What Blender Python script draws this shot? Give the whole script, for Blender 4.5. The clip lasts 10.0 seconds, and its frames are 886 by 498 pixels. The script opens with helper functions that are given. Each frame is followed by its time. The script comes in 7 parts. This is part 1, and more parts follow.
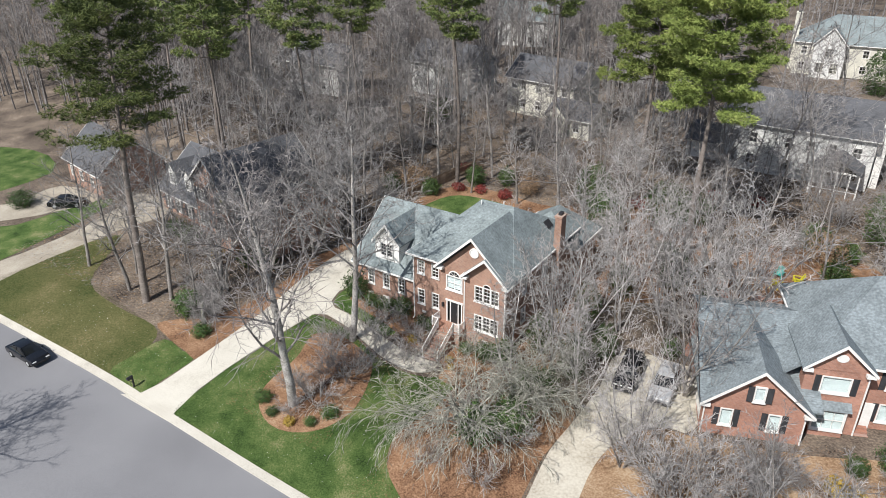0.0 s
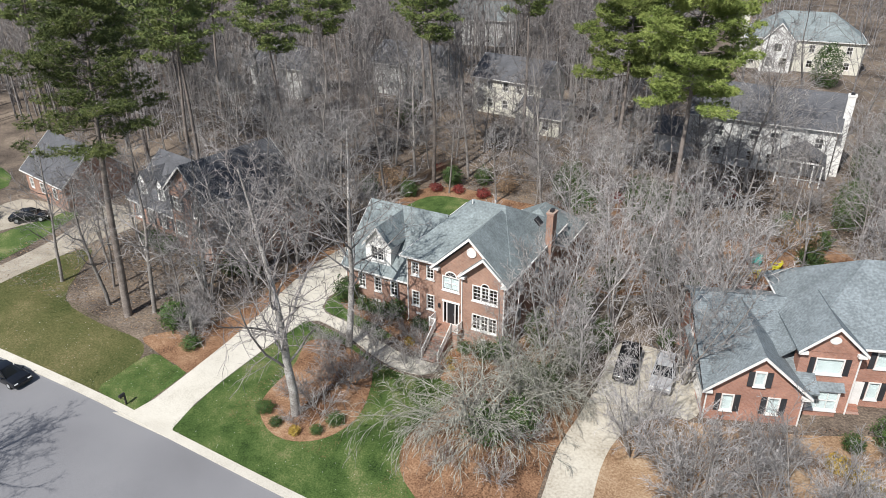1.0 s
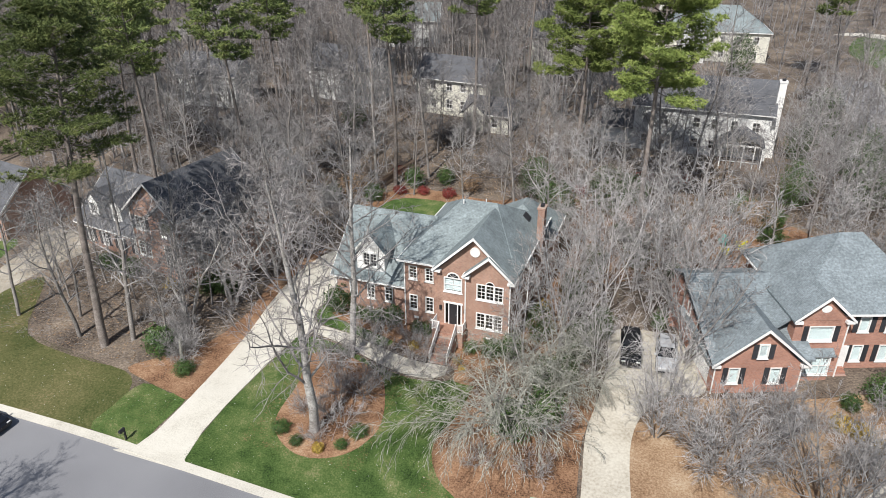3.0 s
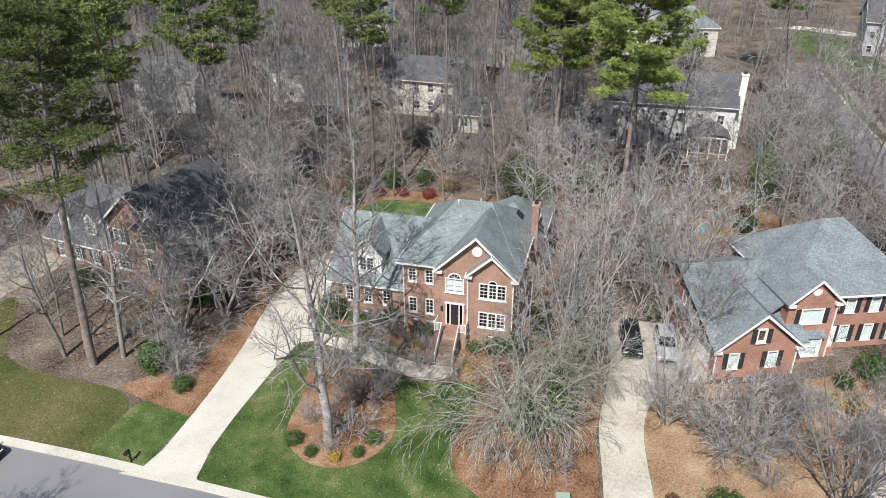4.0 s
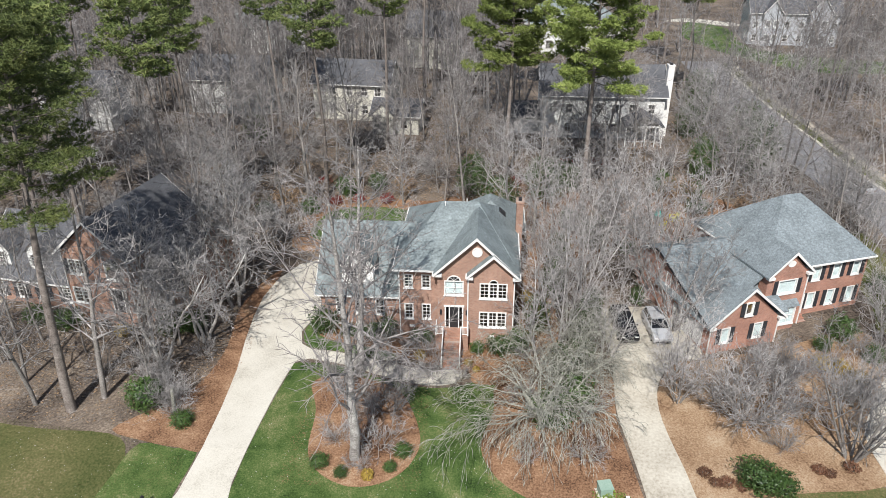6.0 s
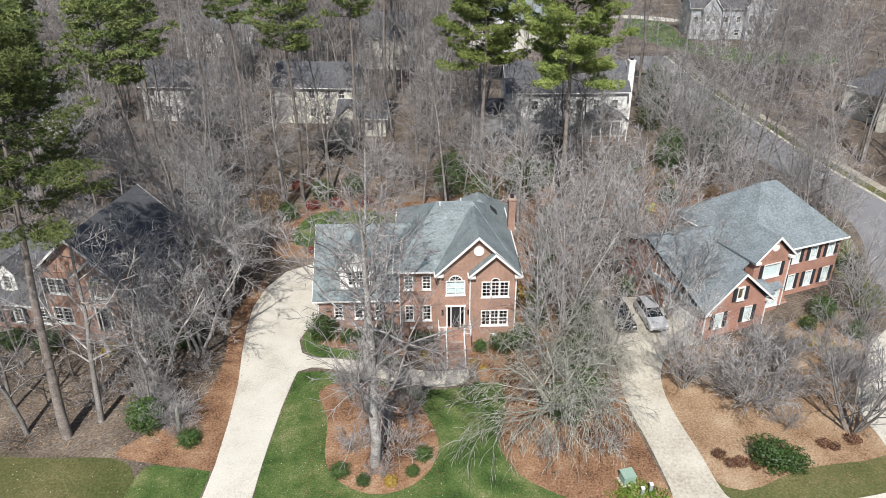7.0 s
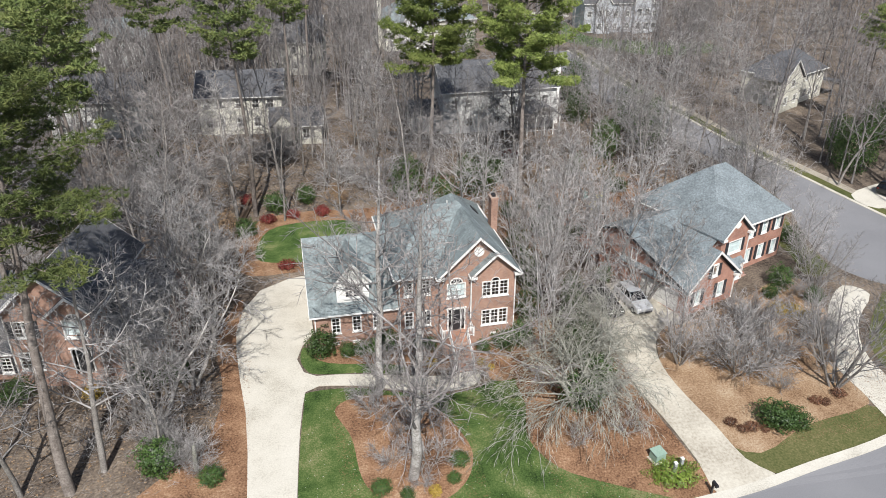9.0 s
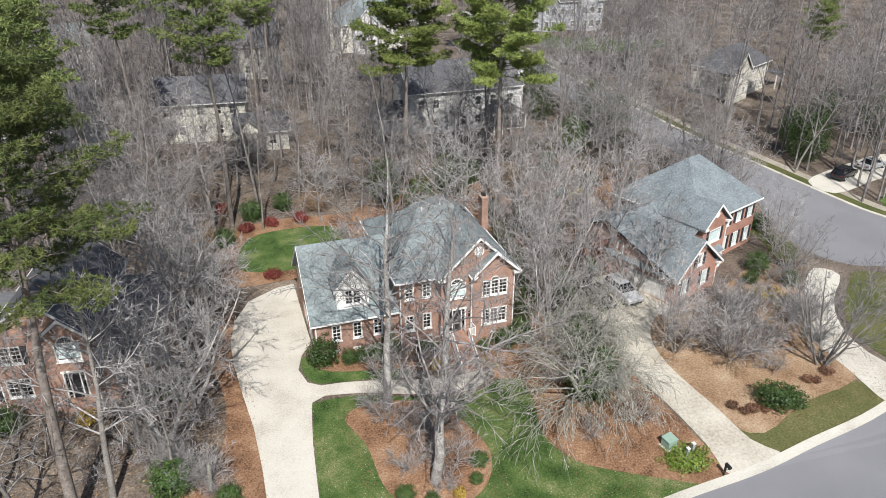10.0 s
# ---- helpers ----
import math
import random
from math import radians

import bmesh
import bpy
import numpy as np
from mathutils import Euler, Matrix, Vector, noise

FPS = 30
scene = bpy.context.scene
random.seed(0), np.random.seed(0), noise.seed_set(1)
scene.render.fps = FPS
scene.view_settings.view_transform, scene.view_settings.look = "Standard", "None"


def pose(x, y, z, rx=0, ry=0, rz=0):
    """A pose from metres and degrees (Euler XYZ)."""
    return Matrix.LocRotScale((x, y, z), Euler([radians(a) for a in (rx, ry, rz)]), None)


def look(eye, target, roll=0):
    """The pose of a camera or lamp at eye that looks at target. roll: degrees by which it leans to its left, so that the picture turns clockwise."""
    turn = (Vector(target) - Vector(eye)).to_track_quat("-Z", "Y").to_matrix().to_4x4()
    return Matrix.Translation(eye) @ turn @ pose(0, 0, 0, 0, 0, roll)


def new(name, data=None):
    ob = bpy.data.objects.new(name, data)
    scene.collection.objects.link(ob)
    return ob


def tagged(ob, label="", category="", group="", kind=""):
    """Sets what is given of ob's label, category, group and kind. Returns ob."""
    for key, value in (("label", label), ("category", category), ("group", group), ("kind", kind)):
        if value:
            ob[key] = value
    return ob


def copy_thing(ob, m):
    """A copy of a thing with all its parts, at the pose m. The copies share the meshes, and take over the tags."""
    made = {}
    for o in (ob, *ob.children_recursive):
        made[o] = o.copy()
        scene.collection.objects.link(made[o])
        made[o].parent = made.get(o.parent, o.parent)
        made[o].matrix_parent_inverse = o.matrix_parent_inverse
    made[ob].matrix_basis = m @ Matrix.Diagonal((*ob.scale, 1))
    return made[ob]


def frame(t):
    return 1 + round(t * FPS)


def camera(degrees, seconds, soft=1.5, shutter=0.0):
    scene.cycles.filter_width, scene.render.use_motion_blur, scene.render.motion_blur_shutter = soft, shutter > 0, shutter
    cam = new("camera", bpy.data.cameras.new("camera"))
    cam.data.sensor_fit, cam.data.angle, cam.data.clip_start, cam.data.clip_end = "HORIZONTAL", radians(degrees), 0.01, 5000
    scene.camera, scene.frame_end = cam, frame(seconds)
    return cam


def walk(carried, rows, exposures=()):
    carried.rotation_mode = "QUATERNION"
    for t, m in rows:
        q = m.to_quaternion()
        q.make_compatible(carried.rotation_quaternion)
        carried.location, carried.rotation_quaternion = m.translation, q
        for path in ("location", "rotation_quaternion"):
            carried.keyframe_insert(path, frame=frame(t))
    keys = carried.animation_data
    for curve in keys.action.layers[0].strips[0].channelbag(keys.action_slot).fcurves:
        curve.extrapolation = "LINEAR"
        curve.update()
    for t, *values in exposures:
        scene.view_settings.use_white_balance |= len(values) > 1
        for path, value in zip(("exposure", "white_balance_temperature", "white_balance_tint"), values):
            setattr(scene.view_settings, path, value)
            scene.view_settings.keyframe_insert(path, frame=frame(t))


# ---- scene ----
# ---- camera ----
cam = camera(63.9, 10.0, 0.6)
METRES, EYE, TILT, LEAN, TURN = 50.0, 37.4, -26.9, 0.1, 33.2
EAST, NORTH = 24.2, -46.75
ROWS = [
    (0.0, 0.0, 0.0, 0.0, 0.0, 0.0, -0.0),
    (0.5, -0.0447, 0.0008, 0.0012, -2.16, -0.02, 1.08),
    (1.0, -0.0869, 0.0033, 0.0027, -4.28, -0.06, 2.15),
    (1.5, -0.1283, 0.0073, 0.0054, -6.33, -0.15, 3.17),
    (2.0, -0.1682, 0.0128, 0.008, -8.26, -0.26, 4.14),
    (2.5, -0.2114, 0.0208, 0.0109, -10.14, -0.37, 5.12),
    (4.0, -0.3595, 0.0594, 0.0342, -17.02, -1.29, 8.48),
    (4.5, -0.4032, 0.0759, 0.0422, -19.46, -1.66, 9.64),
    (5.0, -0.4445, 0.0933, 0.0512, -21.74, -2.06, 10.69),
    (5.5, -0.4885, 0.1141, 0.061, -24.02, -2.46, 11.68),
    (7.0, -0.6285, 0.1993, 0.1006, -31.98, -4.24, 15.13),
    (7.5, -0.6697, 0.2279, 0.1158, -34.73, -4.97, 16.18),
    (8.0, -0.7088, 0.2581, 0.1323, -37.36, -5.72, 17.13),
    (8.5, -0.7464, 0.2905, 0.1496, -39.93, -6.51, 18.05),
    (9.0, -0.7846, 0.3253, 0.1687, -42.69, -7.41, 18.97),
    (9.5, -0.8202, 0.3618, 0.1884, -45.51, -8.35, 19.91),
    (10.0, -0.8535, 0.3993, 0.2075, -48.36, -9.33, 20.8),
]
walk(cam, [(t, pose(EAST, NORTH, EYE, TILT, LEAN, TURN) @ pose(METRES * x, METRES * y, METRES * z, 90 + pitch, roll, yaw)) for t, x, y, z, yaw, pitch, roll in ROWS])

# ---- light ----
SUN_WAY = Vector((0.14, 0.99, 0)).normalized()
SUN_UP = radians(48)
world = bpy.data.worlds.new("world")
scene.world = world
world.use_nodes = True
sky = world.node_tree.nodes.new("ShaderNodeTexSky")
sky.sky_type, sky.sun_disc = "NISHITA", False
sky.sun_elevation = SUN_UP
sky.sun_rotation = math.atan2(-SUN_WAY.x, -SUN_WAY.y)
background = world.node_tree.nodes["Background"]
background.inputs["Strength"].default_value = 0.086
world.node_tree.links.new(sky.outputs[0], background.inputs["Color"])
lamp = bpy.data.lights.new("sun", "SUN")
lamp.energy, lamp.angle, lamp.color = 4.55, radians(0.53), (1.0, 0.97, 0.94)
ray_down = Vector((SUN_WAY.x * math.cos(SUN_UP), SUN_WAY.y * math.cos(SUN_UP), -math.sin(SUN_UP)))
sun = new("sun", lamp)
sun.matrix_world = look(Vector((0, 0, 80)), Vector((0, 0, 80)) + ray_down)
scene.view_settings.exposure = 0.25

# ---- materials ----


def material(name, stops, scale=1.0, rough=0.9, bump=0.3, fine=12.0, spec=0.3, random_tint=0.0, mix=0.5):
    """Two scales of noise through a colour ramp, with relief. stops: (position, colour)."""
    m = bpy.data.materials.new(name)
    m.use_nodes = True
    nt = m.node_tree
    n, link = nt.nodes, nt.links.new
    p = n["Principled BSDF"]
    p.inputs["Roughness"].default_value = rough
    p.inputs["Specular IOR Level"].default_value = spec
    co = n.new("ShaderNodeTexCoord")
    a = n.new("ShaderNodeTexNoise")
    a.inputs["Scale"].default_value = scale
    a.inputs["Detail"].default_value = 6
    b = n.new("ShaderNodeTexNoise")
    b.inputs["Scale"].default_value = scale * fine
    b.inputs["Detail"].default_value = 4
    link(co.outputs["Object"], a.inputs["Vector"])
    link(co.outputs["Object"], b.inputs["Vector"])
    mx = n.new("ShaderNodeMix")
    mx.inputs["Factor"].default_value = mix
    link(a.outputs["Fac"], mx.inputs[2])
    link(b.outputs["Fac"], mx.inputs[3])
    ramp = n.new("ShaderNodeValToRGB")
    while len(ramp.color_ramp.elements) < len(stops):
        ramp.color_ramp.elements.new(0.5)
    for e, (pos, col) in zip(ramp.color_ramp.elements, stops):
        e.position, e.color = pos, (*col, 1)
    link(mx.outputs[0], ramp.inputs["Fac"])
    last = ramp.outputs["Color"]
    if random_tint:
        info = n.new("ShaderNodeObjectInfo")
        hsv = n.new("ShaderNodeHueSaturation")
        rng = n.new("ShaderNodeMapRange")
        rng.inputs["To Min"].default_value, rng.inputs["To Max"].default_value = 1 - random_tint, 1 + random_tint
        link(info.outputs["Random"], rng.inputs["Value"])
        link(rng.outputs["Result"], hsv.inputs["Value"])
        link(last, hsv.inputs["Color"])
        last = hsv.outputs["Color"]
    link(last, p.inputs["Base Color"])
    if bump:
        bp = n.new("ShaderNodeBump")
        bp.inputs["Strength"].default_value = bump
        bp.inputs["Distance"].default_value = 0.05
        link(b.outputs["Fac"], bp.inputs["Height"])
        link(bp.outputs["Normal"], p.inputs["Normal"])
    return m


def coursed(name, c1, c2, mortar, width, height, joint, rough=0.9, bump=0.4, weather=(0.8, 1.15), flecks=0.1):
    """Bricks, shingles or siding in courses along a wall's or roof's own length and height."""
    m = bpy.data.materials.new(name)
    m.use_nodes = True
    nt = m.node_tree
    n, link = nt.nodes, nt.links.new
    p = n["Principled BSDF"]
    p.inputs["Roughness"].default_value = rough
    p.inputs["Specular IOR Level"].default_value = 0.25
    co = n.new("ShaderNodeTexCoord")
    sep = n.new("ShaderNodeSeparateXYZ")
    link(co.outputs["Object"], sep.inputs[0])
    add = n.new("ShaderNodeMath")
    link(sep.outputs["X"], add.inputs[0])
    link(sep.outputs["Y"], add.inputs[1])
    com = n.new("ShaderNodeCombineXYZ")
    link(add.outputs[0], com.inputs["X"])
    link(sep.outputs["Z"], com.inputs["Y"])
    br = n.new("ShaderNodeTexBrick")
    br.inputs["Color1"].default_value, br.inputs["Color2"].default_value = (*c1, 1), (*c2, 1)
    br.inputs["Mortar"].default_value = (*mortar, 1)
    br.inputs["Scale"].default_value = 1.0
    br.inputs["Brick Width"].default_value, br.inputs["Row Height"].default_value = width, height
    br.inputs["Mortar Size"].default_value = joint
    br.inputs["Bias"].default_value = 0.0
    link(com.outputs[0], br.inputs["Vector"])
    no = n.new("ShaderNodeTexNoise")
    no.inputs["Scale"].default_value, no.inputs["Detail"].default_value = 0.6, 7
    link(co.outputs["Object"], no.inputs["Vector"])
    rng = n.new("ShaderNodeMapRange")
    rng.inputs["From Min"].default_value, rng.inputs["From Max"].default_value = 0.3, 0.7
    rng.inputs["To Min"].default_value, rng.inputs["To Max"].default_value = weather
    link(no.outputs["Fac"], rng.inputs["Value"])
    fleck = n.new("ShaderNodeTexNoise")
    fleck.inputs["Scale"].default_value, fleck.inputs["Detail"].default_value = 5.0, 3
    link(co.outputs["Object"], fleck.inputs["Vector"])
    fr = n.new("ShaderNodeMapRange")
    fr.inputs["From Min"].default_value, fr.inputs["From Max"].default_value = 0.35, 0.68
    fr.inputs["To Min"].default_value, fr.inputs["To Max"].default_value = 1 - flecks, 1 + flecks
    link(fleck.outputs["Fac"], fr.inputs["Value"])
    both = n.new("ShaderNodeMath")
    both.operation = "MULTIPLY"
    link(rng.outputs["Result"], both.inputs[0])
    link(fr.outputs["Result"], both.inputs[1])
    hsv = n.new("ShaderNodeHueSaturation")
    link(br.outputs["Color"], hsv.inputs["Color"])
    link(both.outputs[0], hsv.inputs["Value"])
    link(hsv.outputs["Color"], p.inputs["Base Color"])
    bp = n.new("ShaderNodeBump")
    bp.inputs["Strength"].default_value, bp.inputs["Distance"].default_value = bump, 0.02
    link(br.outputs["Fac"], bp.inputs["Height"])
    bp.invert = True
    link(bp.outputs["Normal"], p.inputs["Normal"])
    return m


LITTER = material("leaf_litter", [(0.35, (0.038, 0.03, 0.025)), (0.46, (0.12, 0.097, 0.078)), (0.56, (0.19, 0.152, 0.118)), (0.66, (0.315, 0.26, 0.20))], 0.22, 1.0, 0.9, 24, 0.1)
STRAW = material("pine_straw", [(0.35, (0.075, 0.042, 0.026)), (0.45, (0.20, 0.112, 0.066)), (0.56, (0.31, 0.185, 0.11)), (0.66, (0.41, 0.29, 0.19))], 0.4, 1.0, 0.9, 18, 0.1)
FADEDSTRAW = material("faded_straw", [(0.33, (0.13, 0.075, 0.045)), (0.44, (0.27, 0.175, 0.105)), (0.55, (0.37, 0.26, 0.165)), (0.66, (0.46, 0.36, 0.25))], 0.35, 1.0, 0.9, 20, 0.1)
GRASS = material("lawn_grass", [(0.36, (0.026, 0.05, 0.014)), (0.45, (0.06, 0.104, 0.028)), (0.55, (0.10, 0.145, 0.045)), (0.64, (0.21, 0.215, 0.10))], 0.45, 1.0, 0.8, 18, 0.15, mix=0.42)
DRYGRASS = material("dry_grass", [(0.32, (0.042, 0.058, 0.018)), (0.45, (0.085, 0.097, 0.034)), (0.58, (0.138, 0.132, 0.056)), (0.7, (0.235, 0.195, 0.105))], 0.2, 1.0, 0.8, 30, 0.15)
CONCRETE = material("pale_concrete", [(0.3, (0.36, 0.33, 0.27)), (0.5, (0.56, 0.53, 0.455)), (0.72, (0.66, 0.63, 0.55))], 0.35, 0.95, 0.15, 25, 0.2)
OLDCONCRETE = material("stained_concrete", [(0.3, (0.20, 0.175, 0.135)), (0.5, (0.37, 0.33, 0.265)), (0.72, (0.52, 0.48, 0.40))], 0.4, 0.95, 0.2, 20, 0.2)
CREAMCONCRETE = material("leaf_stained_concrete", [(0.33, (0.33, 0.295, 0.235)), (0.46, (0.46, 0.42, 0.345)), (0.62, (0.57, 0.535, 0.45))], 0.35, 0.95, 0.2, 14, 0.2)
ASPHALT = material("worn_asphalt", [(0.3, (0.17, 0.17, 0.175)), (0.5, (0.22, 0.22, 0.228)), (0.72, (0.27, 0.27, 0.275))], 0.12, 0.9, 0.2, 120, 0.25)
BRICK = coursed("red_brick", (0.405, 0.222, 0.152), (0.30, 0.158, 0.113), (0.42, 0.32, 0.26), 0.22, 0.075, 0.012)
BRICK_ROSE = coursed("rose_brick", (0.47, 0.225, 0.15), (0.36, 0.165, 0.112), (0.43, 0.29, 0.24), 0.22, 0.075, 0.012)
SHINGLE = coursed("grey_shingle", (0.245, 0.285, 0.285), (0.21, 0.245, 0.248), (0.185, 0.215, 0.217), 0.30, 0.07, 0.008, 0.85, weather=(0.78, 1.2), flecks=0.2)
SHINGLE_BLUE = coursed("blue_grey_shingle", (0.24, 0.275, 0.287), (0.195, 0.226, 0.238), (0.175, 0.203, 0.214), 0.30, 0.07, 0.008, 0.85, weather=(0.84, 1.14), flecks=0.22)
SHINGLE_DARK = coursed("dark_shingle", (0.135, 0.138, 0.147), (0.105, 0.108, 0.116), (0.085, 0.087, 0.093), 0.30, 0.07, 0.008, 0.85)
SIDING = coursed("white_siding", (0.78, 0.78, 0.75), (0.74, 0.74, 0.71), (0.5, 0.5, 0.48), 4.0, 0.18, 0.012, 0.6, weather=(0.88, 1.04))
CREAM = coursed("cream_siding", (0.72, 0.70, 0.60), (0.68, 0.66, 0.57), (0.45, 0.43, 0.36), 4.0, 0.18, 0.012, 0.6, weather=(0.88, 1.04))
GREYSIDING = coursed("grey_siding", (0.50, 0.52, 0.54), (0.46, 0.48, 0.50), (0.3, 0.3, 0.32), 4.0, 0.18, 0.012, 0.6, weather=(0.88, 1.04))
WHITE = material("white_paint", [(0.3, (0.70, 0.69, 0.65)), (0.6, (0.82, 0.81, 0.78))], 0.8, 0.5, 0.05, 10, 0.4)
DARKPAINT = material("dark_paint", [(0.3, (0.018, 0.018, 0.02)), (0.7, (0.035, 0.035, 0.038))], 1.0, 0.5, 0.05, 10, 0.4)
BLIND_SHEEN = material("pale_blind_sheen", [(0.3, (0.40, 0.46, 0.46)), (0.7, (0.52, 0.58, 0.58))], 1.0, 0.8, 0.1, 10, 0.2)
BARK = material("grey_bark", [(0.3, (0.10, 0.09, 0.08)), (0.5, (0.25, 0.23, 0.21)), (0.7, (0.43, 0.40, 0.37))], 1.3, 0.95, 0.6, 8, 0.15, 0.22)
TWIG = material("bare_twigs", [(0.35, (0.16, 0.15, 0.144)), (0.5, (0.318, 0.303, 0.292)), (0.65, (0.495, 0.475, 0.46))], 0.5, 0.9, 0.0, 6, 0.2, 0.3)
PALETWIG = material("pale_twigs", [(0.35, (0.15, 0.148, 0.12)), (0.5, (0.30, 0.295, 0.25)), (0.65, (0.48, 0.475, 0.41))], 0.9, 0.9, 0.0, 8, 0.2, 0.1)
SILVERTWIG = material("silvery_twigs", [(0.35, (0.19, 0.175, 0.165)), (0.5, (0.36, 0.34, 0.325)), (0.65, (0.54, 0.52, 0.50))], 0.6, 0.9, 0.0, 6, 0.2, 0.25)
PALEBARK = material("pale_grey_bark", [(0.33, (0.15, 0.135, 0.12)), (0.48, (0.34, 0.32, 0.295)), (0.62, (0.55, 0.53, 0.50))], 1.1, 0.95, 0.7, 7, 0.15)
PINEBARK = material("pine_bark", [(0.3, (0.085, 0.07, 0.06)), (0.5, (0.20, 0.172, 0.152)), (0.7, (0.33, 0.295, 0.265))], 1.6, 0.95, 0.7, 6, 0.1, 0.15)
NEEDLE = material("pine_needles", [(0.35, (0.085, 0.12, 0.03)), (0.5, (0.205, 0.26, 0.066)), (0.65, (0.36, 0.40, 0.13))], 0.35, 0.7, 0.0, 5, 0.3, 0.2)
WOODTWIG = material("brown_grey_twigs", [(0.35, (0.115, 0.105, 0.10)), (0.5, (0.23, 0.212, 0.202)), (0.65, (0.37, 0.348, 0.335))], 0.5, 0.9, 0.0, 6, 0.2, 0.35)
NEEDLE_DARK = material("dark_pine_needles", [(0.35, (0.045, 0.066, 0.022)), (0.5, (0.105, 0.135, 0.04)), (0.65, (0.20, 0.22, 0.07))], 0.35, 0.7, 0.0, 5, 0.3, 0.2)
PINEGREEN = material("mid_green_pine_needles", [(0.35, (0.06, 0.09, 0.03)), (0.5, (0.145, 0.185, 0.058)), (0.65, (0.26, 0.285, 0.10))], 0.35, 0.7, 0.0, 5, 0.3, 0.25)
LEAF = material("evergreen_leaves", [(0.35, (0.022, 0.045, 0.012)), (0.5, (0.05, 0.095, 0.022)), (0.65, (0.10, 0.16, 0.04))], 1.5, 0.5, 0.0, 5, 0.4, 0.25)
IVYLEAF = material("ivy_leaves", [(0.35, (0.07, 0.12, 0.02)), (0.5, (0.17, 0.25, 0.04)), (0.65, (0.30, 0.37, 0.075))], 1.2, 0.45, 0.0, 5, 0.4, 0.25)
YELLOWLEAF = material("yellow_leaves", [(0.35, (0.20, 0.13, 0.02)), (0.5, (0.36, 0.25, 0.05)), (0.65, (0.46, 0.34, 0.09))], 1.5, 0.6, 0.0, 5, 0.3, 0.2)
TANLEAF = material("dry_tan_leaves", [(0.35, (0.22, 0.13, 0.07)), (0.5, (0.36, 0.24, 0.14)), (0.65, (0.48, 0.36, 0.24))], 1.5, 0.7, 0.0, 5, 0.3, 0.2)
REDLEAF = material("dark_red_leaves", [(0.35, (0.10, 0.015, 0.015)), (0.5, (0.22, 0.04, 0.035)), (0.65, (0.32, 0.08, 0.06))], 1.5, 0.6, 0.0, 5, 0.3, 0.2)
BROWNLEAF = material("withered_brown_leaves", [(0.35, (0.07, 0.03, 0.018)), (0.5, (0.15, 0.07, 0.04)), (0.65, (0.24, 0.13, 0.08))], 1.5, 0.7, 0.0, 5, 0.3, 0.2)
METAL = material("grey_metal", [(0.3, (0.30, 0.31, 0.31)), (0.7, (0.42, 0.43, 0.43))], 2.0, 0.4, 0.05, 10, 0.5)
GREENBOX = material("green_paint", [(0.3, (0.22, 0.33, 0.26)), (0.7, (0.33, 0.44, 0.36))], 1.0, 0.6, 0.05, 10, 0.3)
WOOD = material("weathered_wood", [(0.3, (0.13, 0.09, 0.06)), (0.7, (0.30, 0.22, 0.16))], 1.2, 0.9, 0.4, 8, 0.2)
SILVER = material("silver_car_paint", [(0.3, (0.42, 0.43, 0.44)), (0.7, (0.50, 0.51, 0.52))], 0.5, 0.25, 0.0, 10, 0.6)
BLACKCAR = material("black_car_paint", [(0.3, (0.008, 0.009, 0.012)), (0.7, (0.014, 0.015, 0.018))], 0.5, 0.15, 0.0, 10, 0.6)
RUBBER = material("tyre_rubber", [(0.3, (0.015, 0.015, 0.015)), (0.7, (0.03, 0.03, 0.03))], 1.0, 0.9, 0.1, 10, 0.2)
BLUEPLASTIC = material("teal_plastic", [(0.3, (0.03, 0.30, 0.26)), (0.7, (0.05, 0.38, 0.32))], 1.0, 0.5, 0.0, 10, 0.4)
YELLOWPLASTIC = material("yellow_plastic", [(0.3, (0.55, 0.50, 0.03)), (0.7, (0.65, 0.60, 0.05))], 1.0, 0.5, 0.0, 10, 0.4)


def glass_material(name, tint=(0.9, 0.94, 0.95)):
    m = bpy.data.materials.new(name)
    m.use_nodes = True
    p = m.node_tree.nodes["Principled BSDF"]
    p.inputs["Base Color"].default_value = (*tint, 1)
    p.inputs["Roughness"].default_value = 0.03
    p.inputs["Transmission Weight"].default_value = 1.0
    p.inputs["IOR"].default_value = 1.45
    return m


GLASS = glass_material("window_glass")
CARGLASS = glass_material("tinted_glass", (0.10, 0.12, 0.13))

# ---- building blocks ----


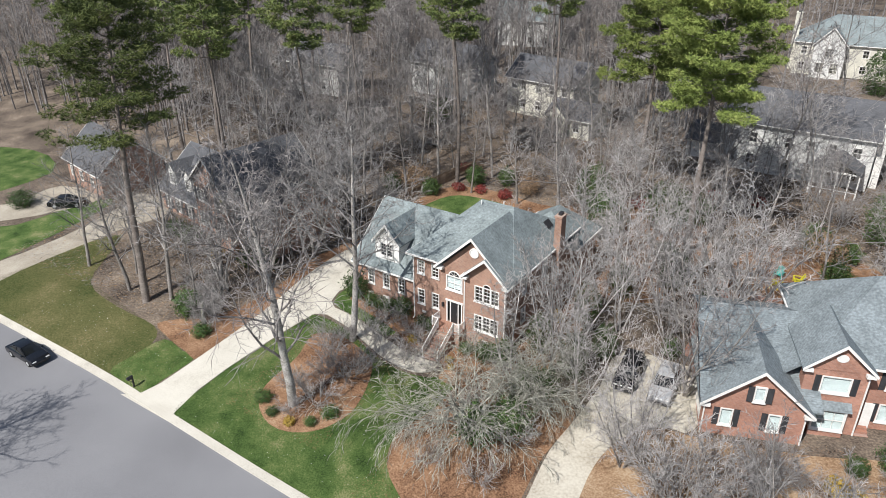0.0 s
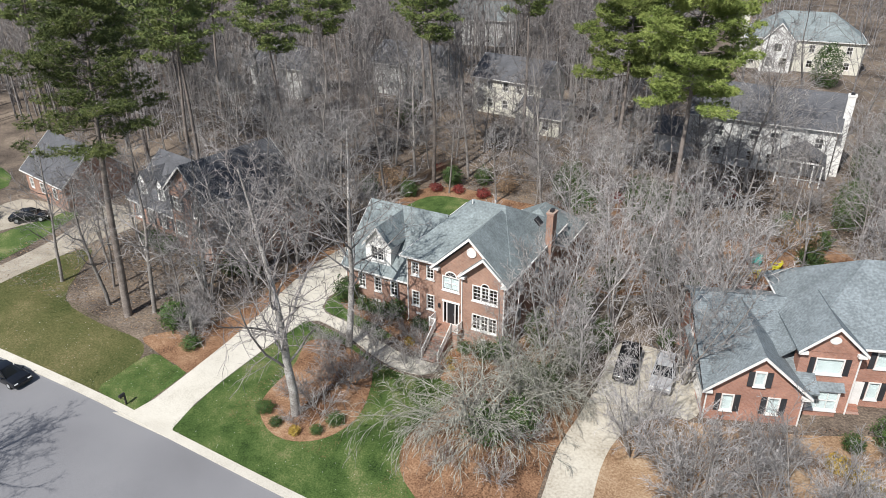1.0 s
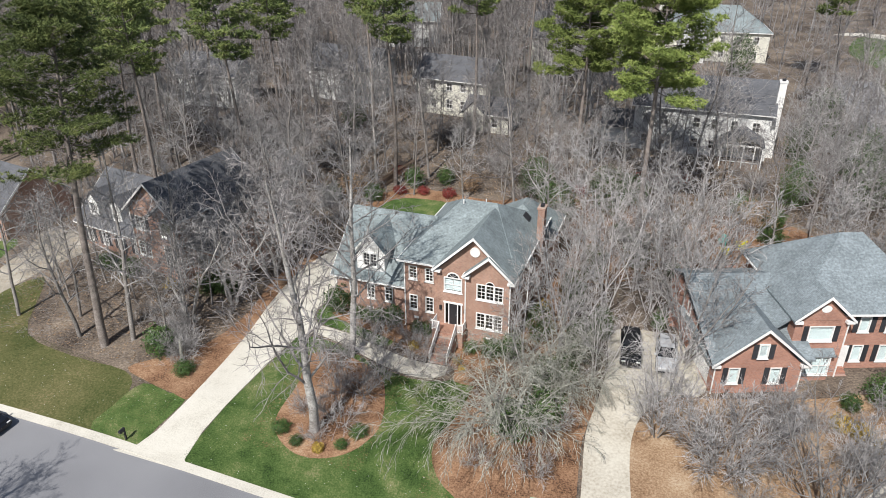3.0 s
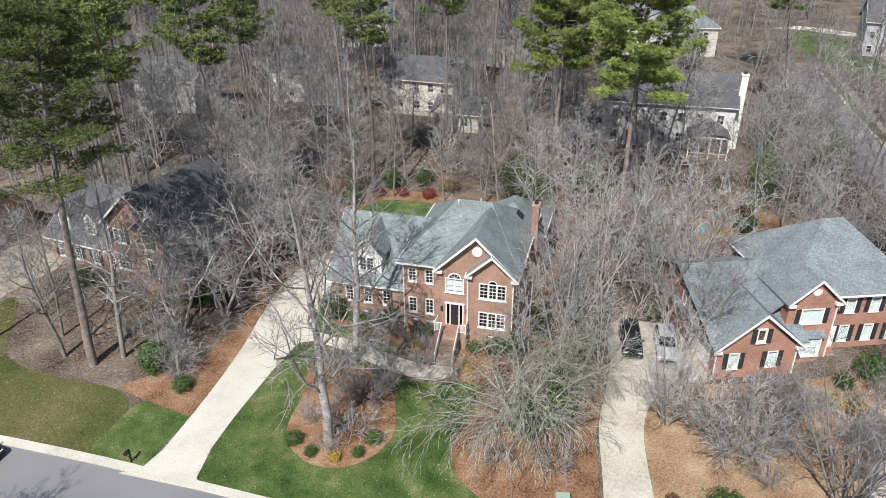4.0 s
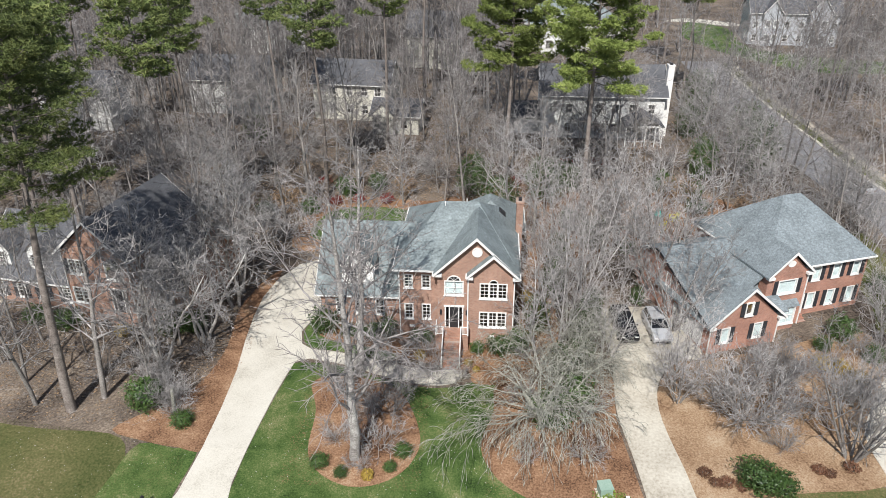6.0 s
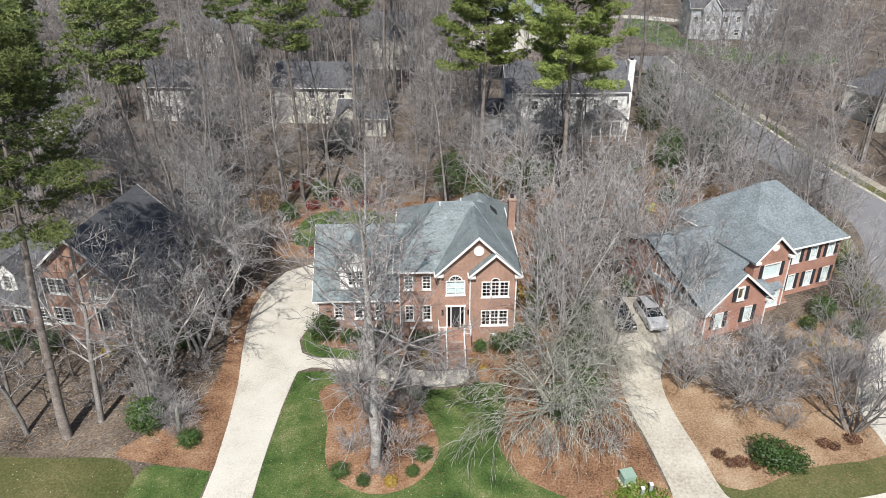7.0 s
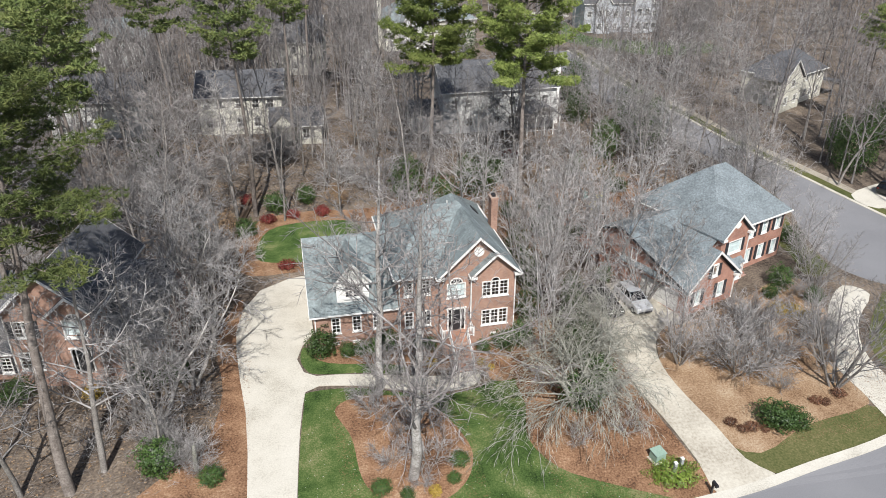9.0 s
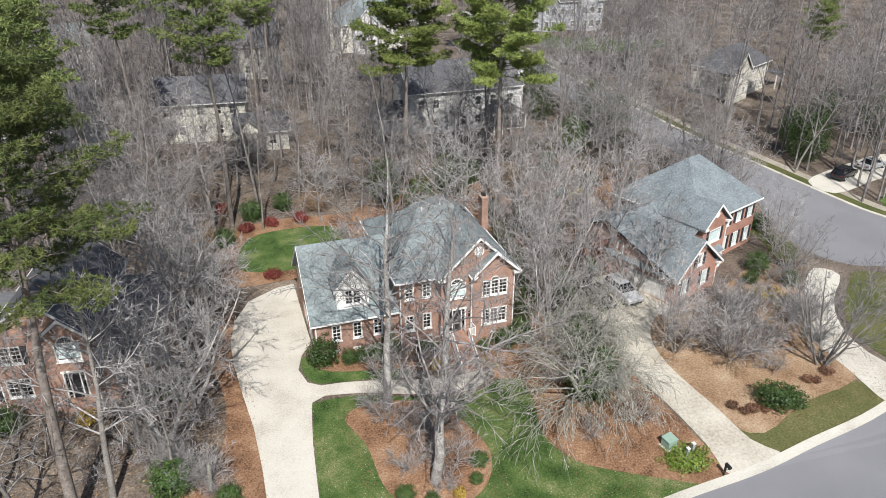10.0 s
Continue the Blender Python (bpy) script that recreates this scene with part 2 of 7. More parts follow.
class Geo:
    """Vertices and faces of one mesh."""

    def __init__(self):
        self.v, self.f = [], []

    def poly(self, pts):
        k = len(self.v)
        self.v += [tuple(p) for p in pts]
        self.f.append(tuple(range(k, k + len(pts))))
        return self

    def box(self, x0, y0, z0, x1, y1, z1):
        k = len(self.v)
        self.v += [(x, y, z) for z in (z0, z1) for x, y in ((x0, y0), (x1, y0), (x1, y1), (x0, y1))]
        self.f += [tuple(k + i for i in q) for q in ((3, 2, 1, 0), (4, 5, 6, 7), (0, 1, 5, 4), (1, 2, 6, 5), (2, 3, 7, 6), (3, 0, 4, 7))]
        return self

    def extrude(self, pts, way):
        """A flat outline carried along way, closed at both ends."""
        k, m = len(self.v), len(pts)
        w = Vector(way)
        self.v += [tuple(p) for p in pts] + [tuple(Vector(p) + w) for p in pts]
        self.f.append(tuple(range(k + m - 1, k - 1, -1)))
        self.f.append(tuple(range(k + m, k + 2 * m)))
        self.f += [(k + i, k + (i + 1) % m, k + m + (i + 1) % m, k + m + i) for i in range(m)]
        return self

    def bar(self, a, b, r, sides=6, r2=None):
        """A round bar from a to b."""
        a, b = Vector(a), Vector(b)
        w = (b - a).normalized()
        u = w.cross(Vector((0, 0, 1)) if abs(w.z) < 0.9 else Vector((1, 0, 0))).normalized()
        q = w.cross(u)
        k = len(self.v)
        for c, rr in ((a, r), (b, r if r2 is None else r2)):
            for i in range(sides):
                t = 2 * math.pi * i / sides
                self.v.append(tuple(c + u * rr * math.cos(t) + q * rr * math.sin(t)))
        self.f += [(k + i, k + (i + 1) % sides, k + sides + (i + 1) % sides, k + sides + i) for i in range(sides)]
        self.f.append(tuple(range(k + sides - 1, k - 1, -1)))
        self.f.append(tuple(range(k + sides, k + 2 * sides)))
        return self


def mesh_of(name, geo, mat, smooth=False):
    me = bpy.data.meshes.new(name)
    me.from_pydata(geo.v, [], geo.f)
    bm = bmesh.new()
    bm.from_mesh(me)
    bmesh.ops.recalc_face_normals(bm, faces=bm.faces)
    bm.to_mesh(me)
    bm.free()
    me.materials.append(mat)
    if smooth:
        me.shade_smooth()
    return me


def rounded(me, size, steps=3):
    """Rounds all sharp edges of a closed mesh."""
    bm = bmesh.new()
    bm.from_mesh(me)
    bmesh.ops.remove_doubles(bm, verts=bm.verts, dist=0.002)
    edges = [e for e in bm.edges if len(e.link_faces) == 2 and e.calc_face_angle() > 0.15]
    bmesh.ops.bevel(bm, geom=edges, offset=size, segments=steps, profile=0.6, affect="EDGES", clamp_overlap=True)
    bm.to_mesh(me)
    bm.free()
    me.shade_smooth()


def part(name, geo, mat, parent, label="", smooth=False):
    ob = new(name, mesh_of(name, geo, mat, smooth))
    ob.parent = parent
    return tagged(ob, label)


def thing(name, label, category, m=None, group="", kind=""):
    ob = new(name)
    ob.empty_display_size = 0.3
    ob.matrix_world = m or Matrix()
    return tagged(ob, label, category, group, kind)


HEIGHTS = ((-400, -2.6), (-60, -2.12), (-20.4, -1.96), (-14, -1.05), (-3, -0.25), (0, 0.0), (12, 0.4), (25, 1.6), (52, 3.6), (100, 5.0), (200, 8.0), (900, 20.0))


def lie(x, y):
    """The height of the ground: it climbs from the street to the back gardens."""
    for (y0, z0), (y1, z1) in zip(HEIGHTS, HEIGHTS[1:]):
        if y <= y1:
            return z0 + (z1 - z0) * (y - y0) / (y1 - y0)
    return HEIGHTS[-1][1]


def sheet(name, outline, up, mat, label, step=2.0, skirt=0.0):
    """A level patch of the setting that follows the ground, up above it, with a rim of depth skirt."""
    bm = bmesh.new()
    bm.faces.new([bm.verts.new((x, y, 0)) for x, y in outline])
    xs, ys = [p[0] for p in outline], [p[1] for p in outline]
    lines = [y for y, _ in HEIGHTS] + list(np.arange(math.floor(min(ys)), max(ys), step))
    for y in lines:
        if min(ys) < y < max(ys):
            bmesh.ops.bisect_plane(bm, geom=bm.verts[:] + bm.edges[:] + bm.faces[:], plane_co=(0, float(y), 0), plane_no=(0, 1, 0))
    bmesh.ops.triangulate(bm, faces=bm.faces[:])
    for v in bm.verts:
        v.co.z = lie(v.co.x, v.co.y) + up
    if skirt:
        rim = [e for e in bm.edges if e.is_boundary]
        out = bmesh.ops.extrude_edge_only(bm, edges=rim)
        for v in out["geom"]:
            if isinstance(v, bmesh.types.BMVert):
                v.co.z -= skirt
    bmesh.ops.recalc_face_normals(bm, faces=bm.faces[:])
    me = bpy.data.meshes.new(name)
    bm.to_mesh(me)
    bm.free()
    me.materials.append(mat)
    ob = new(name, me)
    return tagged(ob, label, "", "", "structure")


def ribbon(points, width, ends=None):
    """The outline of a strip along a line of points; the line is rounded."""
    pts = curve_points(points, 6)
    left, right = [], []
    for i, p in enumerate(pts):
        a, b = pts[max(0, i - 1)], pts[min(len(pts) - 1, i + 1)]
        d = Vector((b[0] - a[0], b[1] - a[1])).normalized()
        w = width if not callable(width) else width(i / (len(pts) - 1))
        left.append((p[0] - d.y * w / 2, p[1] + d.x * w / 2))
        right.append((p[0] + d.y * w / 2, p[1] - d.x * w / 2))
    return left + right[::-1]


def curve_points(points, n, closed=False):
    """Catmull-Rom points through a few given ones."""
    out, m = [], len(points)
    for i in range(m if closed else m - 1):
        g = [points[(i + k) % m] if closed else points[min(m - 1, max(0, i + k))] for k in (-1, 0, 1, 2)]
        for s in range(n):
            t = s / n
            out.append(tuple(0.5 * (2 * g[1][c] + (g[2][c] - g[0][c]) * t + (2 * g[0][c] - 5 * g[1][c] + 4 * g[2][c] - g[3][c]) * t * t + (3 * g[1][c] - g[0][c] - 3 * g[2][c] + g[3][c]) * t ** 3) for c in (0, 1)))
    return out if closed else out + [tuple(points[-1])]

# ---- the ground ----


def swell(outline, grow_by):
    """The outline, larger about its own middle."""
    cx, cy = sum(p[0] for p in outline) / len(outline), sum(p[1] for p in outline) / len(outline)
    return [(cx + (x - cx) * grow_by, cy + (y - cy) * grow_by) for x, y in outline]


def build_ground():
    xs = list(np.arange(-110, 111, 5.0))
    xs = [-900, -600, -400, -250, -170, -135] + xs + [135, 170, 250, 400, 600, 900]
    ys = sorted(set([y for y, _ in HEIGHTS] + [-30, -18, -10, -6, 6, 18, 32, 38, 45, 60, 70, 80, 90, 115, 130, 150, 170, 250, 320, 420, 600]))
    g = Geo()
    for y in ys:
        for x in xs:
            g.v.append((x, y, lie(x, y)))
    m = len(xs)
    for j in range(len(ys) - 1):
        for i in range(m - 1):
            k = j * m + i
            g.f.append((k, k + 1, k + m + 1, k + m))
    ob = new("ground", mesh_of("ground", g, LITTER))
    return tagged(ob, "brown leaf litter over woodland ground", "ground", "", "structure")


build_ground()

KERB = [(-130, -20.4), (-90, -20.4), (-60, -20.4), (-32, -20.3), (-20, -20.75), (-8, -21.2), (0, -21.3), (6, -20.9), (12, -20.5), (18, -19.6), (26, -18.4), (36, -15.4), (45, -10.5), (50, -5)]
FARKERB = [(-130, -33), (-90, -33), (-60, -33), (-20, -33.2), (0, -33.0), (14, -31.8), (30, -27.6), (46, -20.6), (56, -12), (61, -3)]
kerb_line = curve_points(KERB, 5)
far_line = curve_points(FARKERB, 5)


def strip(line, d0, d1):
    """The outline between two offsets to the left of a line."""
    a, b = [], []
    for i, p in enumerate(line):
        q0, q1 = line[max(0, i - 1)], line[min(len(line) - 1, i + 1)]
        d = Vector((q1[0] - q0[0], q1[1] - q0[1])).normalized()
        a.append((p[0] - d.y * d0, p[1] + d.x * d0))
        b.append((p[0] - d.y * d1, p[1] + d.x * d1))
    return a + b[::-1]


SIDE_NEAR = [(50, -5), (46.5, -1.2), (41.5, 1.0), (39.2, 5.5), (40.4, 12), (43, 19), (43.4, 27), (40.8, 38), (38.4, 50), (37, 70), (37, 100)]
SIDE_FAR = [(61, -3), (57.5, 4), (55, 10), (53.2, 16), (51.6, 22), (50.2, 28), (48, 38), (46.2, 50), (45, 62), (44.5, 76), (44.5, 100)]
road_outline = kerb_line + curve_points(SIDE_NEAR, 5)[1:] + curve_points(SIDE_FAR, 5)[::-1] + far_line[::-1][1:]
sheet("road", road_outline, 0.02, ASPHALT, "pale grey worn asphalt residential street")
sheet("kerb", strip(kerb_line, 0.0, 0.75), 0.10, CONCRETE, "pale concrete kerb and gutter beside the street", skirt=0.12)
sheet("kerb", strip(far_line, -0.75, 0.0), 0.10, CONCRETE, "pale concrete kerb and gutter beside the street", skirt=0.12)
sheet("kerb", strip(curve_points(SIDE_FAR, 5), -0.5, 0.0), 0.10, CONCRETE, "pale concrete kerb along the side street", skirt=0.12)
sheet("pavement", strip(curve_points(SIDE_FAR, 5), -3.4, -2.0), 0.07, OLDCONCRETE, "concrete pavement along the side street", skirt=0.1)
sheet("verge", strip(curve_points(SIDE_FAR, 5), -2.0, -0.5), 0.05, DRYGRASS, "strip of dry grass beside the side street")

DRIVE = [(-26.6, -20.7), (-25.2, -20.0), (-24.5, -18.0), (-24.1, -14.0), (-24.1, -9.4), (-24.3, -5), (-24.8, -1), (-25.2, 3), (-25.3, 6.5), (-24.7, 10.2), (-23.1, 13.3), (-20.1, 14.9), (-18.3, 15.2), (-18.2, 4.6),
         (-19.3, 2.9), (-19.9, 0.9), (-19.4, -1.0), (-18.3, -1.75), (-18.2, -2.95), (-19.4, -3.5), (-19.7, -5), (-20.1, -8), (-20.45, -12), (-20.8, -17), (-20.5, -19.8), (-19.4, -20.75)]
sheet("driveway", DRIVE, 0.06, CONCRETE, "broad pale concrete driveway in full sun", skirt=0.1)
WALK_TOP = [(-18.35, -1.74), (-16.5, -1.9), (-14.2, -2.35), (-11, -3.15), (-8.2, -3.85), (-6.5, -3.9), (-4.5, -3.75)]
WALK_BOTTOM = [(-4.4, -4.8), (-5.3, -5.6), (-7.0, -5.85), (-9.4, -5.5), (-11.8, -4.75), (-15, -3.6), (-18.35, -2.96)]
sheet("garden_path", curve_points(WALK_TOP, 4) + curve_points(WALK_BOTTOM, 4), 0.075, CONCRETE, "curved concrete garden path to the brick steps", skirt=0.1)
FRONT_LAWN = [(-20.35, -20.0), (-20.7, -17), (-20.3, -11), (-19.6, -5), (-19.1, -3.6), (-15, -3.9), (-11.8, -5.1), (-9.4, -5.85), (-7.0, -6.2), (-4.8, -5.9), (-3.2, -5.2), (-1.2, -5.6), (-1.6, -9), (-2.4, -12.5), (-1.2, -15.6), (1.5, -17.4), (5.2, -19.2), (8.4, -20.2), (8.6, -20.35), (0, -20.6), (-8, -20.5), (-14, -20.2)]
sheet("front_lawn", curve_points(FRONT_LAWN, 3, True), 0.03, GRASS, "green lawn in front of the brick house")
MULCH = [(-15.9, -13.6), (-14.8, -15.6), (-12.4, -16.8), (-10.0, -16.5), (-8.1, -15.0), (-7.3, -12.5), (-8.2, -9.2), (-9.8, -6.6), (-12.5, -5.4), (-15.2, -5.0), (-17.2, -6.2), (-16.2, -9.5)]
sheet("mulch_bed", curve_points(MULCH, 5, True), 0.06, STRAW, "orange-brown pine straw bed round the lawn trees")
sheet("mulch_bed", curve_points([(-18.0, 1.6), (-17.2, -0.2), (-12, -1.4), (-8, -2.9), (-6.4, -3.3), (-3.9, -3.9), (-3.4, -5.4), (-1.0, -5.4), (1.5, -4.0), (4.0, -2.0), (4.4, 6), (3.2, 14), (0.6, 14), (0.3, 0.6), (-7, 0.8), (-11, 1.6)], 3, True), 0.05, STRAW, "pine straw bed along the house front")
sheet("lawn_island", curve_points([(-19.2, 2.6), (-19.6, 0.9), (-19.2, -0.7), (-18.2, -1.5), (-14.2, -2.1), (-11.2, -2.9), (-11.0, -1.5), (-16.5, -0.2), (-18.1, 1.4)], 4, True), 0.04, GRASS, "curved strip of lawn between path and house bed")
sheet("mulch_bed", curve_points(swell([(-1.0, -5.7), (1.5, -4.4), (5, -3.0), (8.1, -4), (7.9, -9), (8.4, -14), (9.0, -18.4), (8.2, -20.0), (5.5, -18.9), (1.8, -17.0), (-0.9, -15.2), (-2.1, -12.4), (-1.2, -9)], 1.09), 3, True), 0.045, STRAW, "pine straw bed under the wide bare trees")
sheet("mulch_bed", curve_points([(-23.8, -13.8), (-26, -14.1), (-29, -13.6), (-32, -12.6), (-30, -10.4), (-27.2, -7.4), (-26.2, -2), (-27, 4), (-26.3, 9), (-24.8, 12), (-24.9, 6), (-24.7, 1), (-23.9, -6)], 3, True), 0.045, STRAW, "pine straw strip along the driveway edge")
sheet("side_lawn", curve_points([(-25.4, -19.9), (-24.7, -17.6), (-24.4, -14), (-26.2, -14.2), (-29.2, -13.9), (-30, -17), (-30, -19.4)], 3, True), 0.035, GRASS, "green lawn beside the driveway")
sheet("neighbour_lawn", curve_points([(-30, -19.6), (-29.8, -15), (-32, -13), (-38, -12.8), (-45, -11.4), (-49, -6), (-51.5, -3), (-53.2, -5.5), (-54.2, -11), (-56, -19), (-50, -19.6), (-40, -19.6)], 3, True), 0.03, DRYGRASS, "thin yellow-green lawn of the neighbouring house")
sheet("neighbour_driveway", curve_points([(-60, -20.0), (-58.2, -12), (-57.6, -5), (-58.6, 2), (-60, 6), (-54, 6.4), (-51.2, 3), (-52.6, -2), (-54, -10), (-55.4, -20.0)], 3, True), 0.05, OLDCONCRETE, "grey concrete driveway of the neighbouring house", skirt=0.08)
sheet("far_lawn", curve_points([(-60.5, -19.5), (-59, -8), (-60.5, 2), (-64, 1), (-66, -8), (-72, -12), (-74, -19.5)], 3, True), 0.03, GRASS, "green lawn beyond the neighbouring driveway")
sheet("far_driveway", curve_points([(-74, -20.0), (-71, -11), (-66, -5), (-63, 2), (-72, 2), (-73, -5), (-80, -12), (-84, -20.0)], 3, True), 0.05, OLDCONCRETE, "concrete driveway of a farther house", skirt=0.08)
sheet("far_lawn", curve_points([(-86, -19.5), (-80, -9), (-78, 4), (-90, 8), (-104, 0), (-108, -19)], 3, True), 0.03, GRASS, "green lawn of a farther house")
SHARED = [(9.6, -20.3), (9.4, -17), (8.9, -12.5), (8.4, -8), (8.7, -4), (8.9, 0.5), (8.9, 6.4), (16.9, 6.4), (17.0, -0.4), (15.2, -1.2), (13.2, -3.0), (12.1, -5.6), (11.9, -9), (12.6, -14), (13.2, -17.6), (14.6, -19.8)]
sheet("driveway", curve_points(SHARED, 3, True), 0.06, CREAMCONCRETE, "tree-shaded concrete driveway of the gabled brick house", skirt=0.1)
sheet("mulch_bed", curve_points(swell([(12.5, -14.8), (12.2, -10), (12.4, -6), (14.5, -2), (17.2, -1.4), (24.5, 0.8), (30, 3.4), (33, 3), (31.4, -3), (28.6, -7), (26.9, -11), (26.6, -14.2), (20, -15.2), (15, -16.9)], 1.045), 3, True), 0.045, FADEDSTRAW, "wide pine straw bed before the gabled brick house")
sheet("verge_lawn", curve_points([(13.6, -18.5), (12.8, -16), (15, -17.2), (20, -15.6), (26.5, -14.6), (27.2, -16.6), (26.5, -18.0), (20, -18.9), (16, -19.6)], 3, True), 0.035, DRYGRASS, "patchy dry grass verge by the kerb")
sheet("driveway", curve_points([(27.6, -18.0), (27.2, -13), (27.4, -9.5), (29.5, -6), (33, -1.5), (37, 1.5), (38.6, -0.6), (34.5, -4), (31.6, -8), (30.9, -12), (32.0, -16.8)], 3, True), 0.06, CONCRETE, "curving pale concrete driveway", skirt=0.1)
sheet("corner_lawn", curve_points([(33.2, -15.8), (31.7, -11.5), (32.6, -7.8), (36, -4), (38.8, -1.8), (41, -0.4), (45.6, -2.6), (48.4, -5.4), (44, -9.6), (37, -13.8)], 3, True), 0.035, DRYGRASS, "dry corner lawn beside the street")
sheet("side_lawn", curve_points([(34.5, 4), (38.4, 5), (39.4, 12), (41.8, 19), (40.5, 24), (36.5, 17), (36.0, 9)], 3, True), 0.035, DRYGRASS, "dry lawn between brick house and side street")
sheet("back_lawn", curve_points([(-23.5, 19.6), (-22.0, 25.5), (-17.0, 26.8), (-11.8, 25.6), (-11.5, 20.5), (-15, 18.2), (-19.5, 18.0)], 4, True), 0.04, GRASS, "small bright green back lawn")
sheet("mulch_bed", curve_points([(-25, 17), (-24, 27), (-18, 29.5), (-9, 29), (-4, 34), (5, 36), (10, 30), (12, 20), (6, 14), (-6, 15), (-18, 16)], 4, True), 0.03, STRAW, "pine straw covered back garden")
sheet("mulch_bed", curve_points([(14, 16), (13, 24), (16, 32), (26, 32), (30, 24), (24, 19), (18, 16)], 4, True), 0.03, STRAW, "pine straw covered garden behind the gabled house")
sheet("far_lawn", curve_points([(43, 126), (48, 142), (56, 134), (55, 114), (66, 105), (79, 101), (79, 93), (62, 92), (51, 103), (45, 115)], 4, True), 0.05, GRASS, "far sunlit lawn among the woods")
sheet("far_driveway", curve_points([(42, 143), (49, 147), (60, 141), (58, 137), (49, 142)], 3, True), 0.06, CONCRETE, "far pale driveway beside a lawn", skirt=0.08)
sheet("far_lawn", curve_points([(59.5, 9), (60, 14), (74, 16), (80, 8), (70, 2)], 4, True), 0.05, GRASS, "green lawn across the side street")
sheet("far_driveway", curve_points([(54.5, 16.5), (53.6, 20.5), (61, 23), (72, 25), (72, 20.5), (62, 18)], 3, True), 0.09, CONCRETE, "pale driveway across the side street", skirt=0.08)

# ---- houses ----


def panel(a0, a1, z0, z1, y0, y1, holes, flip=None):
    """A slab along x with rectangular holes, as one closed skin. flip: swaps x and y."""
    ca = sorted({a0, a1, *[h[0] for h in holes], *[h[0] + h[2] for h in holes]})
    cz = sorted({z0, z1, *[h[1] for h in holes], *[h[1] + h[3] for h in holes]})
    full = {}
    for i, (p, q) in enumerate(zip(ca, ca[1:])):
        for j, (r, s) in enumerate(zip(cz, cz[1:])):
            m, c = (p + q) / 2, (r + s) / 2
            full[i, j] = not any(h[0] < m < h[0] + h[2] and h[1] < c < h[1] + h[3] for h in holes)
    g, index = Geo(), {}

    def corner(i, j, k):
        if (i, j, k) not in index:
            index[i, j, k] = len(g.v)
            y = y1 if k else y0
            g.v.append((y, ca[i], cz[j]) if flip else (ca[i], y, cz[j]))
        return index[i, j, k]

    for (i, j), there in full.items():
        if not there:
            continue
        for k in (0, 1):
            g.f.append(tuple(corner(*c, k) for c in ((i, j), (i + 1, j), (i + 1, j + 1), (i, j + 1))))
        for (di, dj), (c0, c1) in (((-1, 0), ((i, j), (i, j + 1))), ((1, 0), ((i + 1, j), (i + 1, j + 1))), ((0, -1), ((i, j), (i + 1, j))), ((0, 1), ((i, j + 1), (i + 1, j + 1)))):
            if not full.get((i + di, j + dj), False):
                g.f.append((corner(*c0, 0), corner(*c1, 0), corner(*c1, 1), corner(*c0, 1)))
    return g


def wall(parent, side, a0, a1, z0, z1, at, mat, holes=(), thick=0.25, label=""):
    """A wall with openings. side: 'front', 'back' (along x at y = at) or 'left', 'right' (along y at x = at).
    holes: (a, z, width, height)."""
    inner = at + thick if side in ("front", "left") else at - thick
    return part("wall", panel(a0, a1, z0, z1, min(at, inner), max(at, inner), holes, side in ("left", "right")), mat, parent, label)


def to_side(side, at):
    """The pose that takes a front at y = 0 to a wall of the house."""
    turn = {"front": 0, "right": 90, "back": 180, "left": -90}[side]
    return pose(0, at, 0) if side == "front" else pose(0, at, 0, 0, 0, 180) if side == "back" else pose(at, 0, 0, 0, 0, turn)


def along(side, a, w):
    """The run of an opening in a front's own x."""
    return (a, a + w) if side in ("front", "right") else (-a - w, -a)


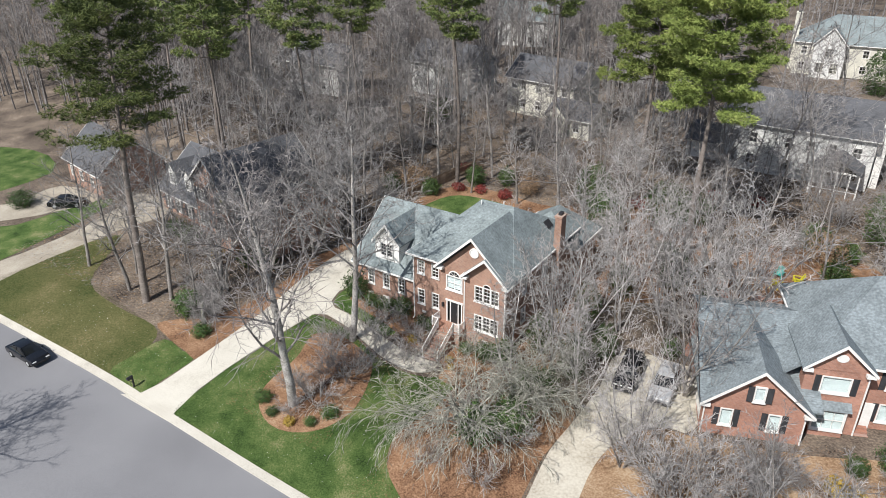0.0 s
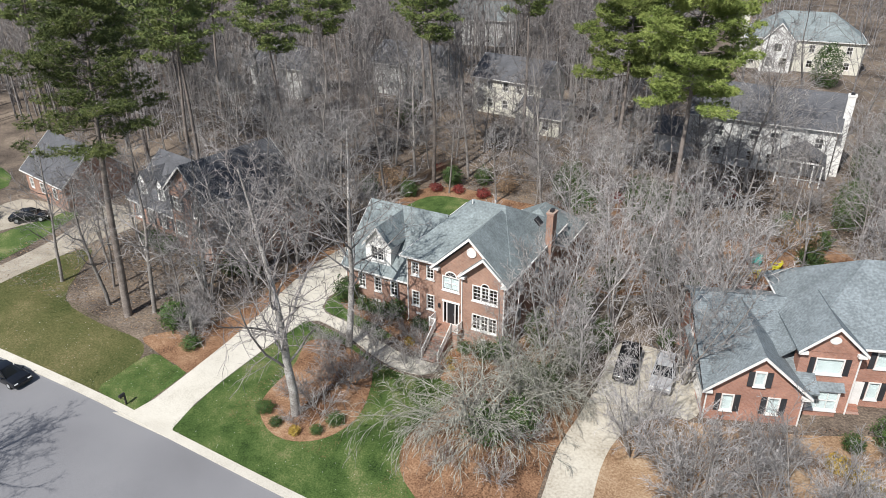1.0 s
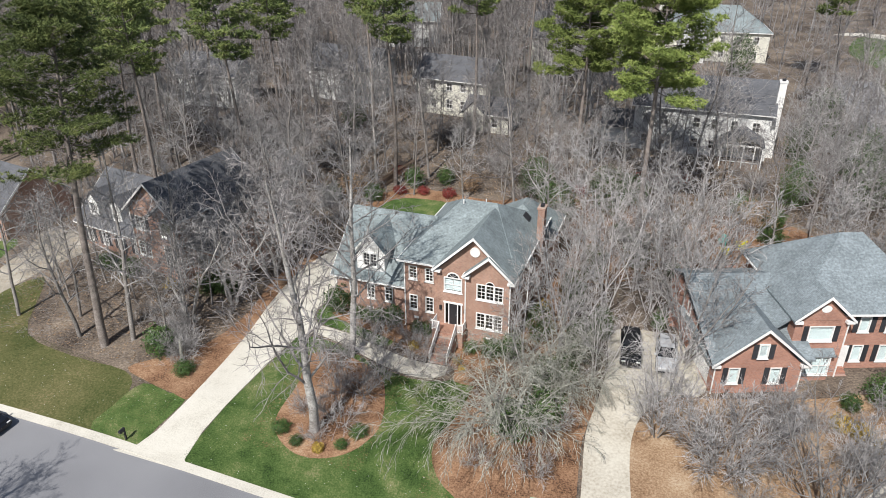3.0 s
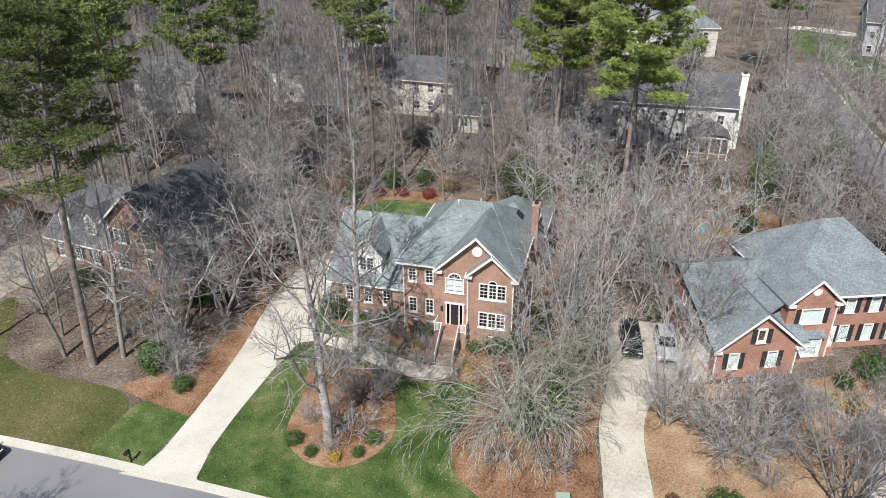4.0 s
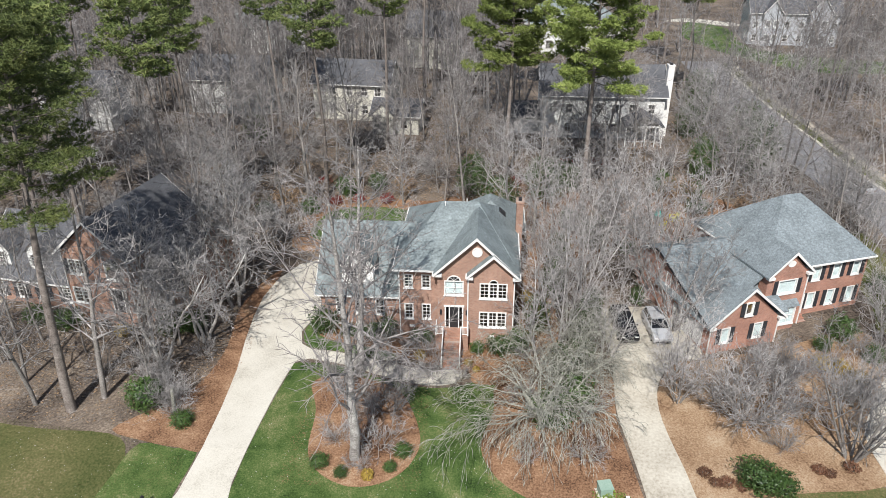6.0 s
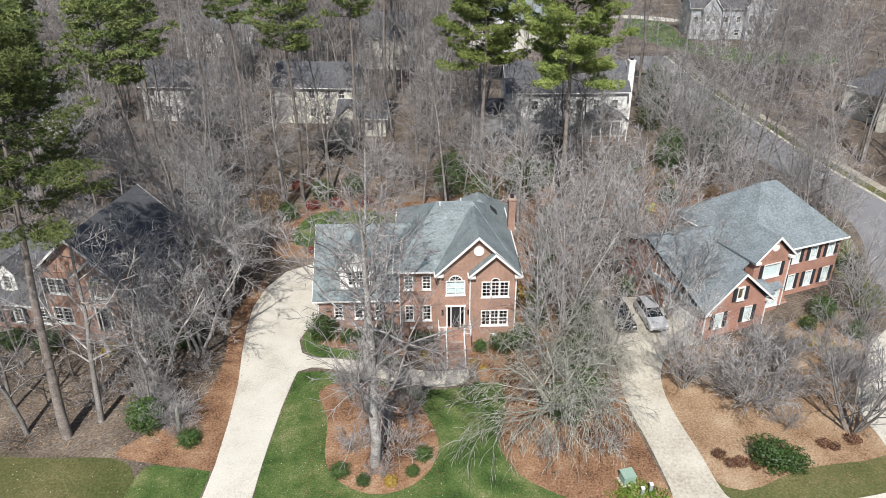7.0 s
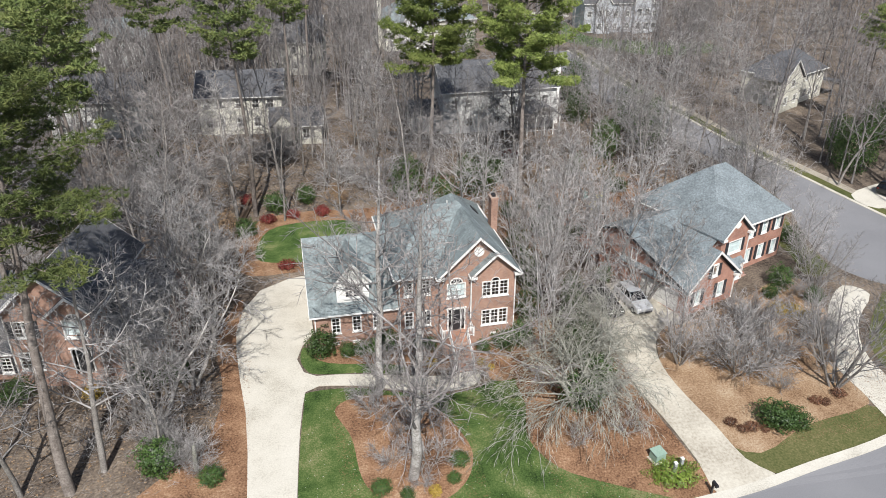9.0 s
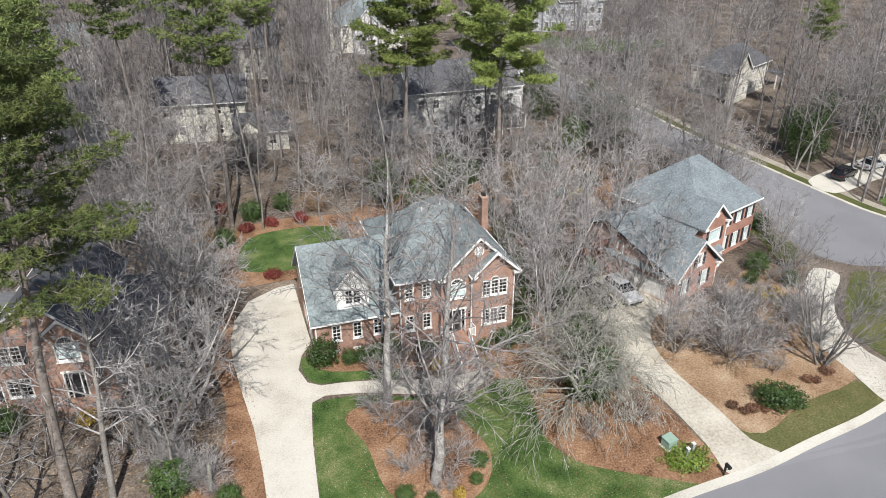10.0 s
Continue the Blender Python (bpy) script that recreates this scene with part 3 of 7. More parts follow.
def window(parent, side, at, a, z, w, h, cols=2, rows=4, lights=1, arch=False, shutters=None, blind=None, sill=True, cased=True):
    """A sash window: casing, panes, glazing bars and sill. lights: sashes side by side."""
    m = to_side(side, at)
    x0, x1 = along(side, a, w)
    c = 0.10 if cased else 0.06
    inner = (x1 - x0 - 2 * c) / lights
    runs = []
    for i in range(lights):
        s0 = x0 + c + inner * i + (0.07 if i else 0)
        runs.append((s0, x0 + c + inner * (i + 1) - (0.07 if i < lights - 1 else 0)))
    g = panel(x0, x1, z, z + h, -0.05, 0.10, [(s0, z + c, s1 - s0, h - 2 * c) for s0, s1 in runs])
    win = part("window", g, WHITE, parent)
    win.matrix_local = m
    for s0, s1 in runs:
        if cols * rows > 1:
            dx, dz = (s1 - s0) / cols, (h - 2 * c) / rows
            gaps = []
            for p in range(cols):
                for q in range(rows):
                    b0 = 0.036 if q * 2 == rows else 0.02
                    b1 = 0.036 if (q + 1) * 2 == rows else 0.02
                    gaps.append((s0 + dx * p + 0.02, z + c + dz * q + b0, dx - 0.04, dz - b0 - b1))
            part("muntin_grid", panel(s0, s1, z + c, z + h - c, 0.03, 0.06, gaps), WHITE, win)
        gl = part("pane", Geo().poly([(s0, 0.065, z + c), (s1, 0.065, z + c), (s1, 0.065, z + h - c), (s0, 0.065, z + h - c)]), GLASS, win)
        gl.visible_shadow = False
        # Pale blind sheet; its bluish tone also gives the panes reflected sky.
        if blind:
            part("blind", Geo().box(s0, 0.11, z + c + (h - 2 * c) * (1 - blind), s1, 0.125, z + h - c), BLIND_SHEEN, win, "pale blind sheet, also in place of reflected sky")
    if sill:
        part("sill", Geo().box(x0 - 0.06, -0.10, z - 0.09, x1 + 0.06, 0.0, z), WHITE, win)
    if arch:
        xm, r = (x0 + x1) / 2, min((x1 - x0) / lights, x1 - x0) / 2 if lights > 1 else (x1 - x0) * 0.36
        fan = Geo()
        n = 12
        pts = [(xm + r * math.cos(math.pi * i / n), -0.04, z + h + r * 0.85 * math.sin(math.pi * i / n)) for i in range(n + 1)]
        inn = [(xm + r * 0.8 * math.cos(math.pi * i / n), -0.04, z + h + r * 0.68 * math.sin(math.pi * i / n)) for i in range(n + 1)]
        for i in range(n):
            fan.extrude([pts[i], pts[i + 1], inn[i + 1], inn[i]], (0, 0.10, 0))
        if lights == 1:
            for i in (3, 6, 9):
                fan.bar((xm, -0.01, z + h), inn[i], 0.02, 4)
            part("fanlight_pane", Geo().poly([(p[0], -0.006, p[2]) for p in inn]), DARKPAINT, win, "dark arched fanlight")
        else:
            fan.extrude([(p[0], 0.0, p[2]) for p in inn], (0, 0.03, 0))
        part("arch", fan, WHITE, win, "white half-round head")
    if shutters:
        for s in (x0 - 0.46, x1 + 0.04):
            prof = [(s, 0.0, z + h), (s, 0.0, z), (s, -0.06, z)]
            for k in range(16):
                prof += [(s, -0.03, z + h * (k + 0.5) / 16), (s, -0.06, z + h * (k + 1) / 16)]
            sh = Geo().extrude(prof, (0.42, 0, 0))
            part("shutter", sh, shutters, win, "dark louvred shutter")
    return win


def gable_slab(axis, lo, hi, c, half, ze, zr, thick=0.16):
    """Two roof slopes along an axis from lo to hi about the ridge at c. ze: eave height."""
    g = Geo()
    for s in (-1, 1):
        pts = [(c, zr), (c + s * half, ze), (c + s * half, ze - thick), (c, zr - thick * 1.25)]
        if axis == "y":
            g.extrude([(p, lo, z) for p, z in pts], (0, hi - lo, 0))
        else:
            g.extrude([(lo, p, z) for p, z in pts], (hi - lo, 0, 0))
    return g


def gable_roof(parent, axis, lo, hi, c, half, ze, zr, mat, trim=(True, True), gable=None, inset=0.3, label="", gutters=True):
    """A gabled roof with white rake boards and, with gable, the wall triangle under each end that has one."""
    part("roof", gable_slab(axis, lo, hi, c, half, ze, zr), mat, parent, label)
    for k, end in ((0, lo), (1, hi)):
        if not trim[k]:
            continue
        o = -0.04 if k == 0 else 0.0
        g = Geo()
        for s in (-1, 1):
            pts = [(c, zr + 0.012), (c + s * half, ze + 0.012), (c + s * half, ze - 0.24), (c, zr - 0.27)]
            g.extrude([(p, end + o, z) if axis == "y" else (end + o, p, z) for p, z in pts], (0, 0.04, 0) if axis == "y" else (0.04, 0, 0))
        part("rake_board", g, WHITE, parent)
        if gable:
            e = end + inset if k == 0 else end - inset
            drop = (zr - ze) / half * 0.3
            pts = [(c - half + 0.3, ze - 0.1 + drop * 0), (c + half - 0.3, ze - 0.1), (c, zr - 0.2)]
            t = 0.2 if k == 0 else -0.2
            part("gable_wall", Geo().extrude([(p, e, z) if axis == "y" else (e, p, z) for p, z in pts], (0, t, 0) if axis == "y" else (t, 0, 0)), gable, parent)
    for s in (-1, 1) if gutters else ():
        x = c + s * half
        x0, x1 = sorted((x, x + s * 0.11))
        g = Geo()
        if axis == "y":
            g.box(x0, lo, ze - 0.17, x1, hi, ze - 0.05)
        else:
            g.box(lo, x0, ze - 0.17, hi, x1, ze - 0.05)
        part("gutter", g, WHITE, parent)


def hip_roof(parent, x0, y0, x1, y1, ze, ridge, zr, mat, label=""):
    """A hipped roof; ridge: (xa, ya, xb, yb)."""
    xa, ya, xb, yb = ridge
    g = Geo()
    a, b = (xa, ya, zr), (xb, yb, zr)
    c = [(x0, y0), (x1, y0), (x1, y1), (x0, y1)]
    top = [(x, y, ze) for x, y in c]
    if abs(xb - xa) >= abs(yb - ya):
        g.poly([top[0], top[1], b, a]).poly([top[1], top[2], b]).poly([top[2], top[3], a, b]).poly([top[3], top[0], a])
    else:
        g.poly([top[0], top[1], a]).poly([top[1], top[2], b, a]).poly([top[2], top[3], b]).poly([top[3], top[0], a, b])
    part("roof", g, mat, parent, label)
    f = Geo()
    f.box(x0, y0, ze - 0.2, x1, y0 + 0.03, ze - 0.005).box(x0, y1 - 0.03, ze - 0.2, x1, y1, ze - 0.005)
    f.box(x0, y0 + 0.03, ze - 0.2, x0 + 0.03, y1 - 0.03, ze - 0.005).box(x1 - 0.03, y0 + 0.03, ze - 0.2, x1, y1 - 0.03, ze - 0.005)
    f.box(x0 + 0.03, y0 + 0.03, ze - 0.2, x1 - 0.03, y1 - 0.03, ze - 0.17)
    part("fascia", f, WHITE, parent)
    for q in ((x0, y0 - 0.11, x1, y0), (x0 - 0.11, y0, x0, y1), (x1, y0, x1 + 0.11, y1)):
        part("gutter", Geo().box(q[0], q[1], ze - 0.14, q[2], q[3], ze - 0.02), WHITE, parent)


def downspout(parent, x, y, z0, z1):
    g = Geo().box(x - 0.05, y - 0.09, z0 + 0.15, x + 0.05, y - 0.01, z1)
    g.extrude([(x - 0.05, y - 0.09, z0 + 0.15), (x + 0.05, y - 0.09, z0 + 0.15), (x + 0.05, y - 0.35, z0 + 0.02), (x - 0.05, y - 0.35, z0 + 0.02)], (0, 0.06, 0.06))
    part("downspout", g, WHITE, parent)


def chimney(parent, x, y, z0, z1, w, d, mat):
    ch = part("chimney", Geo().box(x - w / 2, y - d / 2, z0, x + w / 2, y + d / 2, z1 - 0.3), mat, parent, "brick chimney stack")
    part("chimney_cap", Geo().box(x - w / 2 - 0.07, y - d / 2 - 0.07, z1 - 0.3, x + w / 2 + 0.07, y + d / 2 + 0.07, z1 - 0.12), mat, ch)
    part("flue", Geo().box(x - w / 4, y - d / 4, z1 - 0.12, x + w / 4, y + d / 4, z1 + 0.12), DARKPAINT, ch)


def front_door(parent, at, x0, x1, z0, z1, transom=True):
    """A dark door with sidelights in a white surround."""
    g = Geo()
    g.box(x0, at - 0.06, z0, x0 + 0.12, at + 0.1, z1).box(x1 - 0.12, at - 0.06, z0, x1, at + 0.1, z1).box(x0 - 0.08, at - 0.10, z1, x1 + 0.08, at + 0.1, z1 + 0.16)
    m0, m1 = x0 + (x1 - x0) * 0.25, x1 - (x1 - x0) * 0.25
    g.box(m0 - 0.05, at - 0.05, z0, m0 + 0.05, at + 0.1, z1 - 0.003).box(m1 - 0.05, at - 0.05, z0, m1 + 0.05, at + 0.1, z1 - 0.003)
    d = part("door", g, WHITE, parent, "white door surround with sidelights")
    leaf = Geo().box(m0 + 0.05, at + 0.02, z0, m1 - 0.05, at + 0.07, z1)
    for k in range(3):
        for xa, xb in ((m0 + 0.12, (m0 + m1) / 2 - 0.04), ((m0 + m1) / 2 + 0.04, m1 - 0.12)):
            leaf.box(xa, at + 0.005, z0 + 0.15 + k * 0.68, xb, at + 0.02, z0 + 0.7 + k * 0.68)
    part("door_leaf", leaf, DARKPAINT, d, "dark panelled door leaf")
    part("door_handle", Geo().bar((m1 - 0.13, at - 0.05, z0 + 1.0), (m1 - 0.13, at - 0.05, z0 + 1.15), 0.02), METAL, d, "brass-coloured handle")
    for xa, xb in ((x0 + 0.12, m0 - 0.05), (m1 + 0.05, x1 - 0.12)):
        part("sidelight", Geo().poly([(xa, at + 0.03, z0 + 0.1), (xb, at + 0.03, z0 + 0.1), (xb, at + 0.03, z1), (xa, at + 0.03, z1)]), CARGLASS, d).visible_shadow = False


def block(parent, x0, y0, x1, y1, z0, z1, mat, front=(), left=(), right=(), back=()):
    """The four walls of a block; each list holds the openings of one side."""
    wall(parent, "front", x0, x1, z0, z1, y0, mat, front)
    wall(parent, "back", x0, x1, z0, z1, y1, mat, back)
    wall(parent, "left", y0 + 0.25, y1 - 0.25, z0, z1, x0, mat, left)
    wall(parent, "right", y0 + 0.25, y1 - 0.25, z0, z1, x1, mat, right)


def main_house():
    h = thing("house", "two-storey red brick house with grey shingle roofs and white trim", "house")
    # right bay, entrance bay and left part of the main block
    bay = [(-3.13, 1.85, 2.48, 1.65), (-3.13, 4.85, 2.48, 1.6)]
    wall(h, "front", -4.1, 0, -0.6, 7.1, 0, BRICK, bay)
    for z, hh, ar in ((1.85, 1.65, False), (4.85, 1.6, True)):
        window(h, "front", 0, -3.13, z, 2.48, hh, 2, 4, 3, ar)
    mid = [(-6.25, 1.5, 1.7, 2.37), (-6.3, 4.95, 1.75, 1.5)]
    wall(h, "front", -6.9, -4.1, -0.6, 7.1, 0.3, BRICK, mid)
    front_door(h, 0.3, -6.25, -4.55, 1.5, 3.75)
    window(h, "front", 0.3, -6.3, 4.95, 1.75, 1.5, 2, 2, 1, True, blind=0.95)
    lft = [(-10.04, 1.83, 0.85, 1.65), (-8.43, 1.83, 0.85, 1.65), (-10.04, 5.1, 0.85, 1.45), (-8.43, 5.1, 0.85, 1.45)]
    wall(h, "front", -10.5, -6.9, -0.6, 7.1, 1.1, BRICK, lft)
    for a, z, w, hh in lft:
        window(h, "front", 1.1, a, z, w, hh, 2, 4)
    wall(h, "left", 0.3 + 0.25, 1.1, -0.6, 7.1, -6.9, BRICK)
    wall(h, "left", 0.25, 0.55, -0.6, 7.1, -4.1, BRICK)
    wall(h, "left", 1.35, 14.0, -0.6, 7.1, -10.5, BRICK)
    rt = [(3.0, 1.85, 0.9, 1.6), (3.0, 4.85, 0.9, 1.6), (7.0, 4.85, 0.9, 1.6)]
    wall(h, "right", 0.25, 14.0, -0.6, 7.1, 0, BRICK, rt)
    for a, z, w, hh in rt:
        window(h, "right", 0, a, z, w, hh)
    wall(h, "back", -10.5, 0, -0.6, 7.1, 14.25, BRICK)
    # roofs
    hip_roof(h, -10.95, 0.55, 0.4, 14.5, 7.25, (-6.9, 7.5, -3.5, 7.5), 11.05, SHINGLE, "weathered grey shingle hip roof")
    gable_roof(h, "y", -0.25, 6.6, -3.45, 3.8, 7.27, 10.96, SHINGLE, (True, False), None)
    part("gable_wall", Geo().extrude([(-6.9, 0.3, 7.1), (-4.1, 0.3, 7.1), (-1.0, 0.3, 7.9), (-0.4, 0.3, 7.6), (-3.45, 0.3, 10.45)], (0, 0.22, 0)), BRICK, h)
    gable_roof(h, "y", -0.55, 3.2, -1.95, 2.33, 7.28, 9.44, SHINGLE, (True, False), None)
    part("gable_wall", Geo().extrude([(-4.1, 0, 7.1), (0, 0, 7.1), (0, 0, 7.35), (-1.95, 0, 9.15), (-4.1, 0, 7.18)], (0, 0.22, 0)), BRICK, h)
    ring = Geo()
    n = 20
    for i in range(n):
        t0, t1 = 2 * math.pi * i / n, 2 * math.pi * (i + 1) / n
        ring.extrude([(-3.4 + r * math.cos(t), 0.2, 9.35 + r * math.sin(t)) for r, t in ((0.36, t0), (0.36, t1), (0.46, t1), (0.46, t0))], (0, 0.12, 0))
    v = part("round_vent", ring, WHITE, h, "white round louvred vent")
    slats = Geo()
    for k in range(7):
        z = 9.35 - 0.3 + k * 0.1
        w = math.sqrt(max(0.01, 0.36 ** 2 - (z - 9.35) ** 2))
        slats.extrude([(-3.4 - w, 0.24, z - 0.05), (-3.4 + w, 0.24, z - 0.05), (-3.4 + w, 0.28, z + 0.05), (-3.4 - w, 0.28, z + 0.05)], (0, 0.015, 0))
    part("louvres", slats, WHITE, v)
    # cornice returns
    for x0, x1, y in ((-4.3, -3.7, -0.5), (-0.25, 0.42, -0.5), (-7.2, -6.5, -0.15)):
        part("cornice_return", Geo().box(x0, y, 6.98, x1, y + 0.55, 7.2), WHITE, h)
    # rear wing with a skylight
    block(h, -5.6, 14.25, 0.9, 18.0, -0.4, 5.8, BRICK)
    hip_roof(h, -6.0, 12.0, 1.3, 18.4, 5.95, (-2.35, 13.5, -2.35, 15.4), 8.7, SHINGLE)
    # garage wing
    wf = [(-16.6, 1.78, 0.85, 1.65), (-14.72, 1.78, 0.85, 1.65), (-12.85, 1.78, 0.85, 1.65)]
    wall(h, "front", -18.1, -10.5, -0.6, 3.85, 1.7, BRICK, wf)
    for a, z, w, hh in wf:
        window(h, "front", 1.7, a, z, w, hh, 2, 4)
    doors = [(3.4, 0.12, 2.6, 2.2), (6.6, 0.12, 2.6, 2.2)]
    wall(h, "left", 1.95, 12.9, -0.6, 3.85, -18.1, BRICK, doors)
    for a, z, w, hh in doors:
        g = Geo().box(-18.02, a, z, -17.96, a + w, z + hh)
        for k in range(4):
            for q in range(4):
                g.box(-18.045, a + 0.08 + q * 0.64, z + 0.06 + k * 0.55, -18.02, a + 0.6 + q * 0.64, z + 0.5 + k * 0.55)
        part("garage_door", g, WHITE, h, "white panelled garage door")
    wall(h, "back", -18.1, -10.5, -0.6, 3.85, 13.15, BRICK)
    gable_roof(h, "x", -18.45, -9.4, 7.35, 6.0, 3.95, 8.9, SHINGLE, (True, False), None)
    part("gable_wall", Geo().extrude([(-18.1, 1.75, 3.85), (-18.1, 12.95, 3.85), (-18.1, 7.35, 8.5)], (0.2, 0, 0)), CREAM, h, "pale siding gable end")
    # dormer
    dz = 4.55
    d = part("dormer", Geo().extrude([(-15.9, 2.2, dz), (-13.0, 2.2, dz), (-13.0, 2.2, 6.75), (-14.45, 2.2, 8.4), (-15.9, 2.2, 6.75)], (0, 4.2, 0)), WHITE, h, "white-sided gabled dormer")
    part("dormer_roof", gable_slab("y", 1.98, 7.0, -14.45, 1.7, 6.62, 8.62, 0.1), SHINGLE, d)
    g = Geo()
    for s in (-1, 1):
        g.extrude([(-14.45, 1.91, 8.63), (-14.45 + s * 1.7, 1.91, 6.63), (-14.45 + s * 1.7, 1.91, 6.36), (-14.45, 1.91, 8.32)], (0, 0.07, 0))
    part("rake_board", g, WHITE, d)
    # Thin dark sheet painted in for the unlit room behind the glass.
    back = part("dormer_dark_sheet", Geo().box(-15.15, 2.17, 5.08, -13.75, 2.19, 6.5), DARKPAINT, d, "dark sheet in place of the unlit dormer room")
    window(h, "front", 2.12, -15.2, 5.05, 1.5, 1.5, 2, 4, 2, sill=True)
    for x, y, z in ((-10.45, 1.1, 7.1), (-4.15, 0, 7.1), (-0.06, 0, 7.1), (-18.0, 1.7, 3.8)):
        downspout(h, x, y, lie(x, y), z)
    chimney(h, 0.5, 9.3, -0.3, 10.7, 0.65, 1.05, BRICK)
    for x, z in ((-2.2, 0.75), (-8.0, 0.9), (-9.6, 0.9)):
        part("foundation_vent", Geo().box(x, -0.03 if x > -4 else 1.07, z, x + 0.5, 0.01 if x > -4 else 1.11, z + 0.25), WHITE, h)
    for x in (-16.7, -14.8, -12.9):
        part("foundation_vent", Geo().box(x, 1.67, 0.55, x + 0.7, 1.71, 0.85), WHITE, h)
    for x in (-6.6, -4.25):
        l = part("wall_lantern", Geo().box(x - 0.09, 0.1, 3.0, x + 0.09, 0.3, 3.4), DARKPAINT, h, "black wall lantern by the door")
    part("roof_vent", Geo().bar((-6.6, 6.9, 10.8), (-6.6, 6.9, 11.25), 0.06), WHITE, h)
    part("roof_vent", Geo().bar((-4.6, 7.6, 10.4), (-4.6, 7.6, 11.3), 0.05), WHITE, h)
    part("skylight", Geo().extrude([(-1.5, 9.8, 9.08), (-0.9, 9.8, 8.5), (-0.9, 10.8, 8.5), (-1.5, 10.8, 9.08)], (0.07, 0, 0.08)), DARKPAINT, h, "dark roof skylight")
    # brick steps and landing
    st = part("landing", Geo().box(-7.0, -1.05, -0.5, -4.05, 0.3, 1.48), BRICK, h, "brick entrance landing")
    n = 9
    for k in range(n):
        z = 1.48 - (k + 1) * 1.78 / (n + 1)
        part("step", Geo().box(-6.25, -1.05 - (k + 1) * 0.29, -0.6, -4.75, -1.05 - k * 0.29, z), BRICK, st)
    for x in (-6.3, -4.7):
        cheek = [(x - 0.1, -1.05, 1.5), (x - 0.1, -3.66, -0.2), (x - 0.1, -3.66, -0.6), (x - 0.1, -1.05, -0.6)]
        part("cheek_wall", Geo().extrude(cheek, (0.1, 0, 0) if x < -5.5 else (0.2, 0, 0)), BRICK, st)
        r = Geo()
        a, b = Vector((x, -1.1, 2.4)), Vector((x, -3.6, 0.75))
        r.bar(a, b, 0.05, 6).bar(a - Vector((0, 0, 0.75)), b - Vector((0, 0, 0.75)), 0.03, 6)
        r.box(x - 0.06, -1.16, 1.48, x + 0.06, -1.04, 2.5).box(x - 0.06, -3.66, -0.25, x + 0.06, -3.54, 0.85)
        for k in range(1, 18):
            p = a.lerp(b, k / 18)
            r.box(x - 0.018, p.y - 0.018, p.z - 0.76, x + 0.018, p.y + 0.018, p.z)
        part("railing", r, WHITE, st, "white painted stair railing")
    for x0, x1, xs in ((-6.96, -6.3, -6.96), (-4.7, -4.09, -4.09)):
        r = Geo()
        r.box(x0, -1.02, 2.36, x1, -0.95, 2.42).box(x0, -1.01, 1.6, x1, -0.96, 1.65)
        r.box(xs - 0.035, -1.02, 2.36, xs + 0.035, 0.2, 2.42).box(xs - 0.03, -1.0, 1.6, xs + 0.03, 0.2, 1.65).box(xs - 0.06, -1.04, 1.48, xs + 0.06, -0.92, 2.52)
        for k in range(6):
            xx = x0 + (x1 - x0) * (k + 0.5) / 6
            r.box(xx - 0.018, -1.0, 1.65, xx + 0.018, -0.965, 2.36)
        for k in range(9):
            yy = -0.85 + k * 0.13
            r.box(xs - 0.018, yy - 0.018, 1.65, xs + 0.018, yy + 0.018, 2.36)
        part("railing", r, WHITE, st, "white painted landing railing")
    return h


main_house()


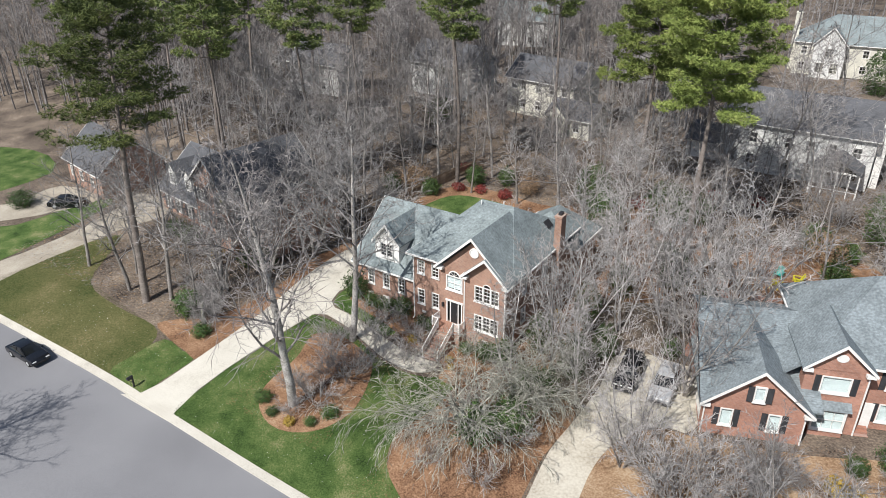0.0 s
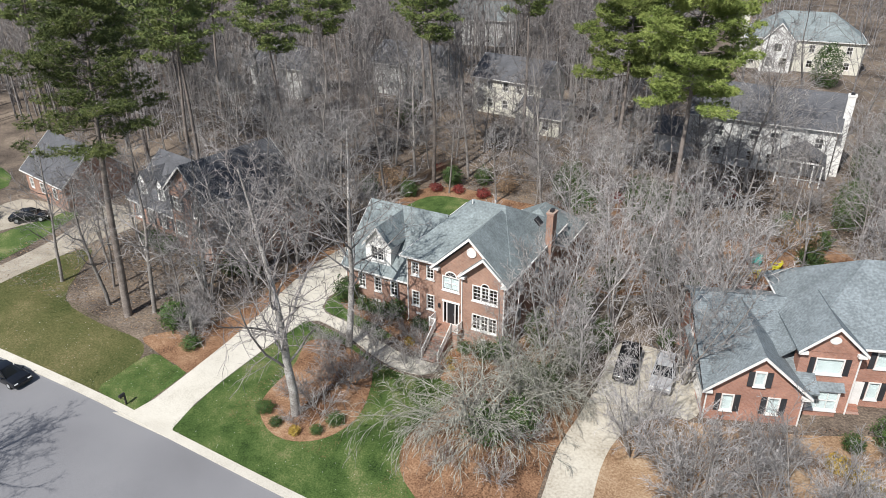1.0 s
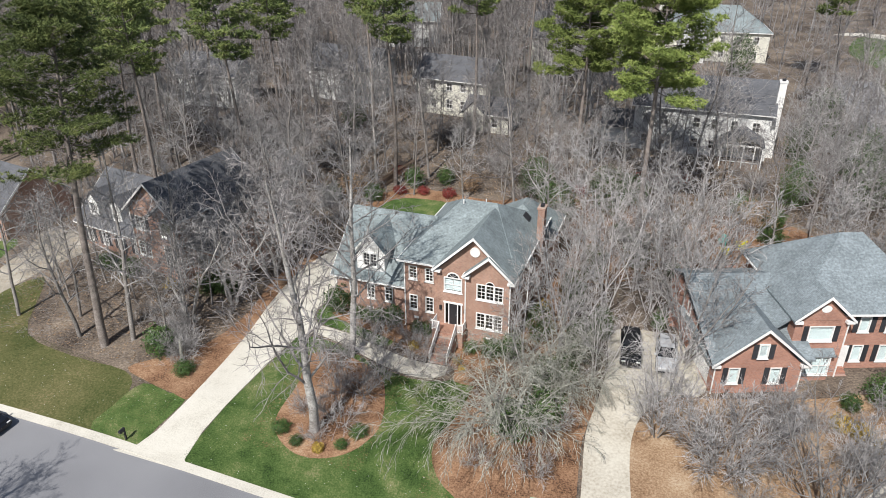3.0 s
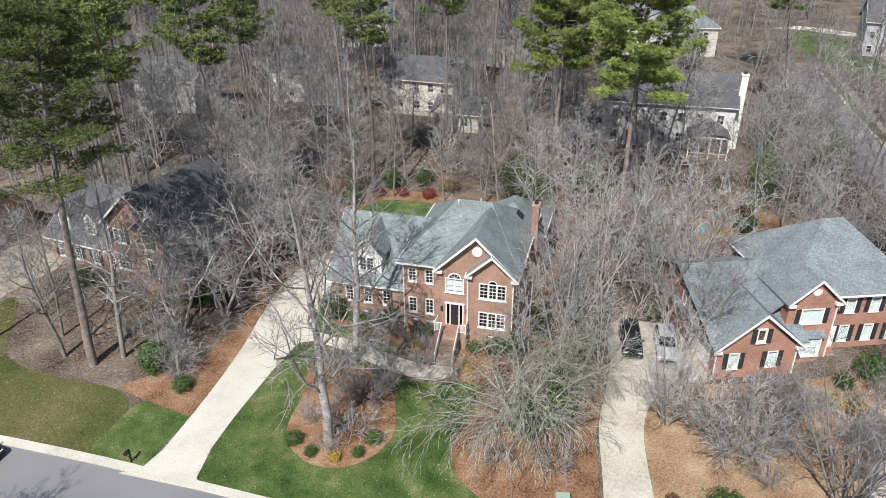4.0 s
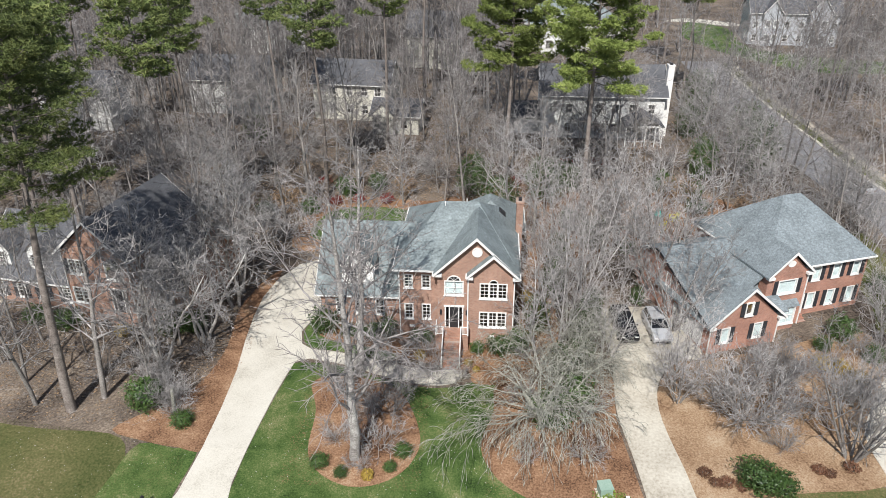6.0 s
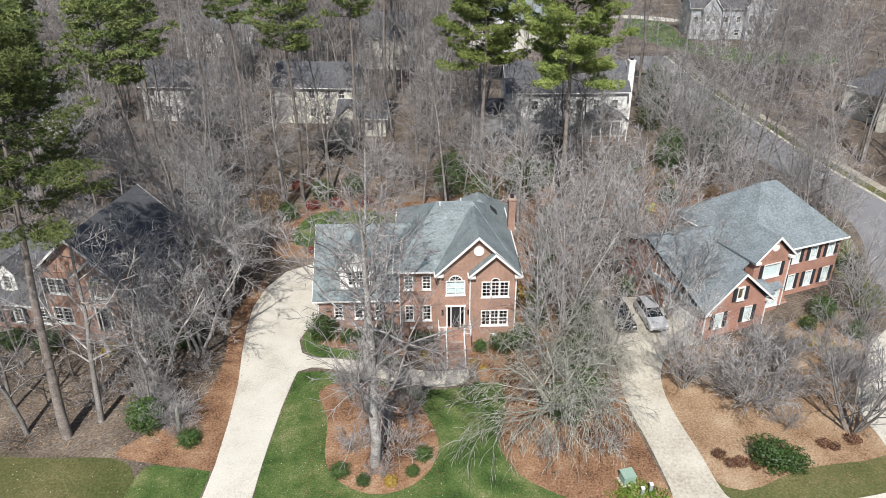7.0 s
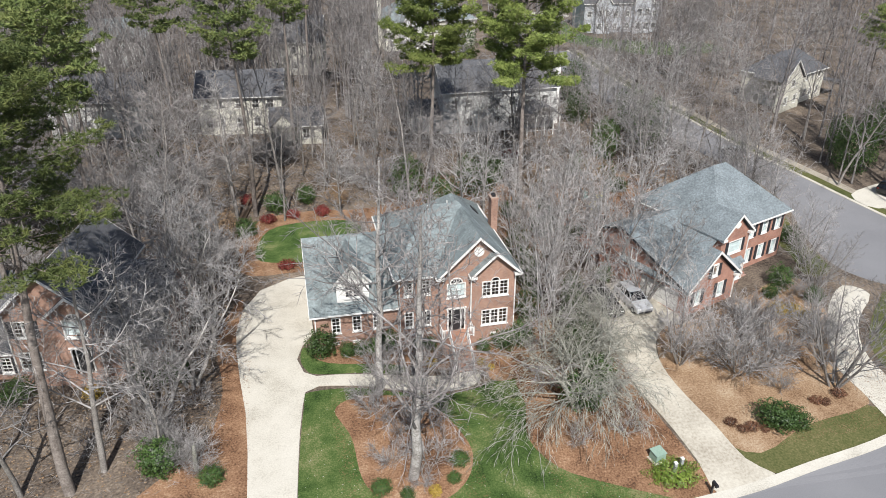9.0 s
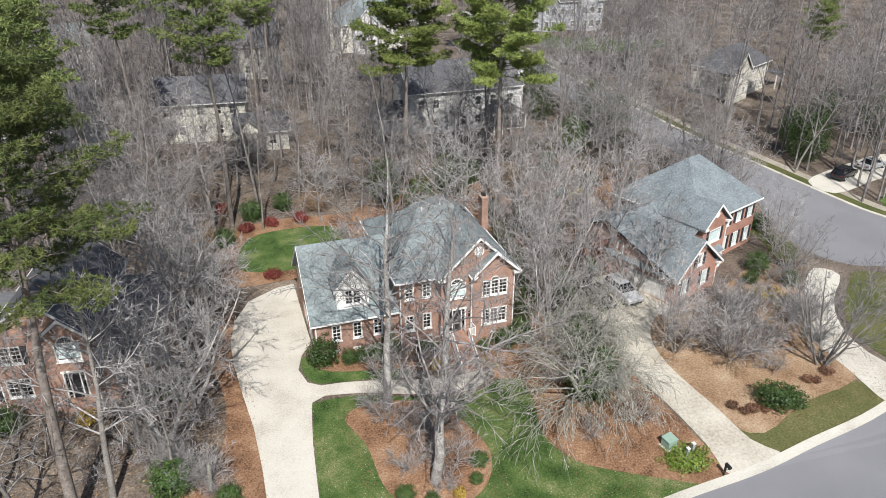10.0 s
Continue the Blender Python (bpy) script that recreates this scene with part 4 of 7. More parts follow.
def right_house():
    m = pose(17.35, -0.35, 0, 0, 0, 20)
    h = thing("house", "rose brick house with front gables and a blue-grey shingle roof", "house", m)
    # garage wing with the front gable
    fr = [(1.2, 0.95, 0.95, 1.6), (4.6, 0.95, 0.95, 1.6)]
    wall(h, "front", 0, 7.2, -1.0, 2.85, 0, BRICK_ROSE, fr)
    for a, z, w, hh in fr:
        window(h, "front", 0, a, z, w, hh, 1, 1, shutters=DARKPAINT, blind=1.0)
    dr = [(0.9, 0.15, 4.9, 2.15)]
    wall(h, "left", 0.25, 11.6, -1.0, 2.85, 0, BRICK_ROSE, dr)
    g = Geo().box(0.08, 0.9, 0.0, 0.14, 5.8, 2.3)
    for k in range(4):
        for q in range(8):
            g.box(0.055, 0.98 + q * 0.6, 0.2 + k * 0.53, 0.08, 1.48 + q * 0.6, 0.62 + k * 0.53)
    part("garage_door", g, WHITE, h, "wide white panelled garage door")
    wall(h, "right", 0.25, 3.0, -1.0, 2.85, 7.2, BRICK_ROSE)
    gable_roof(h, "y", -0.45, 8.6, 3.65, 4.05, 3.02, 6.48, SHINGLE_BLUE, (True, False), None, gutters=False)
    part("gable_wall", Geo().extrude([(0.05, 0, 2.85), (7.15, 0, 2.85), (3.65, 0, 6.2)], (0, 0.22, 0)), BRICK_ROSE, h)
    part("blind", Geo().box(3.3, -0.035, 3.6, 4.05, -0.01, 4.85), BLIND_SHEEN, h, "pale blind of the gable window")
    window(h, "front", -0.11, 3.25, 3.55, 0.85, 1.35, 1, 1, shutters=DARKPAINT)
    for x in (-0.3, 6.95):
        part("cornice_return", Geo().box(x, -0.36, 2.7, x + 0.7, 0.1, 2.94), WHITE, h)
    part("roof", Geo().extrude([(-0.35, 0.1, 3.19), (-0.35, 8.9, 6.5), (-0.35, 11.9, 5.35), (-0.35, 11.9, 5.19), (-0.35, 8.9, 6.3), (-0.35, 0.1, 3.03)], (8.6, 0, 0)), SHINGLE_BLUE, h)
    part("rake_board", Geo().extrude([(-0.39, -0.4, 3.01), (-0.39, 8.9, 6.51), (-0.39, 11.9, 5.36), (-0.39, 11.9, 5.12), (-0.39, 8.9, 6.24), (-0.39, -0.4, 2.77)], (0.04, 0, 0)), DARKPAINT, h, "dark rake board")
    part("gable_wall", Geo().extrude([(0.0, 0.25, 2.85), (0.0, 8.9, 6.25), (0.0, 11.6, 5.2), (0.0, 11.6, 2.85)], (0.22, 0, 0)), BRICK_ROSE, h)
    wall(h, "back", 0, 7.6, -0.5, 5.2, 11.85, BRICK_ROSE)
    window(h, "left", -0.02, 6.6, 3.3, 0.8, 1.4)
    # main block
    mf = [(12.9, 0.95, 0.95, 1.7), (15.2, 0.95, 0.95, 1.7), (17.5, 0.95, 0.95, 1.7), (12.9, 3.95, 0.95, 1.5), (15.2, 3.95, 0.95, 1.5), (17.5, 3.95, 0.95, 1.5)]
    block(h, 7.6, 3.0, 19.2, 14.0, -1.0, 5.85, BRICK_ROSE, front=mf, right=[(6, 3.95, 0.9, 1.5)], left=[(9.9, 4.0, 0.9, 1.3)])
    for a, z, w, hh in mf:
        window(h, "front", 3.0, a, z, w, hh, 1, 1, shutters=DARKPAINT, blind=1.0)
    hip_roof(h, 7.1, 2.55, 19.65, 14.5, 5.97, (12.6, 8.5, 14.6, 8.5), 10.7, SHINGLE_BLUE, "blue-grey shingle hip roof with lighter patches")
    # projecting middle gable
    pj = [(8.1, 0.75, 2.1, 1.7), (8.1, 3.8, 2.1, 1.5)]
    wall(h, "front", 6.9, 11.3, -1.0, 5.85, 1.9, BRICK_ROSE, pj)
    wall(h, "left", 2.15, 3.0, -1.0, 5.85, 6.9, BRICK_ROSE)
    wall(h, "right", 2.15, 3.0, -1.0, 5.85, 11.3, BRICK_ROSE)
    window(h, "front", 1.9, 8.1, 0.75, 2.1, 1.7, 1, 1, blind=1.0)
    window(h, "front", 1.9, 8.1, 3.8, 2.1, 1.5, 1, 1, shutters=DARKPAINT, blind=1.0)
    gable_roof(h, "y", 1.5, 7.5, 9.1, 2.55, 5.98, 8.3, SHINGLE_BLUE, (True, False), None, gutters=False)
    part("gable_wall", Geo().extrude([(6.9, 1.9, 5.8), (11.3, 1.9, 5.8), (9.1, 1.9, 7.95)], (0, 0.22, 0)), BRICK_ROSE, h)
    part("oval_vent", Geo().extrude([(9.1 + 0.42 * math.cos(t * math.pi / 8), 1.84, 6.95 + 0.33 * math.sin(t * math.pi / 8)) for t in range(16)], (0, 0.07, 0)), WHITE, h, "white oval gable vent")
    for x in (6.65, 10.9):
        part("cornice_return", Geo().box(x, 1.52, 5.68, x + 0.65, 2.0, 5.92), WHITE, h)
    # bay window roof over the lower front window
    part("bay_roof", Geo().extrude([(7.7, 1.25, 2.62), (7.7, 1.9, 2.62), (7.7, 1.9, 3.1)], (2.9, 0, 0)), SHINGLE_BLUE, h, "small lean-to roof over the bay window")
    part("bay_base", Geo().box(7.95, 1.42, -0.8, 10.35, 1.88, 0.72), BRICK_ROSE, h)
    for x in (7.95, 10.29):
        part("bay_side", Geo().box(x, 1.42, 0.72, x + 0.06, 1.88, 2.62), WHITE, h)
    # A full pale sheet puts the sky's reflection into the bay panes.
    window(h, "front", 1.42, 8.0, 0.72, 2.3, 1.85, 3, 2, 1, blind=1.0)
    # entrance
    part("door", Geo().box(11.9, 2.94, -0.1, 12.6, 3.02, 2.6), WHITE, h, "white sidelight beside the entrance")
    # brick walk and steps
    part("brick_walk", Geo().box(10.3, -5.5, -1.0, 12.0, 1.6, -0.12), BRICK_ROSE, h, "rose brick entrance walk")
    for k in range(4):
        part("step", Geo().box(10.3, 1.6 + k * 0.3, -1.0, 12.4, 1.9 + k * 0.3, 0.05 + k * 0.17), BRICK_ROSE, h)
    part("roof", Geo().extrude([(7.6, 2.4, 6.58), (5.25, 2.4, 4.56), (5.25, 2.4, 4.36), (7.6, 2.4, 6.28)], (0, 6.6, 0)), SHINGLE_BLUE, h)
    for x, y, z in ((0.05, 0.0, 2.8), (7.15, 0, 2.8), (11.25, 1.9, 5.8)):
        downspout(h, x, y, -0.3, z)


right_house()


def left_house():
    m = pose(-39.1, 1.2, 0.05, 0, 0, -9)
    h = thing("house", "red brick house with steep front gables and white dormers", "house", m)
    fr = [(-3.2, 1.75, 1.9, 1.75), (-3.0, 4.9, 1.6, 1.6)]
    wall(h, "front", -3.6, 0.4, -0.6, 7.1, 0.3, BRICK, fr)
    window(h, "front", 0.3, -3.2, 1.75, 1.9, 1.75, 2, 4, 2)
    window(h, "front", 0.3, -3.0, 4.9, 1.6, 1.6, 2, 4, 2, shutters=DARKPAINT)
    en = [(1.2, 1.4, 1.7, 2.6), (1.1, 4.9, 1.9, 1.75)]
    wall(h, "front", 0.4, 3.7, -0.6, 7.1, 0.0, BRICK, en)
    front_door(h, 0.0, 1.2, 2.9, 1.4, 3.85)
    window(h, "front", 0.0, 1.1, 4.9, 1.9, 1.75, 1, 1, 1, True, blind=0.95)
    rg = [(4.6, 1.7, 2.4, 1.7)]
    wall(h, "front", 3.7, 8.2, -0.6, 4.2, 1.2, BRICK, rg)
    window(h, "front", 1.2, 4.6, 1.7, 2.4, 1.7, 2, 4, 3)
    wall(h, "right", 1.45, 12, -0.6, 4.2, 8.2, BRICK)
    wall(h, "right", 0.25, 12, -0.6, 7.1, 3.7, BRICK)
    wall(h, "left", 0.55, 12, -0.6, 7.1, -3.6, BRICK)
    wall(h, "back", -3.35, 3.45, -0.6, 7.1, 12, BRICK)
    gable_roof(h, "y", -0.3, 12.4, 0.05, 4.0, 7.25, 10.85, SHINGLE_DARK, (True, True), BRICK, 0.6)
    gable_roof(h, "y", -0.5, 4, 2.05, 2.0, 7.26, 9.0, SHINGLE_DARK, (True, False), None)
    part("gable_wall", Geo().extrude([(0.4, 0, 7.1), (3.7, 0, 7.1), (2.05, 0, 8.7)], (0, 0.22, 0)), BRICK, h)
    gable_roof(h, "x", 3.6, 8.7, 6.6, 5.9, 4.3, 8.6, SHINGLE_DARK, (False, True), BRICK, 0.5)
    wl = [(-13.4, 0.7, 1.0, 1.6), (-10.9, 0.7, 1.0, 1.6), (-8.3, 0.7, 1.0, 1.6), (-5.6, 0.7, 1.0, 1.6)]
    wall(h, "front", -14.6, -3.6, -0.6, 2.85, 1.4, BRICK, wl)
    for a, z, w, hh in wl:
        window(h, "front", 1.4, a, z, w, hh, 2, 4, shutters=DARKPAINT)
    wall(h, "left", 1.65, 12, -0.6, 2.85, -14.6, BRICK)
    wall(h, "back", -14.6, -3.6, -0.6, 2.85, 12, BRICK)
    gable_roof(h, "x", -15, -3.2, 6.8, 5.8, 2.95, 7.8, SHINGLE_DARK, (True, False), BRICK, 0.5)
    for x in (-12.3, -8.5):
        d = part("dormer", Geo().extrude([(x - 0.8, 2.1, 3.5), (x + 0.8, 2.1, 3.5), (x + 0.8, 2.1, 5.7), (x, 2.1, 6.6), (x - 0.8, 2.1, 5.7)], (0, 3.2, 0)), SIDING, h, "narrow white gabled dormer")
        part("dormer_roof", gable_slab("y", 1.9, 5.6, x, 1.0, 5.6, 6.8, 0.1), SHINGLE_DARK, d)
        # The dormer is solid; a dark sheet gives the shade inside.
        part("dormer_dark_sheet", Geo().box(x - 0.4, 2.07, 4.0, x + 0.4, 2.09, 5.4), DARKPAINT, d)
        window(h, "front", 2.03, x - 0.45, 3.95, 0.9, 1.5, 2, 4, 1)
    downspout(h, -3.55, 0.3, 0, 7.1)
    downspout(h, 3.6, 0, 0, 7.1)


left_house()


def plain_house(name, label, m, w, d, z1, zr, wall_mat, roof_mat, wins, hip=False, storeys=2, wall_mats=None):
    """A farther house: walls with window openings and a gabled or hipped roof. wins: x of each window column."""
    h = thing(name, label, "house", m)
    holes = []
    for k in range(storeys):
        for a in wins:
            holes.append((a, 0.9 + k * 2.9, 1.1, 1.5))
    block(h, 0, 0, w, d, -2.0, z1, wall_mat, front=holes, left=[(d * 0.3, 1.0, 1.0, 1.5)], right=[(d * 0.3, 1.0, 1.0, 1.5)])
    for a, z, ww, hh in holes:
        window(h, "front", 0, a, z, ww, hh, 2, 2, shutters=None, sill=False)
    window(h, "left", 0, d * 0.3, 1.0, 1.0, 1.5, 2, 2)
    window(h, "right", w, d * 0.3, 1.0, 1.0, 1.5, 2, 2)
    if hip:
        hip_roof(h, -0.4, -0.4, w + 0.4, d + 0.4, z1 + 0.1, (d * 0.5, d / 2, w - d * 0.5, d / 2) if w > d + 1 else (w / 2 - 0.3, d / 2, w / 2 + 0.3, d / 2), zr, roof_mat)
    else:
        gable_roof(h, "x", -0.4, w + 0.4, d / 2, d / 2 + 0.45, z1 + 0.1, zr, roof_mat, (True, True), wall_mat, 0.4)
    return h


def front_gable(h, x0, x1, zw, zt, proud, wall_mat, roof_mat, wins=()):
    """A gabled bay standing proud of a far house's front. wins: (x, z, width, height)."""
    c = (x0 + x1) / 2
    wall(h, "front", x0, x1, -2.0, zw, -proud, wall_mat, list(wins))
    for a, z, ww, hh in wins:
        window(h, "front", -proud, a, z, ww, hh, 2, 3, sill=False)
    wall(h, "left", 0.25 - proud, -0.02, -2.0, zw, x0, wall_mat)
    wall(h, "right", 0.25 - proud, -0.02, -2.0, zw, x1, wall_mat)
    gable_roof(h, "y", -proud - 0.35, 4.5, c, (x1 - x0) / 2 + 0.35, zw + 0.05, zt, roof_mat, (True, False), None, gutters=False)
    part("gable_wall", Geo().extrude([(x0, -proud, zw), (x1, -proud, zw), (c, -proud, zt - 0.3)], (0, 0.22, 0)), wall_mat, h)


back = plain_house("house", "white two-storey house with a dark roof among trees", pose(4.9, 51, 3.6, 0, 0, 0), 18.2, 9.5, 6.4, 10.2, SIDING, SHINGLE_DARK, (1.2, 3.6, 8.0, 10.5, 13.0, 15.8))
chimney(back, 18.8, 2.0, -1, 10.9, 0.9, 1.2, WHITE)
porch = part("porch_roof", gable_slab("y", -4.4, 0.2, 14.8, 2.8, 3.2, 4.8), SHINGLE_DARK, back, "gabled roof of a screened porch")
for x in (12.2, 13.6, 15.0, 16.4, 17.4):
    part("porch_post", Geo().box(x - 0.08, -4.2, -2.0, x + 0.08, -4.04, 3.2), WHITE, back)
part("porch_floor", Geo().box(12.1, -4.3, -0.3, 17.5, 0, 0.0), WOOD, back)
part("porch_rail", Geo().box(12.2, -4.16, 0.8, 17.4, -4.08, 0.9).box(12.2, -4.16, 3.0, 17.4, -4.05, 3.2), WHITE, back)
part("wing", Geo().box(-4.6, 1.5, -2, 0, 8, 2.6), SIDING, back, "low white side wing")
part("wing_roof", gable_slab("x", -4.9, 0.1, 4.75, 3.6, 2.6, 4.4), SHINGLE_DARK, back)

cream = plain_house("house", "cream-sided house with a dark roof beyond the back garden", pose(-31.5, 58, 4.0, 0, 0, -6), 12.5, 8.5, 5.6, 8.8, CREAM, SHINGLE_DARK, (0.8, 2.6, 5.5, 8.0, 10.2))
shed = plain_house("shed", "small cream garden building with a gabled front", pose(-20.9, 51.4, 3.5, 0, 0, -4), 7.2, 6.0, 2.9, 5.0, CREAM, SHINGLE_DARK, (1.0, 4.4), storeys=1)
part("front_gable", Geo().extrude([(-0.2, -0.6, 2.8), (3.6, -0.6, 2.8), (1.7, -0.6, 4.7)], (0, 4, 0)), CREAM, shed)
part("front_gable_roof", gable_slab("y", -0.9, 3.2, 1.7, 2.2, 2.85, 5.0, 0.1), SHINGLE_DARK, shed)
part("front_bay", Geo().box(0, -0.5, -2, 3.4, 0, 2.85), CREAM, shed)
plain_house("house", "white house with a dark roof deep in the woods", pose(-53, 60, 4.0, 0, 0, -4), 13, 8.5, 5.4, 8.8, SIDING, SHINGLE_DARK, (1, 3.5, 7, 10))
plain_house("house", "white house half hidden by bare trees", pose(-73, 49.5, 3.5, 0, 0, 4), 11, 8, 5.4, 8.6, SIDING, SHINGLE_DARK, (1, 4, 7))
plain_house("house", "far cream house with a tall gable", pose(-20.5, 92, 5, 0, 0, -10), 10, 9, 6, 10.5, CREAM, SHINGLE_DARK, (1, 4, 7))
grey = plain_house("house", "large pale house with white gables and a grey hipped roof", pose(4.6, 107, 5.2, 0, 0, 6), 21, 12, 6.0, 10.6, CREAM, SHINGLE, (1.0, 11.5, 14.5, 18), hip=True)
front_gable(grey, 3.2, 8.6, 6.0, 9.4, 2.2, SIDING, SHINGLE, ((4.0, 0.9, 1.5, 2.0), (6.4, 0.9, 1.5, 2.0), (5.1, 3.9, 1.6, 1.7)))
chimney(grey, -0.6, 4.0, -1, 11.0, 1.1, 1.5, CREAM)
plain_house("house", "far white house in the woods", pose(-58, 101, 5.0, 0, 0, 14), 14, 9, 5.8, 9.4, SIDING, SHINGLE, (1, 4, 7.5, 11))
blue = plain_house("house", "far grey-blue house with white gables and many windows", pose(55.5, 117, 5.4, 0, 0, -6), 19, 10, 7.0, 11.4, GREYSIDING, SHINGLE_DARK, (0.8, 7.5, 10.5, 17.4))
front_gable(blue, 2.6, 6.4, 7.0, 10.0, 1.2, GREYSIDING, SHINGLE_DARK, ((3.1, 0.9, 1.1, 1.7), (4.8, 0.9, 1.1, 1.7), (3.1, 4.0, 1.1, 1.7), (4.8, 4.0, 1.1, 1.7)))
front_gable(blue, 12.2, 16.6, 7.4, 11.0, 1.6, GREYSIDING, SHINGLE_DARK, ((12.8, 0.9, 1.3, 1.8), (14.7, 0.9, 1.3, 1.8), (12.8, 4.1, 1.3, 1.8), (14.7, 4.1, 1.3, 1.8)))
street = plain_house("house", "pale house with a dark roof across the side street", pose(64.8, 51.6, 3.6, 0, 0, 26), 13.5, 8.0, 5.2, 8.7, CREAM, SHINGLE_DARK, (4.6, 6.6, 8.6, 11.0), hip=True)
front_gable(street, -2.6, 3.8, 5.2, 8.6, 0.9, CREAM, SHINGLE_DARK, ((-1.6, 0.9, 1.2, 1.6), (1.4, 0.9, 1.2, 1.6), (0.0, 3.8, 1.2, 1.4)))
part("side_porch_roof", Geo().extrude([(13.6, -2.0, 3.0), (17.6, -2.0, 2.6), (17.6, -2.0, 2.75), (13.6, -2.0, 3.2)], (0, 7, 0)), SHINGLE_DARK, street, "low dark roof over a side porch")
for x, y in ((17.3, -1.8), (17.3, 4.8), (13.9, -1.8)):
    part("porch_post", Geo().box(x - 0.08, y - 0.08, -2.0, x + 0.08, y + 0.08, 2.62), WHITE, street)
plain_house("house", "brick house with a white gable end at the woodland edge", pose(-73, 4, 0.3, 0, 0, -10), 11, 9, 3.2, 7.6, BRICK, SHINGLE_DARK, (1, 4, 7.5), storeys=1)

# ---- trees and plants ----


def tubes(segs, least=3):
    """Round bars for segments (p0, p1, r0, r1, sides) as one Geo-like pair of arrays."""
    vs, fs, k = [], [], 0
    for n in sorted({s[4] for s in segs}):
        grp = [s for s in segs if s[4] == n]
        a = np.array([s[0] for s in grp])
        b = np.array([s[1] for s in grp])
        ra, rb = np.array([s[2] for s in grp]), np.array([s[3] for s in grp])
        w = b - a
        w /= np.linalg.norm(w, axis=1)[:, None] + 1e-9
        ref = np.where(np.abs(w[:, 2:3]) < 0.9, np.array([[0, 0, 1.0]]), np.array([[1.0, 0, 0]]))
        u = np.cross(w, ref)
        u /= np.linalg.norm(u, axis=1)[:, None]
        q = np.cross(w, u)
        t = 2 * np.pi * np.arange(n) / n
        if n < 3:  # a flat twig, turned by chance
            a0 = np.random.default_rng(len(grp)).uniform(0, np.pi, (len(grp), 1))
            u = u * np.cos(a0) + q * np.sin(a0)
        if n == 1:  # it ends in a point
            vs.append(np.stack([a - u * ra[:, None], a + u * ra[:, None], b], 1).reshape(-1, 3))
            fs.append((np.array([[0, 1, 2]])[None] + (np.arange(len(grp)) * 3)[:, None, None] + k).reshape(-1, 3))
            k += len(grp) * 3
            continue
        c, s = np.cos(t)[None, :, None], np.sin(t)[None, :, None]
        ring = u[:, None] * c + q[:, None] * s
        va = a[:, None] + ring * ra[:, None, None]
        vb = b[:, None] + ring * rb[:, None, None]
        vs.append(np.concatenate([va, vb], 1).reshape(-1, 3))
        i = np.arange(n)
        f = np.stack([i, (i + 1) % n, n + (i + 1) % n, n + i], 1) if n > 2 else np.array([[0, 1, 3, 2]])
        fs.append((f[None] + (np.arange(len(grp)) * 2 * n)[:, None, None] + k).reshape(-1, 4))
        k += len(grp) * 2 * n
    return np.concatenate(vs), fs


def quick_mesh(name, v, f, mat, smooth=False):
    """A mesh from an array of corners and arrays of faces, each array with faces of one corner count."""
    me = bpy.data.meshes.new(name)
    fs = [np.asarray(q) for q in (f if isinstance(f, list) else [f])]
    ends = np.cumsum(np.concatenate([[0]] + [np.full(len(q), q.shape[1]) for q in fs]))
    me.vertices.add(len(v))
    me.vertices.foreach_set("co", v.astype(np.float32).ravel())
    me.loops.add(int(ends[-1]))
    me.loops.foreach_set("vertex_index", np.concatenate([q.ravel() for q in fs]).astype(np.int32))
    me.polygons.add(len(ends) - 1)
    me.polygons.foreach_set("loop_start", ends[:-1].astype(np.int32))
    me.materials.append(mat)
    me.update(calc_edges=True)
    me.validate()
    if smooth:
        me.shade_smooth()
    return me


